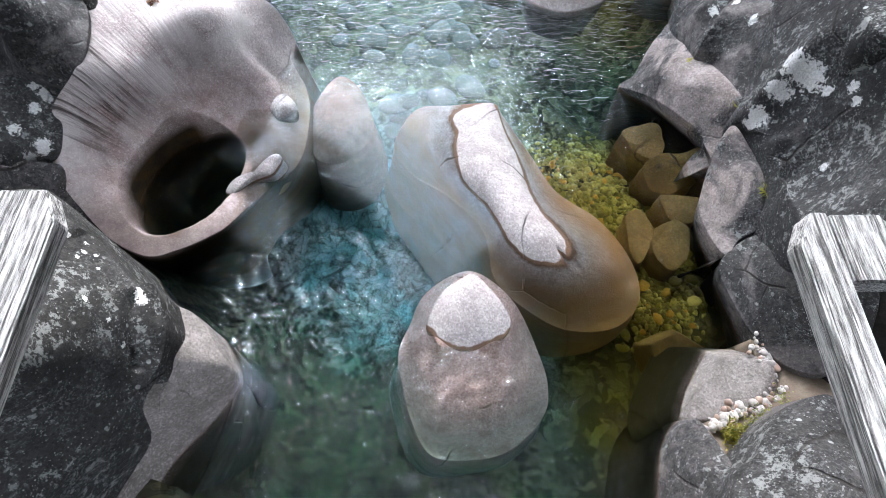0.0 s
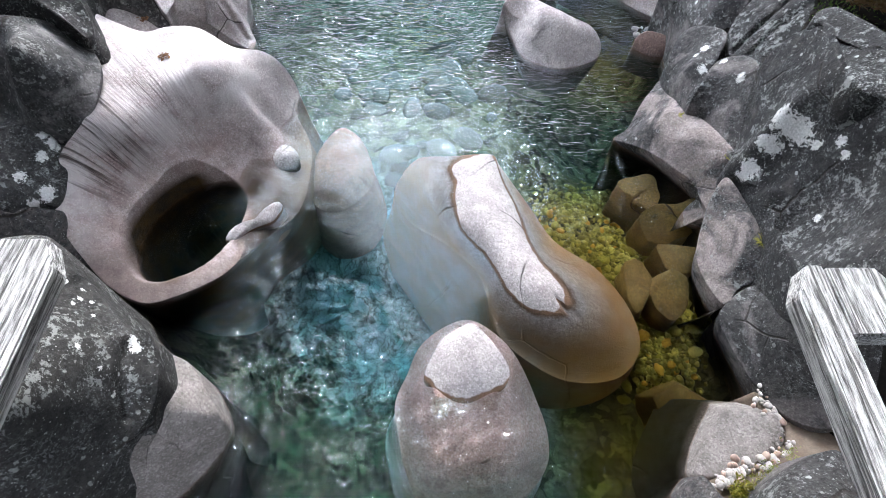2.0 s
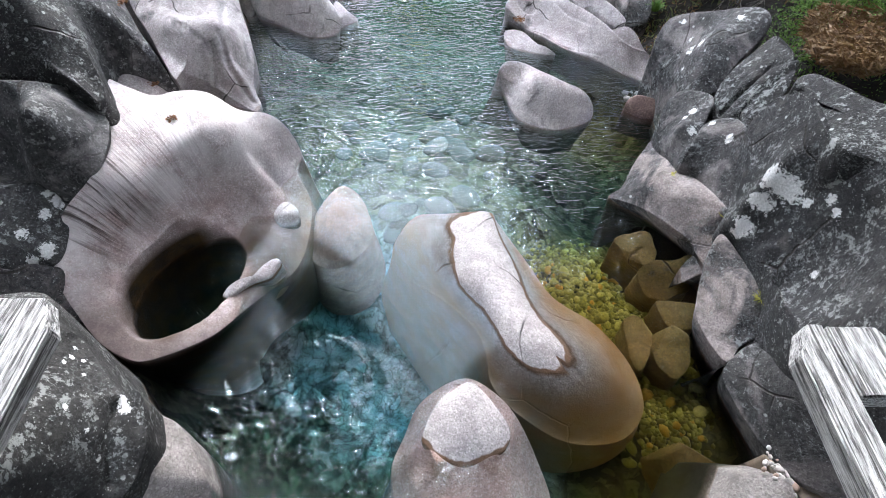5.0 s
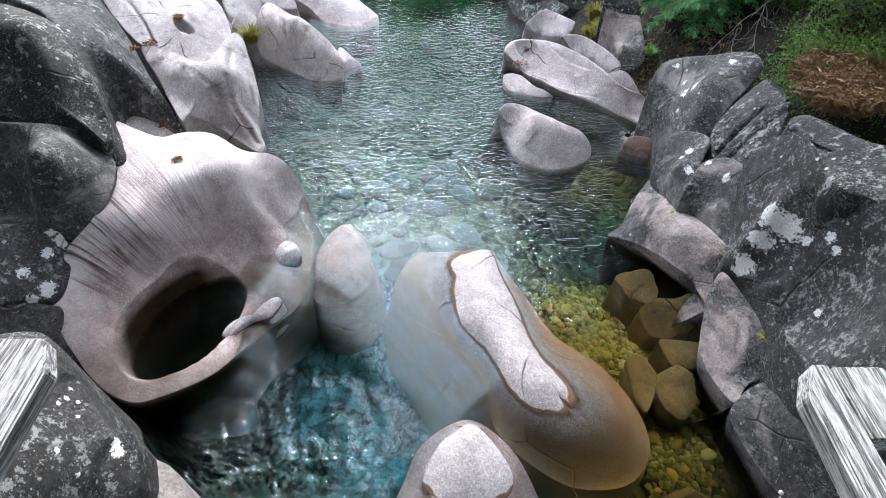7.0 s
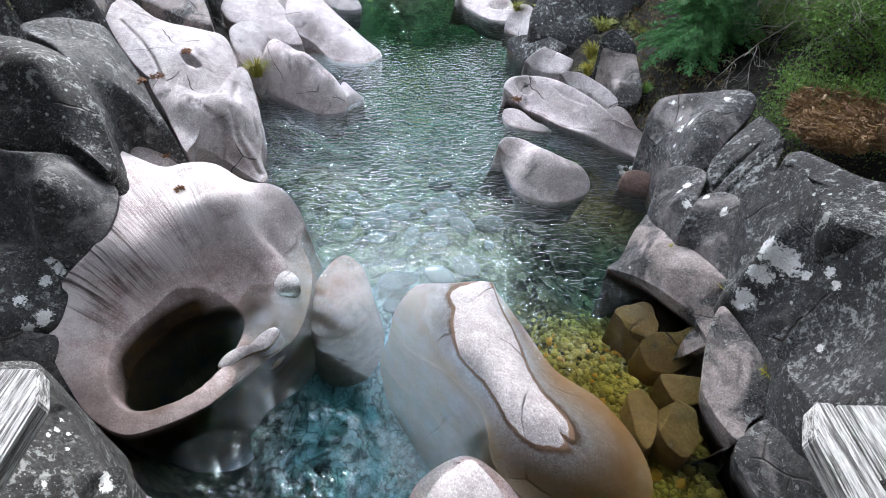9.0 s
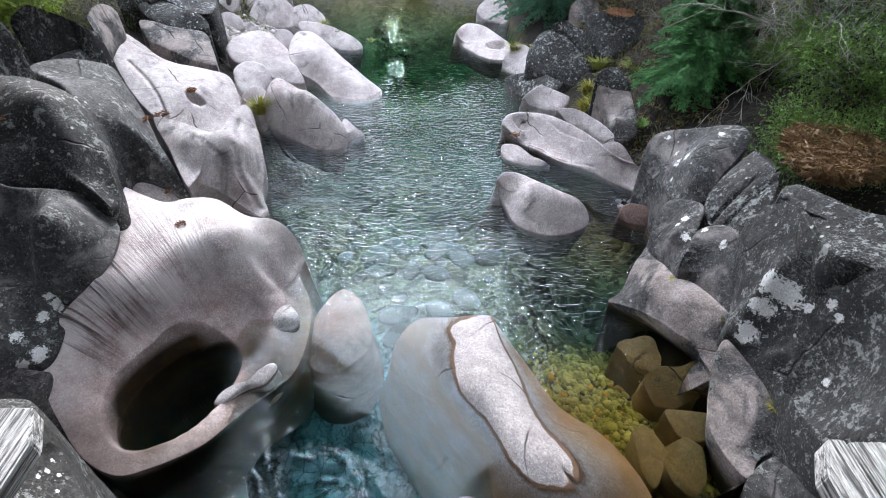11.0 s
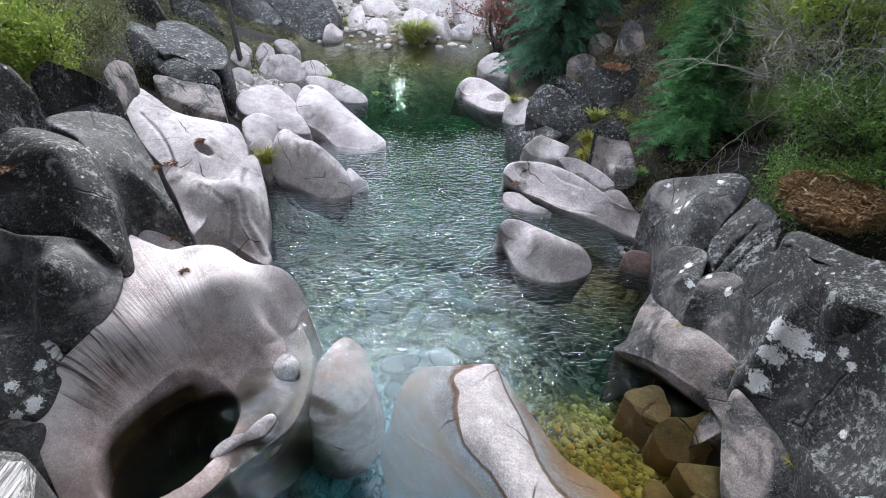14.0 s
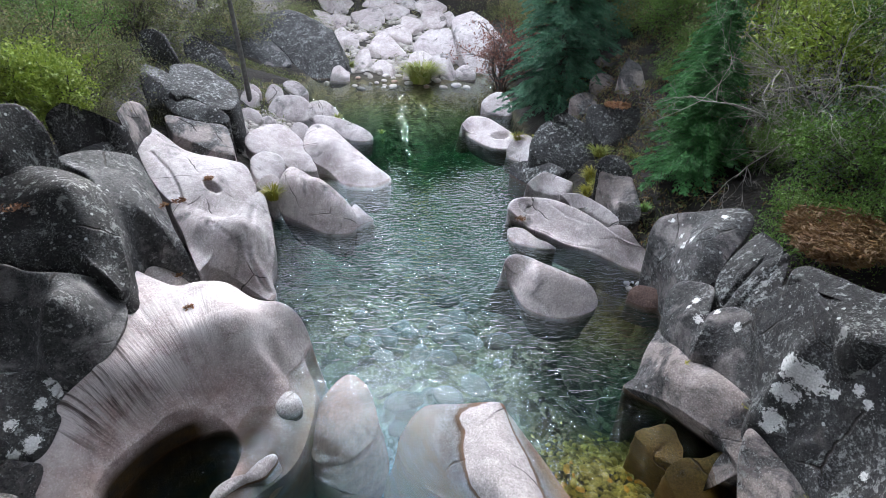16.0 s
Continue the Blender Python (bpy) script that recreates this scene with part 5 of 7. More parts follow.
rd7 = rock("hollow_boulder", "low pale boulder with a dark hollow standing in green water", PALE,
    [(0.51, 21.36, 0.4), (0.96, 21.93, 0.6), (1.55, 21.52, 0.65), (2.21, 20.68, 0.5), (2.57, 20.05, 0.35), (2.47, 19.5, 0.02), (1.68, 19.55, 0), (0.93, 20.71, 0), (0.55, 21.68, 0)], base=-0.8, crown=0.07, flare=-0.25, res=0.07, rough=0.02, seed=223, pits=[(2.05, 20.2, 0.35, 0.2, -20, 0.3)])
rd8 = rock("grey_boulder", "rounded grey boulder on the far water edge", GREYPALE,
    [(1.52, 24.41, 0.42), (1.96, 24.83, 0.77), (2.57, 24.92, 0.83), (2.95, 24.43, 0.42), (2.8, 23.93, 0.02), (1.99, 23.99, 0.08)], base=-0.7, crown=0.1, flare=0.1, res=0.09, rough=0.03, seed=227)
rd9 = rock("dark_boulder", "dark square boulder topped with dead needles", DARK,
    [(4.61, 16.95, 2.36), (5.26, 17.14, 2.5), (6.21, 17.18, 2.53), (6.34, 16.76, 2.14), (6.14, 16.19, 1.56), (5.5, 15.93, 1.32), (4.88, 16.1, 1.49), (4.64, 16.52, 1.92)], base=0.6, crown=0.1, flare=0, res=0.08, rough=0.03, cuts=3, seed=229)
rd10 = rock("dark_boulder", "lichen-flecked dark slab beside a square boulder", DARK,
    [(3.47, 17.37, 1.95), (3.98, 17.57, 2.09), (4.64, 17.32, 1.87), (5.04, 16.85, 1.43), (5.03, 16.43, 1.02), (4.58, 16.7, 1.28), (4.03, 17.1, 1.7)], base=0.3, crown=0.08, flare=0, res=0.08, rough=0.03, cuts=2, seed=233)
rd11 = rock("dark_boulder", "upright dark grey boulder on the bank", GREY,
    [(4.18, 13.4, 1.6), (4.48, 13.75, 1.8), (4.91, 13.8, 1.7), (5.07, 13.08, 1.4), (5.08, 12.14, 1), (4.92, 11.9, 0.7), (4.47, 11.9, 0.7), (4.41, 12.83, 1)],
    [(4.41, 12.24, 1.6)], base=0, crown=0.1, flare=0, res=0.06, rough=0.025, seed=239)
rd12 = rock("smooth_boulder", "narrow grey rock ledge behind the hollow boulder", GREYPALE,
    [(3.17, 13.42, 0.8), (3.6, 13.22, 0.95), (4.08, 12.57, 0.95), (4.44, 11.87, 0.8), (4.21, 11.98, 0.6), (3.84, 12.64, 0.6), (3.43, 13.35, 0.6)], base=-0.2, crown=0.06, flare=0, res=0.06, rough=0.03, seed=241)
rd13 = rock("red_stone", "small reddish stone at the shadowed pool edge", REDST,
    [(4.09, 9.45, 0.15), (4.26, 9.55, 0.3), (4.58, 9.4, 0.35), (4.94, 9.19, 0.3), (4.89, 9.14, 0.1), (4.5, 9.14, 0.02), (4.2, 9.31, 0)], base=-0.5, crown=0.08, flare=0.1, res=0.04, rough=0.03, seed=251)
rd14 = rock("smooth_boulder", "pale wedge of rock between boulders", PALE,
    [(4.69, 9.94, 0.4), (4.82, 10.05, 0.6), (4.97, 9.69, 0.8), (4.96, 9.02, 0.8), (4.89, 9.13, 0.5), (4.73, 9.48, 0.4)], base=-0.3, crown=0.08, flare=0, res=0.05, rough=0.03, seed=257)
rd15 = rock("grey_boulder", "pale upright rock under the conifers", GREY,
    [(6.38, 20.11, 3.4), (6.78, 20.35, 3.56), (7.13, 19.79, 3.06), (7.16, 19.14, 2.39), (6.52, 19.04, 2.31), (6.33, 19.62, 2.89)], base=1.59, crown=0.1, flare=0, res=0.1, rough=0.04, cuts=7, seed=263)
gp = rock("gravel_pocket", "patch of sandy soil and pebbles between boulders", SANDY,
    [(4.1, 1.89, 0.42), (4.31, 1.58, 0.5), (4.71, 1.36, 0.6), (4.76, 1.09, 0.7), (4.15, 0.86, 0.7), (3.65, 0.36, 0.68), (3.4, 0.28, 0.62), (3.3, 0.56, 0.5), (3.27, 0.8, 0.35), (3.81, 1.07, 0.42), (4.16, 1.23, 0.45)], base=-1, crown=0.03, flare=0.1, res=0.06, rough=0.01, seed=164)
rd16 = rock("dark_boulder", "lichened grey boulder below the conifer", GREY,
    [(4.67, 19.99, 1.74), (5.19, 20.3, 1.99), (5.73, 20.18, 1.87), (5.84, 19.75, 1.48), (5.23, 19.57, 1.31)], base=0.59, crown=0.1, flare=0, res=0.09, rough=0.03, seed=264)
rd17 = rock("dark_boulder", "round boulder with orange lichen under the conifer", GREY,
    [(5.61, 20.92, 2.35), (6.01, 21.12, 2.57), (6.53, 21.01, 2.42), (6.55, 20.6, 2.03), (5.9, 20.45, 1.89)], base=1.17, crown=0.1, flare=0, res=0.09, rough=0.03, seed=265)
rd18 = rock("dark_boulder", "dark upper half of a split boulder on the bank", DARK,
    [(4.12, 13.36, 1.7), (4.34, 13.58, 1.9), (4.73, 13.58, 1.9), (5.01, 13.16, 1.7), (5.01, 13.16, 1.4), (4.5, 13.27, 1.4)], base=0.5, crown=0.1, flare=0, res=0.06, rough=0.03, seed=266)
rd19 = rock("dark_boulder", "shadowed dark rock at the waterline", DARK,
    [(2.19, 16.98, 0.3), (3.01, 16.6, 0.6), (3.77, 15.6, 0.7), (3.5, 15.51, 0.5), (2.75, 15.81, 0.1), (2.3, 16.55, 0.05)], base=-0.8, crown=0.08, flare=0, res=0.07, rough=0.03, seed=267)

# stones under the shaded shallows
ru0 = rock("submerged_stone", "angular olive-brown stone under shallow clear water", BROWN,
    [(3.17, 5.82, -0.1), (3.42, 5.87, 0.02), (3.75, 5.87, 0.05), (3.88, 5.55, -0.05), (3.74, 5.31, -0.2), (3.41, 5.48, -0.3), (3.26, 5.67, -0.2)], base=-1.1, crown=0.02, flare=0.05, res=0.032, rough=0.09, seed=270, square=8.0, cuts=3, group="submerged stones")
ru1 = rock("submerged_stone", "angular olive-brown stone under shallow clear water", BROWN,
    [(3.45, 5.11, -0.1), (3.67, 5.18, 0.05), (3.99, 5.2, 0.1), (4.37, 5.3, 0.15), (4.4, 5.04, 0), (4.31, 4.78, -0.2), (3.83, 4.71, -0.35), (3.5, 4.85, -0.3)],
    [(3.89, 5.01, 0.12)], base=-1.2, crown=0.02, flare=0.05, res=0.032, rough=0.09, seed=271, square=8.0, cuts=3, group="submerged stones")
ru2 = rock("submerged_stone", "angular olive-brown stone under shallow clear water", BROWN,
    [(3.41, 4.01, -0.2), (3.68, 4.09, -0.15), (3.91, 3.88, -0.15), (3.9, 3.43, -0.25), (3.63, 3.23, -0.35), (3.4, 3.5, -0.3)], base=-1.1, crown=0.02, flare=0.05, res=0.032, rough=0.09, seed=272, square=8.0, cuts=3, group="submerged stones")
ru3 = rock("submerged_stone", "angular olive-brown stone under shallow clear water", BROWN,
    [(3.06, 4.26, -0.35), (3.31, 4.32, -0.3), (3.42, 4.02, -0.3), (3.36, 3.6, -0.4), (3.14, 3.44, -0.5), (3.03, 3.83, -0.45)], base=-1.2, crown=0.02, flare=0.05, res=0.032, rough=0.09, seed=273, square=8.0, cuts=3, group="submerged stones")
ru4 = rock("submerged_stone", "angular olive-brown stone under shallow clear water", BROWN,
    [(3.62, 4.53, -0.25), (3.95, 4.67, -0.2), (4.31, 4.55, -0.2), (4.21, 4.12, -0.3), (3.85, 4.1, -0.35)], base=-1.1, crown=0.02, flare=0.05, res=0.032, rough=0.09, seed=274, square=8.0, cuts=3, group="submerged stones")
ru5 = rock("submerged_stone", "angular olive-brown stone under shallow clear water", BROWN,
    [(3.21, 2.33, -0.6), (3.62, 2.44, -0.5), (4, 2.17, -0.5), (4.21, 1.83, -0.5), (3.79, 1.43, -0.6), (3.46, 1.66, -0.7), (3.26, 1.96, -0.7)], base=-1.6, crown=0.02, flare=0.05, res=0.032, rough=0.09, seed=275, square=8.0, cuts=3, group="submerged stones")

# the far boulder field upstream
rf0 = rock("far_boulder", "pale rounded boulder in the upstream boulder field", PALE,
    [(-5.96, 36.08, 0.65), (-4.92, 37.5, 1.62), (-3.75, 37.39, 1.53), (-2.83, 36.13, 0.65), (-4.04, 35.83, 0.41)], base=-0.31, crown=0.25, flare=0, res=0.13, rough=0.06, seed=300, cuts=5, group="upstream boulders")
rf1 = rock("far_boulder", "pale rounded boulder in the upstream boulder field", PALE,
    [(-3.28, 31.82, 0.6), (-2.12, 32.74, 1.25), (-0.9, 32.38, 0.99), (0.14, 31.55, 0.34), (-1.72, 31.16, 0.09), (-3.08, 31.29, 0.22)], base=-0.63, crown=0.25, flare=0, res=0.13, rough=0.06, seed=301, cuts=5, group="upstream boulders")
rf2 = rock("far_boulder", "pale rounded boulder in the upstream boulder field", GREYPALE,
    [(-2.3, 35.98, 1.39), (-0.82, 37.29, 2.16), (0.52, 36.61, 1.76), (0.7, 35.01, 0.68), (-0.96, 34.47, 0.25), (-2.15, 34.97, 0.68)], base=-0.47, crown=0.25, flare=0, res=0.13, rough=0.06, seed=302, cuts=5, group="upstream boulders")
rf3 = rock("far_boulder", "pale rounded boulder in the upstream boulder field", PALE,
    [(-6.52, 38.47, 0.61), (-4.81, 40.06, 1.79), (-3.15, 39.96, 1.73), (-2.9, 38.91, 0.93), (-4.74, 39.08, 1.09)], base=-0.11, crown=0.25, flare=0, res=0.13, rough=0.06, seed=303, cuts=5, group="upstream boulders")
rf4 = rock("far_boulder", "pale rounded boulder in the upstream boulder field", PALE,
    [(-6.36, 33.84, 0.53), (-5.35, 34.76, 1.23), (-4.75, 34.04, 0.67), (-5.6, 33.43, 0.2)], base=-0.52, crown=0.25, flare=0, res=0.13, rough=0.06, seed=304, cuts=5, group="upstream boulders")
rf5 = rock("far_boulder", "pale rounded boulder in the upstream boulder field", PALE,
    [(-5.09, 32.32, 0.16), (-4.44, 32.98, 0.7), (-3.2, 32.97, 0.64), (-3.34, 32.17, 0.03)], base=-0.69, crown=0.25, flare=0, res=0.13, rough=0.06, seed=305, cuts=5, group="upstream boulders")
rf6 = rock("far_boulder", "pale rounded boulder in the upstream boulder field", GREYPALE,
    [(-1.39, 31.66, 0.8), (-0.56, 32.42, 1.31), (0.3, 31.85, 0.93), (0.13, 30.94, 0.21)], base=-0.51, crown=0.25, flare=0, res=0.13, rough=0.06, seed=306, cuts=5, group="upstream boulders")
rf7 = rock("far_boulder", "pale rounded boulder in the upstream boulder field", PALE,
    [(-10.48, 47.36, 1.63), (-8.58, 47.8, 1.94), (-7.5, 46.63, 1.06), (-9.39, 46.19, 0.67)], base=-0.05, crown=0.25, flare=0, res=0.13, rough=0.06, seed=307, cuts=5, group="upstream boulders")
rf8 = rock("far_boulder", "pale rounded boulder in the upstream boulder field", GREYPALE,
    [(-8.36, 46.49, 1.95), (-6.52, 47.22, 2.44), (-5.5, 46.3, 1.76), (-7.34, 45.69, 1.31)], base=0.59, crown=0.25, flare=0, res=0.13, rough=0.06, seed=308, cuts=5, group="upstream boulders")
rf9 = rock("far_boulder", "pale rounded boulder in the upstream boulder field", PALE,
    [(-4.2, 42.46, 1.8), (-2.7, 43.09, 2.21), (-2.01, 42.02, 1.46), (-3.5, 41.48, 1.05)], base=0.33, crown=0.25, flare=0, res=0.13, rough=0.06, seed=309, cuts=5, group="upstream boulders")
rf10 = rock("far_boulder", "pale rounded boulder in the upstream boulder field", GREYPALE,
    [(-6.11, 47.61, 2.14), (-4.46, 48.39, 2.64), (-3.21, 47.59, 2.06), (-5.09, 46.75, 1.49)], base=0.77, crown=0.25, flare=0, res=0.13, rough=0.06, seed=310, cuts=5, group="upstream boulders")
rf11 = rock("far_boulder", "pale rounded boulder in the upstream boulder field", PALE,
    [(-8.39, 39.15, 1.45), (-6.99, 39.38, 1.61), (-6.5, 38.41, 0.81), (-7.69, 38.21, 0.65)], base=-0.07, crown=0.25, flare=0, res=0.13, rough=0.06, seed=311, cuts=5, group="upstream boulders")
rf12 = rock("far_boulder", "pale rounded boulder in the upstream boulder field", PALE,
    [(-7.24, 30.96, 0.28), (-6.61, 31.45, 0.73), (-5.74, 31.15, 0.47), (-6.05, 30.76, 0.1)], base=-0.62, crown=0.25, flare=0, res=0.13, rough=0.06, seed=312, cuts=5, group="upstream boulders")
rf13 = rock("far_boulder", "pale rounded boulder in the upstream boulder field", PALE,
    [(-2.61, 45.48, 2.07), (-0.76, 45.81, 2.25), (-0.29, 44.47, 1.35), (-2.11, 44.21, 1.17)], base=0.45, crown=0.25, flare=0, res=0.13, rough=0.06, seed=313, cuts=5, group="upstream boulders")
rf14 = rock("far_boulder", "pale rounded boulder in the upstream boulder field", PALE,
    [(-13.07, 48.19, 1.98), (-11.13, 48.45, 2.18), (-10.02, 47.24, 1.2), (-11.96, 47.29, 1.28)], base=0.48, crown=0.25, flare=0, res=0.13, rough=0.06, seed=314, cuts=5, group="upstream boulders")
rf15 = rock("far_boulder", "pale rounded boulder in the upstream boulder field", GREYPALE,
    [(0.14, 31.43, 0.2), (0.82, 32.01, 0.64), (1.57, 31.69, 0.38), (1.32, 31.29, 0.07)], base=-0.65, crown=0.25, flare=0, res=0.13, rough=0.06, seed=315, cuts=5, group="upstream boulders")
rf16 = rock("far_boulder", "pale rounded boulder in the upstream boulder field", GREYPALE,
    [(-11.77, 49.41, 2.76), (-9.82, 49.91, 3.17), (-8.72, 48.84, 2.28), (-10.68, 48.51, 1.95)], base=1.23, crown=0.25, flare=0, res=0.13, rough=0.06, seed=316, cuts=5, group="upstream boulders")
rf17 = rock("far_boulder", "pale rounded boulder in the upstream boulder field", PALE,
    [(-7.72, 49.02, 2.8), (-5.31, 49.91, 3.4), (-4.5, 48.83, 2.6), (-6.69, 48.46, 2.32)], base=1.6, crown=0.25, flare=0, res=0.13, rough=0.06, seed=317, cuts=5, group="upstream boulders")
rf18 = rock("far_boulder", "pale rounded boulder in the upstream boulder field", PALE,
    [(-3.27, 48.85, 2.6), (-1.33, 49.95, 3.18), (-0.31, 48.33, 2.21), (-2.26, 48, 1.93)], base=1.21, crown=0.25, flare=0, res=0.13, rough=0.06, seed=318, cuts=5, group="upstream boulders")
rf_big = rock("striated_rock", "large striated grey rock by a russet shrub", GREYPALE,
    [(0.13, 36.67, 2.52), (1.28, 37.89, 3.01), (2.8, 37.46, 2.85), (4, 35.62, 1.98), (4.16, 33.96, 0.88), (3.32, 32.86, 0.07), (1.92, 33.19, 0.34), (0.93, 34.08, 1.02)], base=-0.65, crown=0.25, flare=0, res=0.12, rough=0.04, cuts=7, seed=330)
rf20 = rock("far_boulder", "pale rounded boulder in the upstream boulder field", PALE,
    [(-9.46, 42.6, 0.78), (-9.21, 43.1, 1.21), (-8.46, 43.2, 1.29), (-7.96, 42.74, 0.9), (-8.22, 42.33, 0.55), (-8.97, 42.29, 0.51)], base=-0.21, crown=0.2, flare=0, res=0.16, rough=0.05, seed=400, cuts=4, group="upstream boulders")
rf21 = rock("far_boulder", "pale rounded boulder in the upstream boulder field", GREYPALE,
    [(-7.35, 44.26, 1.45), (-7.04, 44.94, 1.97), (-6.14, 45.13, 2.06), (-5.54, 44.49, 1.59), (-5.86, 43.92, 1.17), (-6.77, 43.87, 1.12)], base=0.4, crown=0.2, flare=0, res=0.16, rough=0.05, seed=401, cuts=4, group="upstream boulders")
rf22 = rock("far_boulder", "pale rounded boulder in the upstream boulder field", GREYPALE,
    [(-11.2, 43.61, 1.52), (-10.93, 44.07, 1.92), (-10.13, 44.2, 1.99), (-9.59, 43.75, 1.63), (-9.89, 43.41, 1.3), (-10.7, 43.39, 1.26)], base=0.54, crown=0.2, flare=0, res=0.16, rough=0.05, seed=402, cuts=4, group="upstream boulders")
rf23 = rock("far_boulder", "pale rounded boulder in the upstream boulder field", PALE,
    [(-5.96, 47.43, 1.94), (-5.67, 48.06, 2.36), (-4.85, 48.16, 2.44), (-4.33, 47.66, 2.05), (-4.63, 47.23, 1.7), (-5.45, 47.18, 1.66)], base=0.94, crown=0.2, flare=0, res=0.16, rough=0.05, seed=403, cuts=4, group="upstream boulders")
rf24 = rock("far_boulder", "pale rounded boulder in the upstream boulder field", GREYPALE,
    [(-4.73, 48.62, 2.53), (-4.38, 49.29, 2.96), (-3.39, 49.42, 3.04), (-2.78, 48.8, 2.65), (-3.15, 48.37, 2.29), (-4.13, 48.31, 2.25)], base=1.53, crown=0.2, flare=0, res=0.16, rough=0.05, seed=404, cuts=4, group="upstream boulders")
rf25 = rock("far_boulder", "pale rounded boulder in the upstream boulder field", PALE,
    [(-1.94, 40.43, 1.06), (-1.7, 40.84, 1.39), (-1.07, 40.93, 1.45), (-0.68, 40.56, 1.15), (-0.93, 40.17, 0.89), (-1.56, 40.12, 0.86)], base=0.14, crown=0.2, flare=0, res=0.16, rough=0.05, seed=405, cuts=4, group="upstream boulders")
rf26 = rock("far_boulder", "pale rounded boulder in the upstream boulder field", PALE,
    [(-7.17, 40.71, 1.03), (-6.98, 41.02, 1.29), (-6.43, 41.07, 1.34), (-6.08, 40.82, 1.1), (-6.28, 40.55, 0.89), (-6.82, 40.49, 0.87)], base=0.15, crown=0.2, flare=0, res=0.16, rough=0.05, seed=406, cuts=4, group="upstream boulders")
rf27 = rock("far_boulder", "pale rounded boulder in the upstream boulder field", PALE,
    [(-11.25, 40.72, 1.39), (-11.03, 41.08, 1.73), (-10.41, 41.17, 1.79), (-9.99, 40.85, 1.48), (-10.22, 40.58, 1.2), (-10.85, 40.53, 1.17)], base=0.45, crown=0.2, flare=0, res=0.16, rough=0.05, seed=407, cuts=4, group="upstream boulders")
rf28 = rock("far_boulder", "pale rounded boulder in the upstream boulder field", PALE,
    [(-10.24, 48.96, 2.22), (-9.91, 49.56, 2.66), (-8.93, 49.7, 2.74), (-8.27, 49.15, 2.34), (-8.65, 48.79, 1.97), (-9.63, 48.72, 1.93)], base=1.21, crown=0.2, flare=0, res=0.16, rough=0.05, seed=408, cuts=4, group="upstream boulders")
rf29 = rock("far_boulder", "pale rounded boulder in the upstream boulder field", GREYPALE,
    [(-2.54, 45.62, 1.44), (-2.31, 46.04, 1.77), (-1.7, 46.13, 1.83), (-1.33, 45.75, 1.53), (-1.56, 45.43, 1.26), (-2.17, 45.38, 1.23)], base=0.51, crown=0.2, flare=0, res=0.16, rough=0.05, seed=409, cuts=4, group="upstream boulders")
rf30 = rock("far_boulder", "pale rounded boulder in the upstream boulder field", PALE,
    [(-5.64, 38.65, 0.77), (-5.48, 38.92, 1.02), (-5.04, 39.02, 1.06), (-4.75, 38.72, 0.84), (-4.92, 38.48, 0.64), (-5.37, 38.49, 0.61)], base=-0.11, crown=0.2, flare=0, res=0.16, rough=0.05, seed=410, cuts=4, group="upstream boulders")
rf31 = rock("far_boulder", "pale rounded boulder in the upstream boulder field", GREYPALE,
    [(-1.08, 45.25, 1.51), (-0.78, 46.04, 2.03), (0.02, 46.15, 2.13), (0.5, 45.49, 1.65), (0.18, 44.93, 1.22), (-0.6, 44.87, 1.17)], base=0.45, crown=0.2, flare=0, res=0.16, rough=0.05, seed=411, cuts=4, group="upstream boulders")


# ---- footbridge under the camera: deck and its projecting beams ----
deck = plank("bridge_deck", "", -11.0, 11.0, -3.2, -0.35, 5.2, 5.4)
tagged(deck, "weathered timber footbridge deck spanning the gorge", "bridge", kind="structure")
for x0, x1, y1, z0, c0, c1 in ((-1.78, -1.325, 0.972, 5.415, 0.0, 0.125), (1.195, 1.318, 0.88, 5.405, 0.12, 0.0)):
    tagged(plank("bridge_beam", "", x0, x1, -2.6, y1, z0, 5.5, c0, c1, seed=x0), "sun-bleached grey wooden beam end projecting from the footbridge", "beam", "bridge beams")
tagged(plank("beam_offcut", "", 1.324, 1.53, 0.62, 0.872, 5.41, 5.502, 0.0, 0.07, seed=4), "short weathered wooden block fixed beside a bridge beam", "beam")
for sx in (-10.2, 10.2):
    v, f, c = rock_shape([(sx - 1.5, -3.6, 4.8), (sx + 1.5, -3.6, 4.8), (sx + 1.5, 0.0, 4.8), (sx - 1.5, 0.0, 4.8)], (), base=0.0, crown=0.4, flare=0.1, res=0.2)
    ob = new("bridge_abutment", mesh_from("bridge_abutment", v, f, GREY))
    tagged(ob, "rough granite abutment under the footbridge end", "abutment", kind="structure")

# ---- plants ----
def leaf_material(name, a, b, dead=None):
    g = Nodes(name)
    a, b = tuple(c * 0.76 for c in a), tuple(c * 0.76 for c in b)
    rnd = g.add("NewGeometry").outputs["Random Per Island"]
    col = g.mix(rnd, a, b)
    col = g.mix(g.span(g.noise(1.6, 3), 0.4, 0.7, 0, 0.6), col, tuple(c * 0.45 for c in a))
    if dead:
        col = g.mix(g.span(g.noise(0.9, 2), 0.55, 0.68, 0, 0.8), col, dead)
    d = g.add("BsdfPrincipled", Base_Color=col, Roughness=0.55)
    t = g.add("BsdfTranslucent", Color=col)
    m = g.add("MixShader", i0=0.22, i1=d.outputs[0], i2=t.outputs[0])
    g.tree.links.new(m.outputs[0], g.out.inputs[0])
    return g.mat


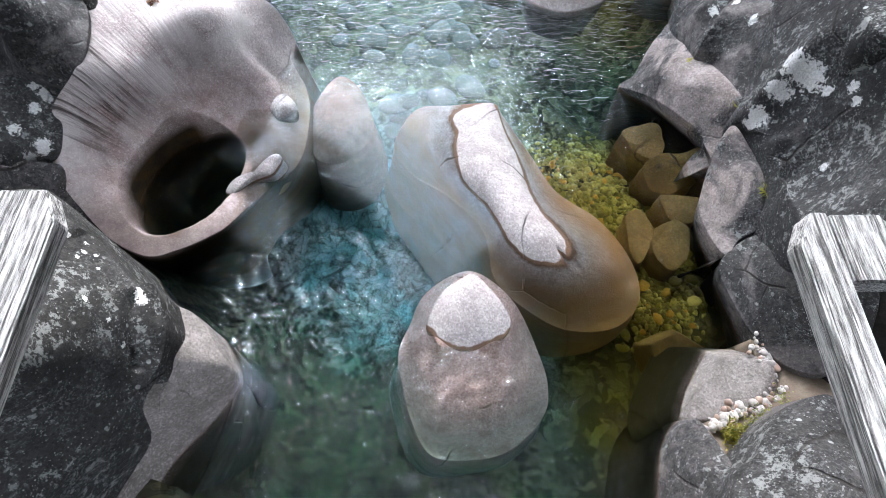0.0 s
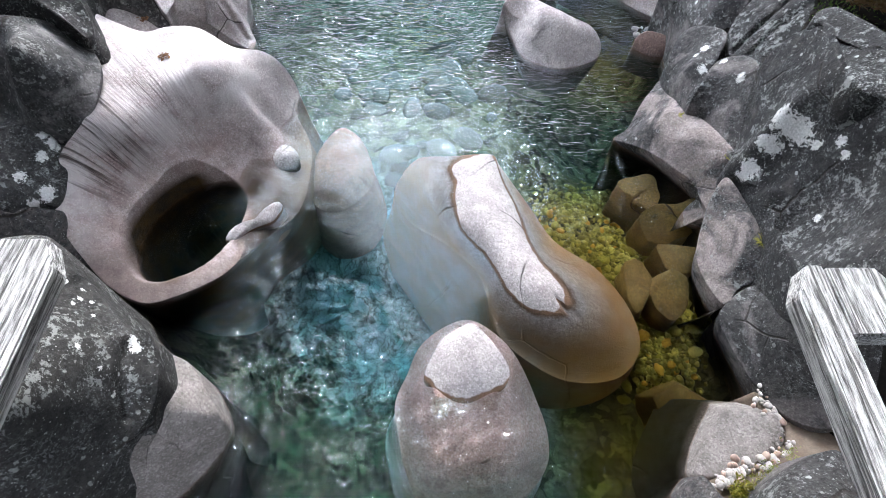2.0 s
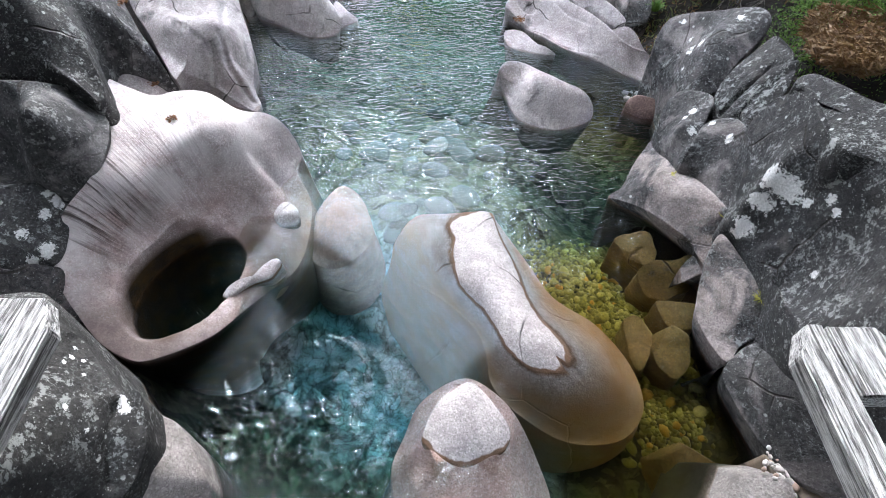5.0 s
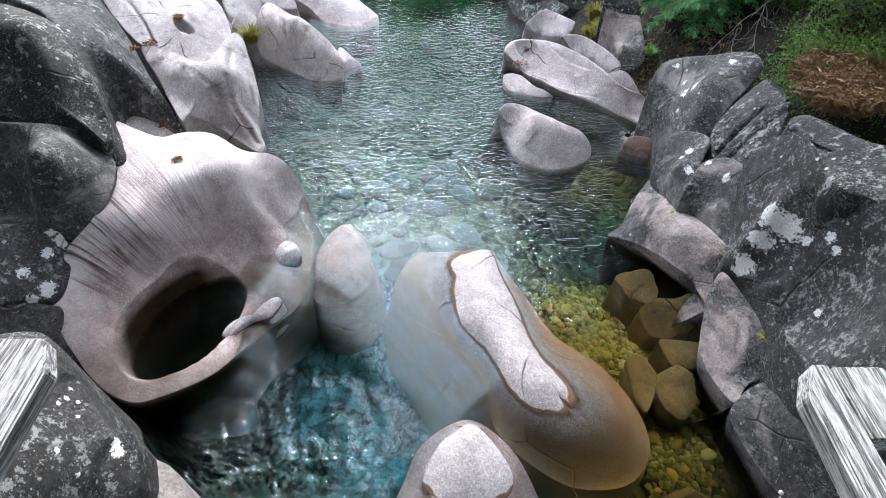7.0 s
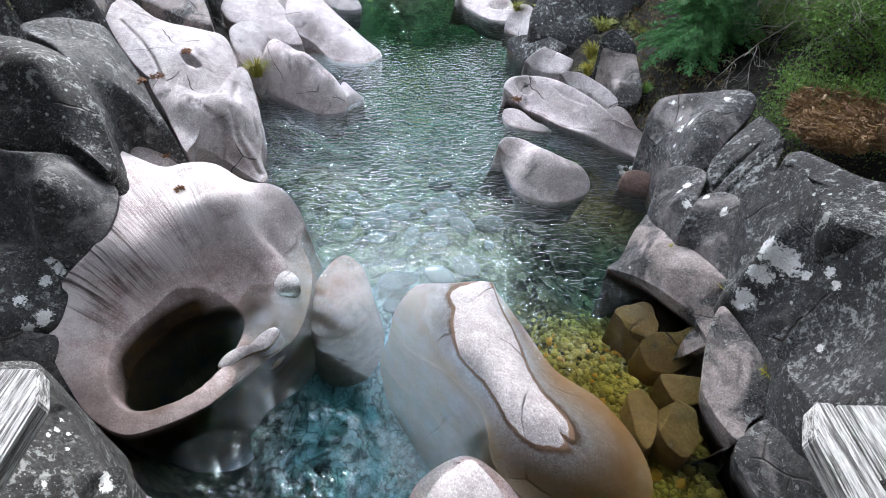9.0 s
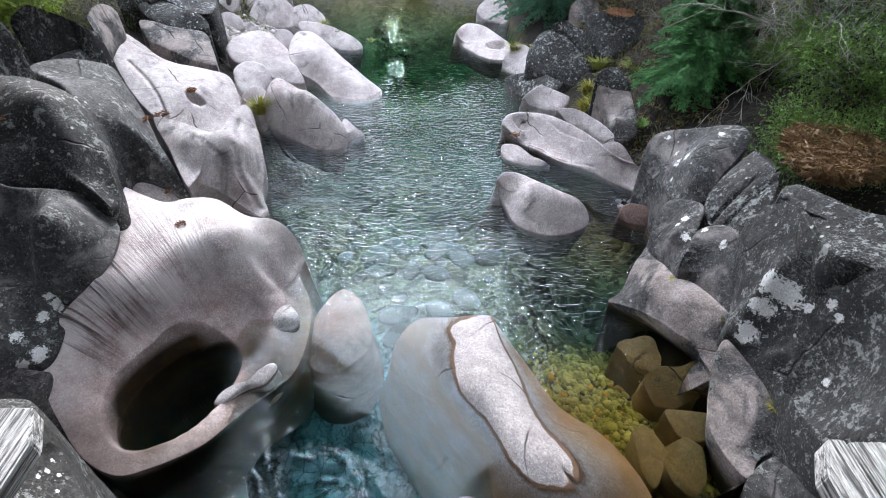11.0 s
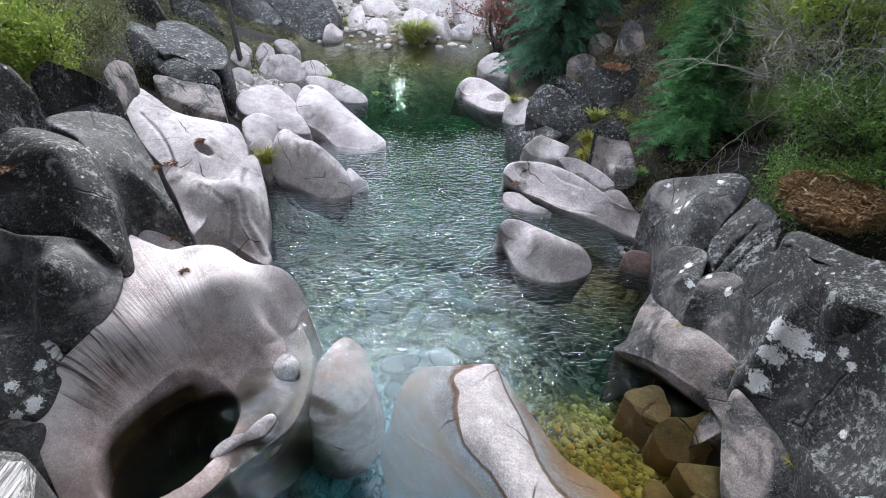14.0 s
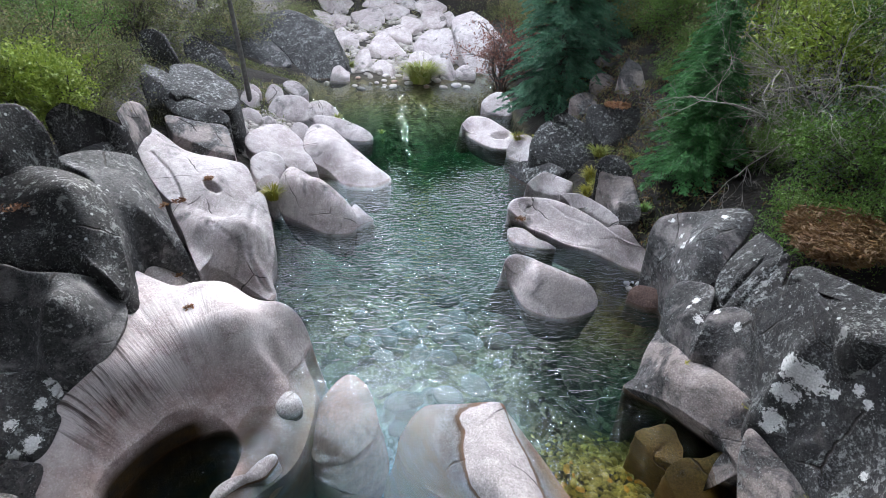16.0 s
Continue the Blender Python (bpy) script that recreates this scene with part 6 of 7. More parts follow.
BRIGHT = leaf_material("bright_oak_leaves", (0.24, 0.36, 0.04), (0.44, 0.56, 0.09))
OLIVE = leaf_material("olive_heath_leaves", (0.13, 0.16, 0.05), (0.25, 0.28, 0.095), (0.35, 0.29, 0.135))
GREEN = leaf_material("green_shrub_leaves", (0.13, 0.271, 0.0481), (0.244, 0.426, 0.0825))
NEEDLE = leaf_material("dark_conifer_needles", (0.06, 0.19, 0.12), (0.13, 0.34, 0.19))
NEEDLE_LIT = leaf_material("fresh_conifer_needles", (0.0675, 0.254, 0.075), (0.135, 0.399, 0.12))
FOREST = leaf_material("dark_forest_leaves", (0.02, 0.04, 0.014), (0.05, 0.08, 0.025))
GLAUC = leaf_material("blue_green_leaves", (0.15, 0.237, 0.188), (0.25, 0.338, 0.275))
RUSSET = leaf_material("russet_dead_leaves", (0.2, 0.07, 0.045), (0.32, 0.14, 0.1))
STRAW = leaf_material("dry_bracken", (0.176, 0.09, 0.0315), (0.32, 0.195, 0.077))
GRASS = leaf_material("green_grass_blades", (0.2, 0.26, 0.04), (0.38, 0.4, 0.1), (0.36, 0.3, 0.12))
MOSS = leaf_material("yellow_moss", (0.2, 0.22, 0.02), (0.42, 0.36, 0.04))
LITTER = leaf_material("fallen_leaves", (0.26, 0.11, 0.05), (0.42, 0.22, 0.1))
BARK = simple("grey_bark", (0.13, 0.11, 0.09), (0.07, 0.06, 0.05), 9.0)
TRUNKBARK = simple("lichened_grey_bark", (0.26, 0.25, 0.24), (0.12, 0.11, 0.1), 7.0)
TWIG = simple("bare_grey_twigs", (0.62, 0.59, 0.54), (0.44, 0.4, 0.36), 14.0)
rng = np.random.default_rng(7)


def on_ground(x, y):
    return float(ground_height(np.array([[x]], float), np.array([[y]], float))[0, 0])


def tube(points, radii, sides=5):
    """A tapered tube along points."""
    p, n = np.asarray(points, float), len(points)
    d = np.gradient(p, axis=0)
    d /= np.linalg.norm(d, axis=1)[:, None] + 1e-9
    up = np.where(np.abs(d[:, 2:]) > 0.9, np.array([[1.0, 0, 0]]), np.array([[0, 0, 1.0]]))
    u = np.cross(d, up)
    u /= np.linalg.norm(u, axis=1)[:, None]
    w = np.cross(d, u)
    a = np.linspace(0, 2 * math.pi, sides, endpoint=False)
    v = (p[:, None] + np.asarray(radii)[:, None, None] * (np.cos(a)[None, :, None] * u[:, None] + np.sin(a)[None, :, None] * w[:, None])).reshape(-1, 3)
    f = [(i * sides + j, i * sides + (j + 1) % sides, (i + 1) * sides + (j + 1) % sides, (i + 1) * sides + j) for i in range(n - 1) for j in range(sides)]
    return v, f


def join(pieces):
    vs, fs, k = [], [], 0
    for v, f in pieces:
        vs.append(v)
        fs += [tuple(i + k for i in q) for q in f]
        k += len(v)
    return np.vstack(vs), fs


def leaves(centres, size, aspect=0.5, droop=0.0, along=None):
    """Bent leaf blades, one at each centre."""
    n = len(centres)
    d = rng.normal(size=(n, 3)) if along is None else along + rng.normal(size=(n, 3)) * 0.35
    d[:, 2] -= droop
    d /= np.linalg.norm(d, axis=1)[:, None] + 1e-9
    s = np.cross(d, rng.normal(size=(n, 3)))
    s /= np.linalg.norm(s, axis=1)[:, None] + 1e-9
    nrm = np.cross(d, s)
    ln = (size * rng.uniform(0.6, 1.3, n))[:, None]
    a, tip = centres - d * ln * 0.5, centres + d * ln * 0.5 - nrm * ln * 0.12
    l, r = centres + s * ln * aspect * 0.5 + nrm * ln * 0.06, centres - s * ln * aspect * 0.5 + nrm * ln * 0.06
    v = np.stack([a, r, tip, l], 1).reshape(-1, 3)
    return v, [(4 * i, 4 * i + 1, 4 * i + 2, 4 * i + 3) for i in range(n)]


def plant(name, label, category, at, group=""):
    root = new(name)
    root.location = at
    return tagged(root, label, category, group)


def part(name, vf, material, parent, label="", smooth=False):
    ob = new(name, mesh_from(name, vf[0], vf[1], material, smooth))
    ob.parent = parent
    if label:
        ob["label"] = label
    return ob


def branches(start, way, length, radius, depth, spread=0.6, droop=0.0, kids=4):
    """A forking set of tapered limbs; returns the tubes and the tips."""
    tubes, tips = [], []
    todo = [(np.array(start, float), np.array(way, float), length, radius, depth)]
    while todo:
        p, d, ln, r, dep = todo.pop()
        pts = [p]
        for i in range(5):
            d = d + rng.normal(size=3) * 0.16 - np.array([0, 0, droop]) * 0.1
            d /= np.linalg.norm(d)
            pts.append(pts[-1] + d * ln / 5)
        tubes.append(tube(pts, np.linspace(r, r * 0.5, 6), 5 if dep > 1 else 3))
        if dep <= 0:
            tips.append(pts[-1])
            tips.append(pts[-3])
            continue
        for k in range(kids):
            q = pts[2 + int(rng.integers(0, 4))]
            e = d + rng.normal(size=3) * spread
            todo.append((q, e / np.linalg.norm(e), ln * rng.uniform(0.5, 0.75), r * 0.55, dep - 1))
    return tubes, np.array(tips)


def shrub(name, label, at, size, height, leaf, material, count=2600, limbs=7, category="shrub", group="", bark=None, clump=0.22):
    """A many-stemmed shrub: forking limbs and clumps of leaves round their tips."""
    root = plant(name, label, category, at, group)
    tubes, tips = [], []
    for i in range(limbs):
        a = i * 2.4 + rng.uniform(0, 1)
        way = np.array([math.cos(a) * size * 0.6, math.sin(a) * size * 0.6, height])
        t, k = branches((0, 0, -0.1), way / np.linalg.norm(way), np.linalg.norm(way) * 0.62, 0.02 + 0.012 * height, 2, 0.55)
        tubes += t
        tips.append(k)
    tips, count = np.vstack(tips), int(count * 1.9)
    part("stem", join(tubes), bark or BARK, root, "forking woody stems", True)
    pick = tips[rng.integers(0, len(tips), count)] + rng.normal(size=(count, 3)) * clump * np.array([1, 1, 0.6])
    part("crown", leaves(pick, leaf * 0.9, 0.48), material, root, "leafy crown")
    return root


def conifer(name, label, at, height, width, material, group="", whorls=26, sprays=11, first=0.1):
    """A conifer: straight trunk and whorls of drooping flat sprays."""
    root = plant(name, label, "tree", at, group)
    part("trunk", tube([(0, 0, -0.3), (0.03, 0, height * 0.5), (0, 0.02, height)], [0.03 * height * 0.55, 0.02 * height * 0.5, 0.01], 8), BARK, root, "straight conifer trunk", True)
    twigs, cen, dirs = [], [], []
    for w in range(whorls):
        t = first + (1 - first) * w / whorls
        reach = width * (1 - t) ** 0.8 + 0.08
        for k in range(sprays):
            a = rng.uniform(0, 2 * math.pi)
            ln = reach * rng.uniform(0.65, 1.15)
            out = np.array([math.cos(a), math.sin(a), 0])
            side = np.array([-out[1], out[0], 0])
            s = np.linspace(0, 1, 7)
            pts = np.array([0, 0, t * height]) + out * (s * ln)[:, None] + np.array([0, 0, 1]) * (0.12 * s - 0.38 * s ** 2)[:, None] * ln
            twigs.append(tube(pts, np.linspace(0.012, 0.003, 7), 3))
            m = int(34 + 76 * ln)
            u = rng.uniform(0.15, 1, m)
            off = rng.uniform(-1, 1, m) * 0.3 * ln * (1.1 - u)
            base = np.stack([np.interp(u, s, pts[:, j]) for j in range(3)], 1) + side * off[:, None] + rng.normal(size=(m, 3)) * 0.02
            base[:, 2] -= np.abs(off) * 0.25
            cen.append(base)
            dirs.append(out + side * np.sign(off)[:, None] * 0.9 + np.array([0, 0, -0.35]))
    tagged(part("branchwork", join(twigs), BARK, root, "thin drooping branches", True), kind="stuff")
    part("crown", leaves(np.vstack(cen), 0.125 * (width / 1.6) ** 0.5, 0.32, 0.1, np.vstack(dirs)), material, root, "flat drooping needle sprays")
    return root


def tuft(name, label, at, radius, height, material, count=160, group="", category="grass"):
    """A tuft of arching blades."""
    v, f = [], []
    for i in range(count):
        a, r = rng.uniform(0, 2 * math.pi), radius * 0.45 * math.sqrt(rng.uniform(0, 1))
        o = np.array([math.cos(a), math.sin(a), 0])
        s = np.array([-o[1], o[0], 0]) * 0.012 * (0.6 + height)
        h, lean = height * rng.uniform(0.5, 1.1), radius * rng.uniform(0.3, 1.0)
        b = o * r
        k = len(v)
        for u, wd in ((0, 1), (0.45, 0.9), (0.8, 0.6), (1, 0.08)):
            c = b + o * lean * u * u + np.array([0, 0, h * (1.5 * u - 0.75 * u * u) - 0.03])
            v += [c - s * wd, c + s * wd]
        f += [(k, k + 1, k + 3, k + 2), (k + 2, k + 3, k + 5, k + 4), (k + 4, k + 5, k + 7, k + 6)]
    ob = new(name, mesh_from(name, v, f, material, False))
    ob.location = at
    return tagged(ob, label, category, group)


def litter(name, label, at, radius, count, size, material, flat=0.15, thick=0.06, category="leaf litter"):
    """Loose dead blades scattered over a patch."""
    r = radius * np.sqrt(rng.uniform(0, 1, count))
    a = rng.uniform(0, 2 * math.pi, count)
    c = np.column_stack([r * np.cos(a), r * np.sin(a), rng.uniform(0, thick, count)])
    along = rng.normal(size=(count, 3)) * np.array([1, 1, flat])
    ob = new(name, mesh_from(name, *leaves(c, size, 0.16 if size > 0.15 else 0.4, 0, along), material, False))
    ob.location = at
    return tagged(ob, label, category, kind="stuff")


# ---- plants of the banks ----
def clump_crown(height, width, count, leaf):
    """Leaf centres of a broad uneven tree crown."""
    lobes = rng.normal(size=(26, 3)) * np.array([width * 0.42, width * 0.42, height * 0.17]) + np.array([0, 0, height * 0.68])
    pick = lobes[rng.integers(0, len(lobes), count)]
    d = rng.normal(size=(count, 3))
    d /= np.linalg.norm(d, axis=1)[:, None]
    return pick + d * width * 0.2 * rng.uniform(0.5, 1.0, count)[:, None]


def forest_tree(label, at, height, width, group="forest trees"):
    root = plant("forest_tree", label, "tree", at, group)
    t, tips = branches((0, 0, -0.4), (0.03, 0.02, 1), height * 0.7, height * 0.018, 2, 0.45, -3.5, 5)
    part("trunk", join(t), BARK, root, "tapered trunk with rising forked limbs", True)
    part("crown", leaves(clump_crown(height, width, 6500, 0.3), 0.62, 0.65), FOREST, root, "dense dark green crown")
    return root


tree = forest_tree("tall dark green broadleaf tree on the wooded bank", (-14.5, 1.0, on_ground(-14.5, 1.0)), 17, 8.0)
# copies mostly out of view, added and sized to block sky from the reflections
for x, y, s in ((-7.8, 0.8, 1.1), (-8.6, 4.6, 1.15), (-11.8, 11.5, 0.95), (-10.6, 9.4, 1.0), (-9.7, 7.6, 1.05), (10.6, 9.4, 1.15), (-13.5, 8.0, 1.3), (-8.4, -4.5, 1.2), (7.8, -1.5, 1.1), (8.2, 3.2, 1.15), (9.4, 7.4, 1.2), (11.8, 11.6, 1.25), (11.0, 27.0, 1.2), (-9, 52, 1.0), (-5.5, 56, 1.05), (-2, 54, 1.0), (1.5, 57, 1.05), (5, 52, 1.0), (8.5, 56, 1.0), (-12.5, 55, 1.0), (0, 64, 1.0), (-7, 58, 1.1), (-0.5, 51, 0.9), (3.5, 54.5, 1.05), (-4, 50.5, 0.9), (7, 50.5, 1.0), (2.5, 60, 1.2), (-10, 57, 1.1), (-4.4, 57.5, 1.25), (-4.0, 66, 1.5), (13, 48, 0.9),
                (-18, 48, 0.9), (-19, 15, 1.1), (-25, 22, 1.1), (-18, 30, 0.9), (-17, 38, 0.85), (-23, 36, 1.1), (-14, -8, 1.2), (-21, 4, 1.4), (14, 9.5, 1.2), (18, 18, 1.0), (15, 25, 0.95), (14, 33, 0.9), (20, 13, 1.2), (22, 24, 1.2), (14, -8, 1.2), (22, 4, 1.4),
                (-12, 60, 0.9), (-3, 62, 0.85), (6, 60, 0.9), (12, 54, 1.3), (-20, 55, 1.4), (18, 45, 1.3), (-7, -12, 1.4), (1, -13, 1.45), (8, -11, 1.4)):
    copy_thing(tree, pose(x, y, on_ground(x, y), 0, 0, x * 57 + y * 31) @ Matrix.Diagonal((s, s, s * 1.05, 1)))

SHRUBS_TO_COPY = []
cedar = conifer("conifer_tree", "dark blue-green conifer with drooping flat sprays at the water edge", (4.7, 22.2, on_ground(4.7, 22.2)), 11.5, 2.5, NEEDLE, "conifers", 38, 13, 0.01)
copy_thing(cedar, pose(7.4, 26.5, on_ground(7.4, 26.5), 0, 0, 70))
copy_thing(cedar, pose(6.2, 33, on_ground(6.2, 33), 0, 0, 250))
young = conifer("young_conifer", "young bright green conifer among bare branches", (6.7, 13.3, on_ground(6.7, 13.3)), 4.2, 1.5, NEEDLE_LIT, "conifers", 30, 15, 0.04)
for x, y, s in ((8.6, 12.2, 0.5), (9.8, 8.3, 0.9), (11.2, 8.9, 0.9), (8.6, 15.0, 0.7), (10.4, 13.6, 1.0), (11.8, 16.5, 1.1), (8.6, 19.0, 0.6), (9.4, 22.0, 0.8), (7.3, 15.6, 0.3), (8.0, 12.4, 0.35)):
    SHRUBS_TO_COPY.append((x, y, s))
copy_thing(young, pose(8.2, 16.4, on_ground(8.2, 16.4), 0, 0, 120))

# leafless shrub leaning over the slope
bare = plant("bare_shrub", "leafless grey shrub with a tangle of thin twigs", "shrub", (9.3, 12.2, on_ground(9.3, 12.2)))
for way, ln, r in (((-0.85, -0.15, 0.5), 2.3, 0.036), ((-0.5, 0.5, 0.75), 2.3, 0.03), ((-0.95, 0.2, 0.3), 2.4, 0.034), ((-0.6, -0.5, 0.55), 2.2, 0.03), ((-0.9, -0.4, 0.2), 2.3, 0.03), ((-0.7, 0.3, 0.55), 2.4, 0.03),
                   ((-0.6, 0.1, 0.9), 2.4, 0.03), ((0.1, 0.2, 0.9), 2.2, 0.03), ((-0.3, -0.7, 0.6), 2.2, 0.03), ((0.5, -0.4, 0.7), 2.2, 0.03)):
    w = np.array(way) / np.linalg.norm(way)
    part("branch", join(branches((0, 0, 0.2), w, ln, r, 4, 0.75, 0.1, 4)[0]), TWIG, bare, "", True)

for x, y, size, h, leaf, mat, n, label, cl in (
        (8.9, 9.6, 2.2, 2.0, 0.09, GREEN, 7000, "dense green heath shrub on the rocky slope", 0.26),
        (7.4, 8.9, 1.5, 1.3, 0.07, GREEN, 5200, "low green heath shrub above the lichen rock", 0.2),
        (10.6, 10.2, 2.0, 2.2, 0.09, OLIVE, 5200, "olive heath shrub with woody stems", 0.28),
        (8.7, 11.2, 1.3, 2.1, 0.07, GLAUC, 1500, "sparse blue-green leaved sapling", 0.25),
        (9.1, 13.3, 2.0, 2.7, 0.13, BRIGHT, 4200, "light green leafy shrub behind bare branches", 0.4),
        (9.6, 18.0, 2.2, 2.6, 0.11, OLIVE, 4000, "olive green undergrowth on the wooded slope", 0.4),
        (9.4, 21.8, 1.6, 1.9, 0.1, GREEN, 3600, "dark green undergrowth among boulders", 0.35),
        (-9.0, 11.3, 1.5, 1.0, 0.11, BRIGHT, 3600, "bright green oak shrub spreading over dark boulders", 0.17),
        (-9.9, 11.9, 1.5, 1.1, 0.11, BRIGHT, 2600, "small bright green oak branchlets over the rocks", 0.16),
        (-11.6, 13.2, 2.4, 2.8, 0.09, OLIVE, 7000, "large olive heath bush on the bank", 0.34),
        (-11.4, 16.2, 1.7, 2.0, 0.08, OLIVE, 5200, "grey-olive heath bush behind boulders", 0.3),
        (-13.4, 18.2, 2.2, 2.6, 0.1, GREEN, 4600, "green bush above the stacked slabs", 0.35),
        (-15.2, 24.5, 2.4, 2.8, 0.11, OLIVE, 4600, "olive green bush on the upper bank", 0.35),
        (2.9, 30.2, 0.9, 4.4, 0.16, RUSSET, 2200, "russet dead shrub at the pool head", 0.28)):
    shrub("shrub", label, (x, y, {-9.0: 3.75, -9.9: 3.9}.get(x, on_ground(x, y))), size, h, leaf, mat, n, clump=cl)
bush = shrub("bank_bush", "rounded olive bush on the wooded bank", (-15, 26, on_ground(-15, 26)), 2.4, 2.6, 0.13, OLIVE, 4200, group="bank bushes", clump=0.45)
for x, y, s in ((-13.6, 20.0, 0.6), (-13.2, 15.5, 0.8), (-10.6, 14.6, 0.45), (-14.5, 13.5, 1.1), (-15.5, 20.5, 0.9), (-16.8, 27.0, 0.9), (-10.8, 39, 0.8), (-13, 33, 1.1), (-7.5, 58, 0.9), (-2, 59, 0.8), (3.5, 56, 0.9), (6.5, 40, 1.0), (8.5, 32, 1.0), (8.8, 23.5, 0.9),
                (11.5, 19, 1.1), (12.5, 12.5, 1.1), (-16, 16, 1.2), (-17, 22, 1.2), (13, 8, 1.2), (5.5, 47, 1.0), (-11, 50, 1.2), (0.5, 57, 1.2)):
    copy_thing(bush, pose(x, y, on_ground(x, y), 0, 0, x * 47 + y * 13) @ Matrix.Diagonal((s, s, s, 1)))

heath = shrub("heath_bush", "green heath bush on the rocky wooded slope", (10.8, 15.6, on_ground(10.8, 15.6)), 2.0, 2.2, 0.1, GREEN, 6500, group="heath bushes", clump=0.35)
for x, y, s in SHRUBS_TO_COPY:
    copy_thing(heath, pose(x, y, on_ground(x, y), 0, 0, x * 83 + y * 29) @ Matrix.Diagonal((s, s, s, 1)))

# thin bare trunk by the boulder heap
pole = plant("thin_tree", "thin grey tree trunk standing on the boulder bank", "tree", (-8.92, 22.65, on_ground(-8.92, 22.65)))
part("trunk", tube([(0, 0, -0.3), (0.0, 0.02, 2.0), (-0.1, 0.1, 5.0), (-0.1, 0.2, 9.0)], [0.12, 0.105, 0.09, 0.07], 9), TRUNKBARK, pole, "thin grey trunk", True)
tb, tips = branches((-0.1, 0.2, 7.5), (0.1, 0, 1), 3.0, 0.07, 2, 0.8)
part("branches", join(tb), BARK, pole, "bare upper branches", True)

# grass, moss, ferns and litter
tuft("grass_tuft", "large pale green sedge tuft on the gravel bar", (-1.7, 30.4, 0.1), 1.25, 1.35, GRASS, 700, "grass tufts")
for x, y, z, r, h, m, n, label in ((-6.3, 33.4, 0.3, 0.5, 0.5, GRASS, 140, "small green sedge tuft on far gravel"), (-4.85, 21.6, 0.55, 0.3, 0.3, GRASS, 90, "green grass tuft on a flat boulder"),
                                   (-2.9, 21.0, 0.15, 0.2, 0.2, GRASS, 60, "short grass on the edge of a boulder"), (4.86, 15.8, 1.15, 0.45, 0.4, GRASS, 190, "arching green grass between boulders"),
                                   (5.15, 16.6, 1.3, 0.4, 0.35, MOSS, 150, "mossy grass clump between boulders"), (4.35, 13.9, 0.85, 0.3, 0.24, MOSS, 160, "yellow moss clump on a ledge"),
                                   (5.2, 12.2, 0.95, 0.22, 0.25, GREEN, 120, "small green fern beside dark rock"), (3.4, 19.0, 0.5, 0.3, 0.3, MOSS, 130, "yellow-green moss at a boulder foot"),
                                   (-5.12, 13.3, 0.7, 0.36, 0.5, MOSS, 220, "green fern growing between pale boulders"), (4.56, 15.2, 0.5, 0.4, 0.5, MOSS, 220, "yellow-green moss cushion below dark boulders"), (4.33, 14.5, 0.3, 0.35, 0.4, MOSS, 180, "orange-green moss at the foot of boulders"),
                                   (2.66, 19.0, 0.55, 0.35, 0.35, MOSS, 160, "yellow moss hanging over a grey boulder"), (5.2, 15.2, 0.75, 0.5, 0.5, GRASS, 220, "long green grass below the square boulder"), (5.9, 15.3, 1.2, 0.5, 0.45, GRASS, 200, "long green grass beside the square boulder"), (4.2, 11.7, 0.55, 0.16, 0.12, MOSS, 70, "moss in the hollow of a flat boulder")):
    tuft("grass_tuft", label, (x, y, z), r, h, m, n, "grass tufts")
litter("bracken", "dry brown bracken heaped on the slope", (6.9, 7.9, 2.45), 0.85, 3600, 0.22, STRAW, 0.3, 0.4, "bracken")
litter("bracken", "dry brown bracken over the rock shoulder", (6.0, 6.9, 2.85), 0.5, 1500, 0.2, STRAW, 0.3, 0.25, "bracken")
litter("dead_needles", "rusty dead needles behind a rock block", (6.1, 10.5, on_ground(6.1, 10.5) + 0.02), 0.5, 500, 0.1, LITTER, 0.2, 0.05)
litter("dead_needles", "rusty dead needles on a square boulder", (5.5, 16.8, 2.47), 0.42, 380, 0.11, LITTER, 0.2, 0.06)


# ---- cobbles and pebbles ----
def pebble_mesh(name, seed, material, flat=0.6):
    bm = bmesh.new()
    bmesh.ops.create_icosphere(bm, subdivisions=2, radius=1.0)
    for v in bm.verts:
        k = 1 + 0.22 * noise.noise(v.co * 1.1 + Vector((seed * 3.7, 0, 0)))
        v.co = Vector((v.co.x * 1.15, v.co.y * 0.9, v.co.z * flat)) * k
    me = bpy.data.meshes.new(name)
    bm.to_mesh(me)
    bm.free()
    me.materials.append(material)
    me.polygons.foreach_set("use_smooth", [True] * len(me.polygons))
    return me


def stone_material(name, a, b, c):
    g = Nodes(name)
    rnd = g.add("ObjectInfo").outputs["Random"]
    a, b, c = (tuple(x * 0.55 for x in q) for q in (a, b, c))
    col = g.mix(rnd, a, b)
    col = g.mix(g.span(rnd, 0.8, 0.82), col, c)
    col = g.mix(g.span(g.noise(28.0, 4, 0.65), 0.45, 0.7, 0, 0.5), col, tuple(x * 0.5 for x in a))
    return g.surface(col, 0.7, g.bump(g.noise(40.0, 4), 0.3, 0.01))


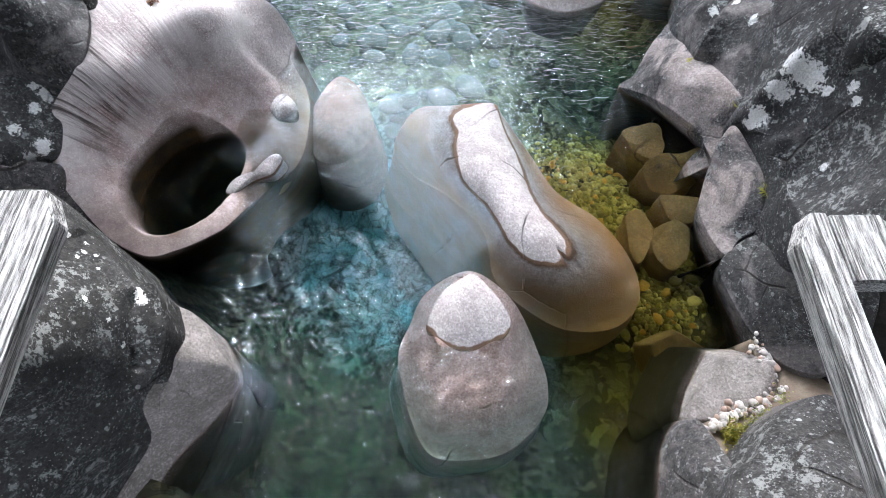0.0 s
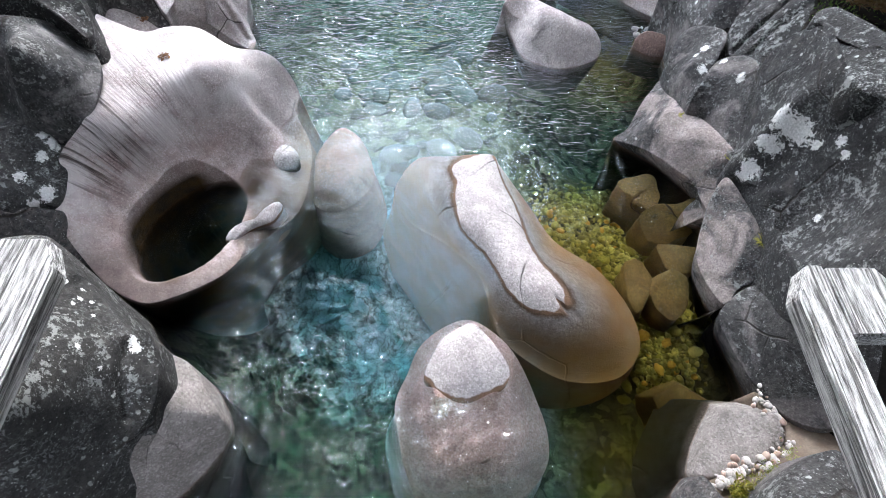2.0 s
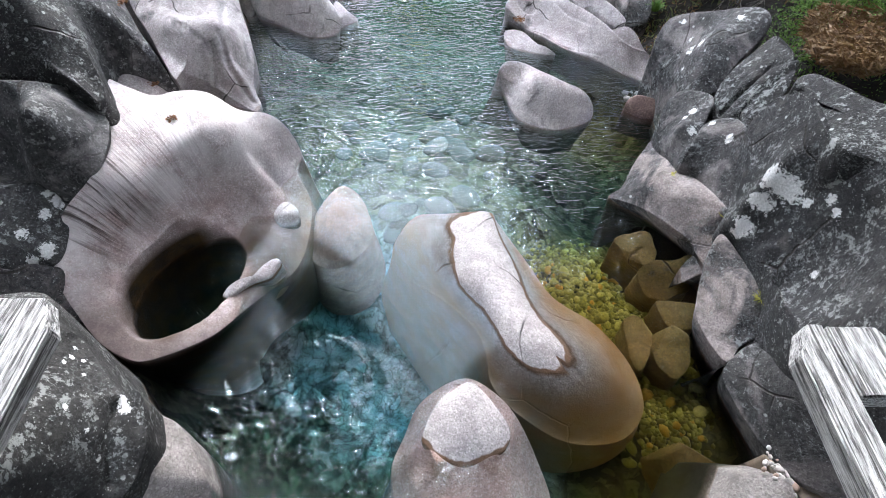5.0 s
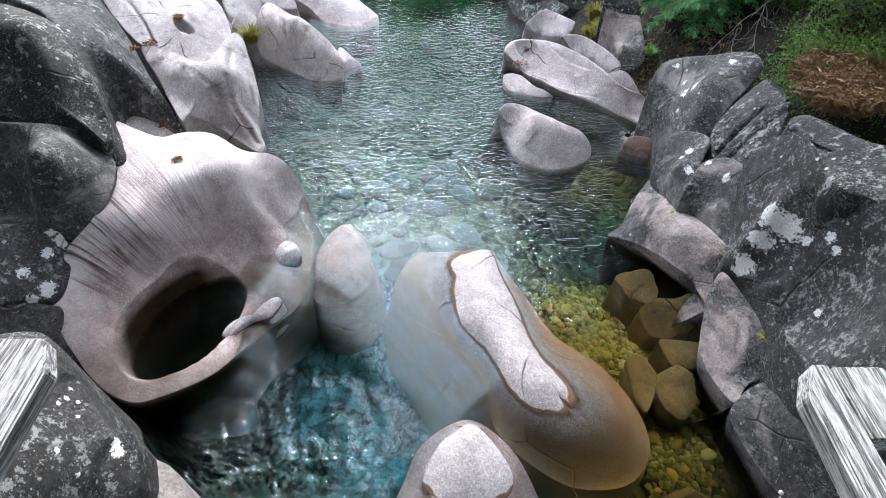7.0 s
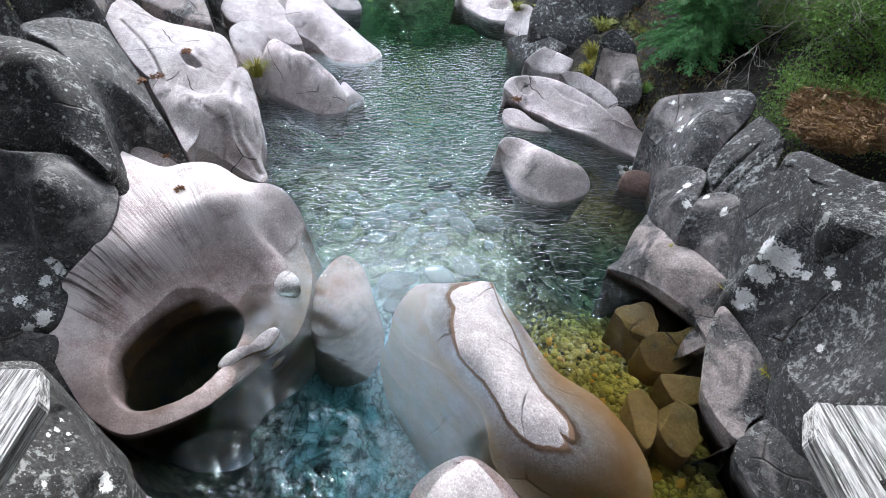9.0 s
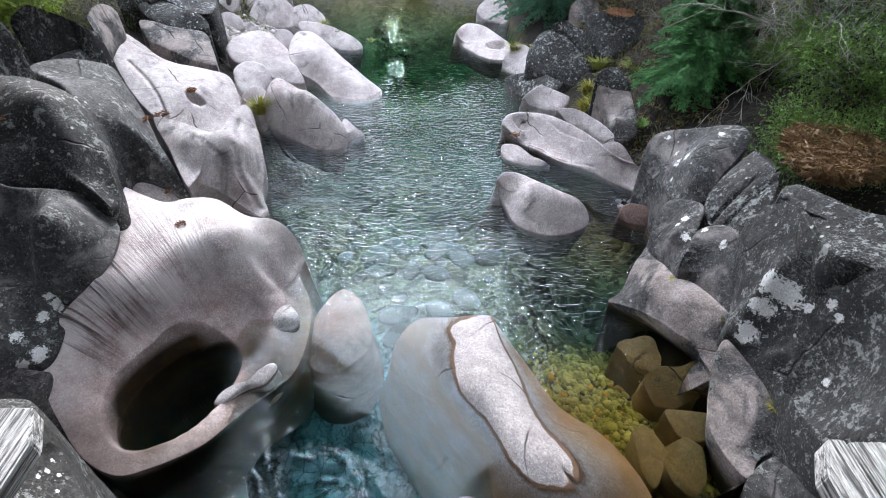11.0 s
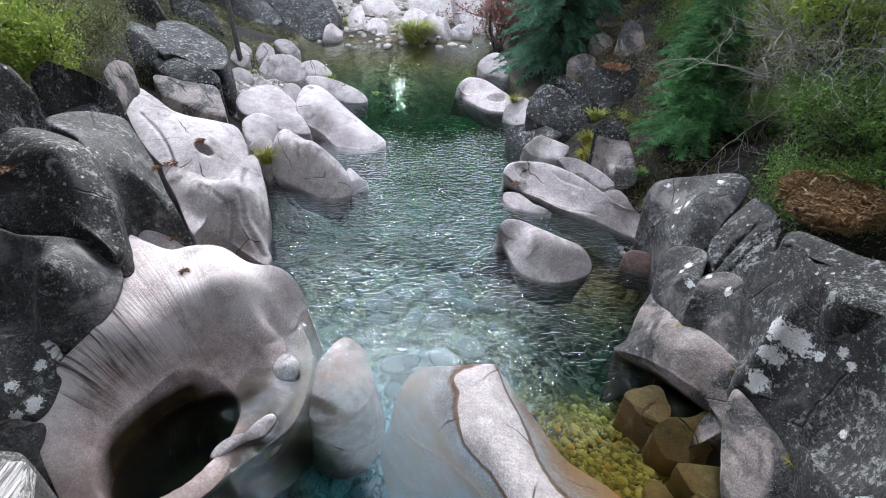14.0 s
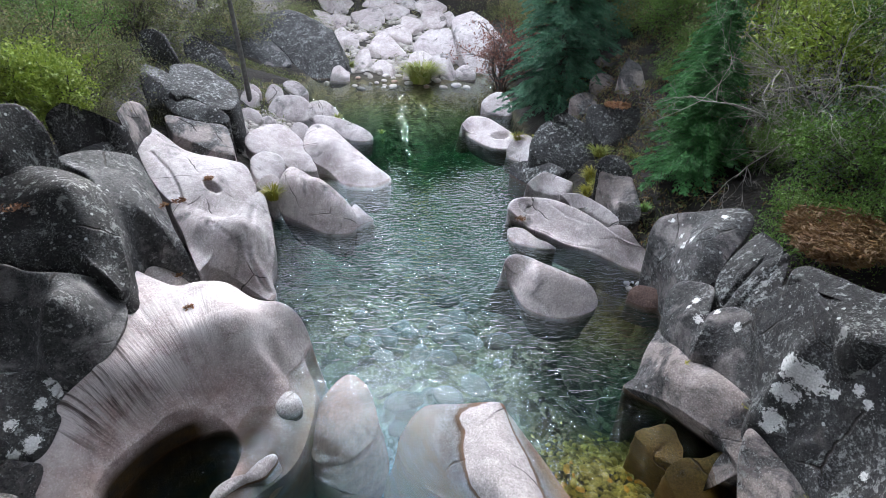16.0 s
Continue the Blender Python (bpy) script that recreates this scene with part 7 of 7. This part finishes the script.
BED = stone_material("algae_cobble_stone", (0.42, 0.34, 0.06), (0.62, 0.52, 0.17), (0.66, 0.36, 0.05))
CHALK = stone_material("white_pebble_stone", (0.74, 0.68, 0.63), (0.82, 0.78, 0.75), (0.6, 0.42, 0.33))
cobbles = [pebble_mesh("cobble", k, BED, 0.5) for k in range(5)]
pebbles = [pebble_mesh("pebble", 20 + k, CHALK, 0.7) for k in range(4)]
rnd = random.Random(4)
placed = []
tries = 0
while len(placed) < 295 and tries < 9000:
    tries += 1
    x, y = rnd.uniform(1.9, 4.2), rnd.uniform(2.2, 5.9)
    if x < 1.2 + abs(y - 4.6) * 0.42 + (0.8 if y < 4 else 0) or x > 4.25 - abs(y - 4.2) * 0.1:
        continue
    r = rnd.choice((0.05, 0.06, 0.07, 0.08, 0.1, 0.12))
    if any((x - a) ** 2 + (y - b) ** 2 < (0.8 * (r + c)) ** 2 for a, b, c in placed):
        continue
    placed.append((x, y, r))
    ob = new("cobble", rnd.choice(cobbles))
    ob.matrix_basis = pose(x, y, on_ground(x, y) + r * 0.2, rnd.uniform(-20, 20), rnd.uniform(-20, 20), rnd.uniform(0, 360)) @ Matrix.Diagonal((r, r, r, 1))
    tagged(ob, "olive algae-covered cobble on the shallow river bed", "cobble", "river cobbles")

# fine gravel between the cobbles
def gravel_bed(name, label, spots, count, material, least=0.025, most=0.075):
    """Small stones joined into one bed over patches (x, y, radius)."""
    bm = bmesh.new()
    bmesh.ops.create_icosphere(bm, subdivisions=1, radius=1.0)
    bv, bf = np.array([v.co[:] for v in bm.verts]), np.array([[v.index for v in f.verts] for f in bm.faces])
    bm.free()
    pick = np.array(spots)[rng.integers(0, len(spots), count)]
    xy = pick[:, :2] + rng.normal(size=(count, 2)) * 0.5 * pick[:, 2:]
    zz = ground_height(xy[:, 0:1], xy[:, 1:2])[:, 0]
    size = rng.uniform(least, most, count)
    turn = rng.uniform(0, 2 * math.pi, count)
    shape = rng.uniform(0.6, 1.3, (count, 3)) * np.array([1.0, 1.0, 0.55])
    local = bv[None] * shape[:, None] * size[:, None, None] * (1 + 0.25 * rng.normal(size=(count, len(bv), 1)).clip(-1, 1))
    c, k = np.cos(turn)[:, None], np.sin(turn)[:, None]
    vx, vy = local[..., 0] * c - local[..., 1] * k, local[..., 0] * k + local[..., 1] * c
    v = np.stack([vx + xy[:, :1], vy + xy[:, 1:], local[..., 2] + zz[:, None] + 0.01], 2).reshape(-1, 3)
    f = (bf[None] + (np.arange(count) * len(bv))[:, None, None]).reshape(-1, 3)
    return tagged(new(name, mesh_from(name, v, f.tolist(), material)), label, "gravel", kind="stuff")


g = Nodes("algae_gravel_stone")
grnd = g.add("NewGeometry").outputs["Random Per Island"]
gcol = g.mix(grnd, (0.12, 0.095, 0.02), (0.32, 0.27, 0.085))
gcol = g.mix(g.span(g.noise(30.0, 4, 0.7), 0.45, 0.7, 0, 0.6), gcol, (0.05, 0.045, 0.015))
FINE = g.surface(gcol, 0.75, g.bump(g.noise(45.0, 4), 0.3, 0.01))
gravel_bed("river_gravel", "olive algae-covered gravel on the shallow bed", ((2.7, 5.0, 0.8), (3.2, 4.4, 0.8), (3.4, 3.6, 0.7), (3.6, 2.8, 0.6), (2.4, 5.9, 0.6), (3.5, 6.2, 0.6), (4.0, 3.2, 0.5), (2.5, 4.6, 0.5)), 3200, FINE)

g = Nodes("pale_shingle_stone")
srnd = g.add("NewGeometry").outputs["Random Per Island"]
scol = g.mix(srnd, (0.2, 0.185, 0.17), (0.42, 0.39, 0.36))
scol = g.mix(g.span(g.noise(26.0, 4, 0.7), 0.45, 0.7, 0, 0.6), scol, (0.12, 0.11, 0.1))
SHINGLE = g.surface(scol, 0.8, g.bump(g.noise(40.0, 4), 0.3, 0.01))
gravel_bed("bank_shingle", "pale shingle and grit among the heaped boulders", ((-7.5, 17.2, 0.7), (-7.9, 18.6, 0.8), (-7.3, 19.6, 0.8), (-8.3, 20.0, 0.8), (-6.8, 21.2, 0.7), (-7.6, 21.8, 0.8), (-6.3, 19.2, 0.5)), 1500, SHINGLE, 0.05, 0.16)
gravel_bed("field_shingle", "small pale stones scattered through the boulder field", ((-5.5, 33.5, 2.0), (-3.0, 34.5, 2.0), (-7.5, 37.0, 2.0), (-4.0, 38.5, 2.0), (-1.5, 38.5, 1.8), (-6.5, 42.0, 2.2), (-3.0, 42.0, 2.0), (-9.5, 45.0, 2.0), (-3.5, 46.5, 2.2)), 700, SHINGLE, 0.14, 0.42)

# flat stones on the bed above the slab
PANSTONE = stone_material("pale_bed_stone", (0.1, 0.09, 0.065), (0.19, 0.175, 0.14), (0.09, 0.07, 0.04))
pans = [pebble_mesh("bed_stone", 60 + k, PANSTONE, 0.35) for k in range(4)]
for k in range(60):
    x, y = rnd.uniform(-2.4, 1.2), rnd.uniform(6.6, 11.5)
    r = rnd.choice((0.1, 0.14, 0.18, 0.24, 0.32))
    ob = new("bed_stone", rnd.choice(pans))
    ob.matrix_basis = pose(x, y, on_ground(x, y) + r * 0.1, rnd.uniform(-8, 8), rnd.uniform(-8, 8), rnd.uniform(0, 360)) @ Matrix.Diagonal((r, r, r, 1))
    tagged(ob, "flat pale stone on the river bed", "stone", "river bed stones")

# stones of the gravel bar at the pool head
shingle = [pebble_mesh("bar_stone", 40 + k, CHALK, 0.55) for k in range(3)]
for k in range(34):
    x, y = rnd.uniform(-6.2, 1.6), rnd.uniform(29.6, 32.2)
    r = rnd.uniform(0.08, 0.26)
    ob = new("bar_stone", rnd.choice(shingle))
    ob.matrix_basis = pose(x, y, max(on_ground(x, y), -0.05) + r * 0.15, 0, 0, rnd.uniform(0, 360)) @ Matrix.Diagonal((r, r, r, 1))
    tagged(ob, "pale rounded stone on the gravel bar", "stone", "gravel bar stones")

def ground_cover(name, label, spots, count, size, material, category):
    """Short upright blades and small leaves over several uneven patches (x, y, z, radius)."""
    pick = rng.integers(0, len(spots), count)
    s = np.array(spots)[pick]
    d = rng.normal(size=(count, 2)) * 0.5 * s[:, 3:4]
    c = np.column_stack([s[:, :2] + d, s[:, 2] + rng.uniform(-0.02, 0.04, count)])
    along = rng.normal(size=(count, 3)) * np.array([0.8, 0.8, 0.5]) + np.array([0.0, 0.0, 0.5])
    ob = new(name, mesh_from(name, *leaves(c, size, 0.35, 0, along), material, False))
    return tagged(ob, label, category, kind="stuff")


def undergrowth(name, label, box, count, size, material, low=0.12):
    """Low sprigs rooted on the soil of a stretch of bank, x0, x1, y0, y1; none below the height low."""
    x0, x1, y0, y1 = box
    x, y = rng.uniform(x0, x1, count), rng.uniform(y0, y1, count)
    patch = bumps(np.column_stack([x, y, np.zeros(count)]), 1.3, 11, 3)
    z = ground_height(x[:, None], y[:, None])[:, 0]
    keep = (patch > -0.15) & (z > low)
    c = np.column_stack([x, y, z + rng.uniform(0.0, 0.22, count)])[keep]
    along = rng.normal(size=(len(c), 3)) * np.array([0.6, 0.6, 0.3]) + np.array([0.0, 0.0, 0.7])
    return tagged(new(name, mesh_from(name, *leaves(c, size, 0.22, 0, along), material, False)), label, "undergrowth", kind="stuff")


undergrowth("slope_undergrowth", "low olive and brown undergrowth on the wooded slope", (4.8, 12.0, 10.5, 27.0), 16000, 0.15, OLIVE)
undergrowth("slope_bracken", "dead rusty bracken and litter on the wooded slope", (4.8, 9.5, 9.5, 24.0), 7000, 0.14, STRAW)
undergrowth("bank_undergrowth", "low dry grass and heath sprigs on the boulder bank", (-15.0, -7.2, 18.0, 31.0), 14000, 0.17, OLIVE)
undergrowth("far_undergrowth", "dry grass between the upstream boulders", (-14.0, 6.0, 34.0, 56.0), 9000, 0.26, OLIVE)

ground_cover("gravel_pocket_grass", "short yellow-green grass in a gravel pocket", ((3.42, 0.66, 0.6, 0.1), (3.5, 0.52, 0.62, 0.08), (3.52, 0.72, 0.6, 0.12)), 420, 0.06, MOSS, "grass")
ground_cover("gravel_pocket_weeds", "small green weeds among white pebbles", ((3.62, 0.72, 0.62, 0.1), (3.72, 0.82, 0.63, 0.1), (3.86, 0.92, 0.66, 0.1), (4.1, 1.06, 0.72, 0.12)), 380, 0.04, GRASS, "weeds")

tuft("moss_tuft", "yellow moss tuft in a rock cleft", (4.49, 3.79, 1.08), 0.12, 0.1, MOSS, 70, "moss tufts", "moss")
tuft("moss_tuft", "small orange moss patch in a crack", (4.06, 6.4, 0.95), 0.07, 0.05, MOSS, 70, "moss tufts", "moss")
tuft("moss_tuft", "moss in a crack between rock lobes", (4.44, 5.32, 1.14), 0.08, 0.06, MOSS, 70, "moss tufts", "moss")
litter("fallen_leaves", "brown fallen leaves caught on granite", (-6.71, 11.28, 1.57), 0.16, 120, 0.07, LITTER, 0.3, 0.05)
litter("fallen_leaves", "brown fallen leaves caught on granite", (-6.03, 9.46, 2.33), 0.14, 90, 0.07, LITTER, 0.3, 0.05)
litter("fallen_leaves", "brown fallen leaves caught on granite", (-5.46, 8.4, 1.33), 0.1, 50, 0.07, LITTER, 0.3, 0.05)
litter("fallen_leaves", "brown fallen leaves caught on granite", (-4.6, 7.06, 1.53), 0.08, 40, 0.07, LITTER, 0.3, 0.05)
litter("fallen_leaves", "brown fallen leaves caught on granite", (-6.26, 12.14, 1.8), 0.13, 120, 0.07, LITTER, 0.3, 0.05)
litter("fallen_leaves", "brown fallen leaves caught on granite", (-5.42, 13.32, -0.08), 0.2, 90, 0.07, LITTER, 0.3, 0.05)
litter("fallen_leaves", "brown fallen leaves caught on granite", (-7.1, 7.34, 3.36), 0.25, 120, 0.07, LITTER, 0.3, 0.05)
litter("fallen_leaves", "brown fallen leaves caught on granite", (2.04, 13, 0.23), 0.15, 80, 0.07, LITTER, 0.3, 0.05)

for k in range(26):
    x, y = rnd.uniform(4.3, 4.75), rnd.uniform(9.45, 10.3)
    r = rnd.choice((0.03, 0.04, 0.05, 0.07))
    ob = new("pebble", rnd.choice(pebbles))
    ob.matrix_basis = pose(x, y, max(on_ground(x, y), -0.1) + r * 0.4, 0, 0, rnd.uniform(0, 360)) @ Matrix.Diagonal((r, r, r, 1))
    tagged(ob, "smooth pale pebble in a cleft between boulders", "pebble", "cleft pebbles")

PEBBLE_LINES = ([(4.04, 1.86, 0.56), (4.08, 1.68, 0.56), (4.22, 1.5, 0.56), (4.18, 1.21, 0.56)], [(4.31, 1.22, 0.55), (3.86, 0.98, 0.55), (3.49, 0.91, 0.55), (3.24, 0.78, 0.55)])

for line, count in zip(PEBBLE_LINES, (45, 110)):
    seg = list(zip(line[:-1], line[1:]))
    for k in range(count):
        a, b = rnd.choice(seg)
        t, r = rnd.random(), rnd.choice((0.018, 0.022, 0.026, 0.032, 0.04, 0.055))
        p = [a[i] + (b[i] - a[i]) * t + rnd.gauss(0, 0.05 if i < 2 else 0.004) for i in range(3)]
        ob = new("pebble", rnd.choice(pebbles))
        ob.matrix_basis = pose(*p, rnd.uniform(-25, 25), rnd.uniform(-25, 25), rnd.uniform(0, 360)) @ Matrix.Diagonal((r, r, r, 1))
        tagged(ob, "smooth white pebble caught between boulders", "pebble", "white pebbles")
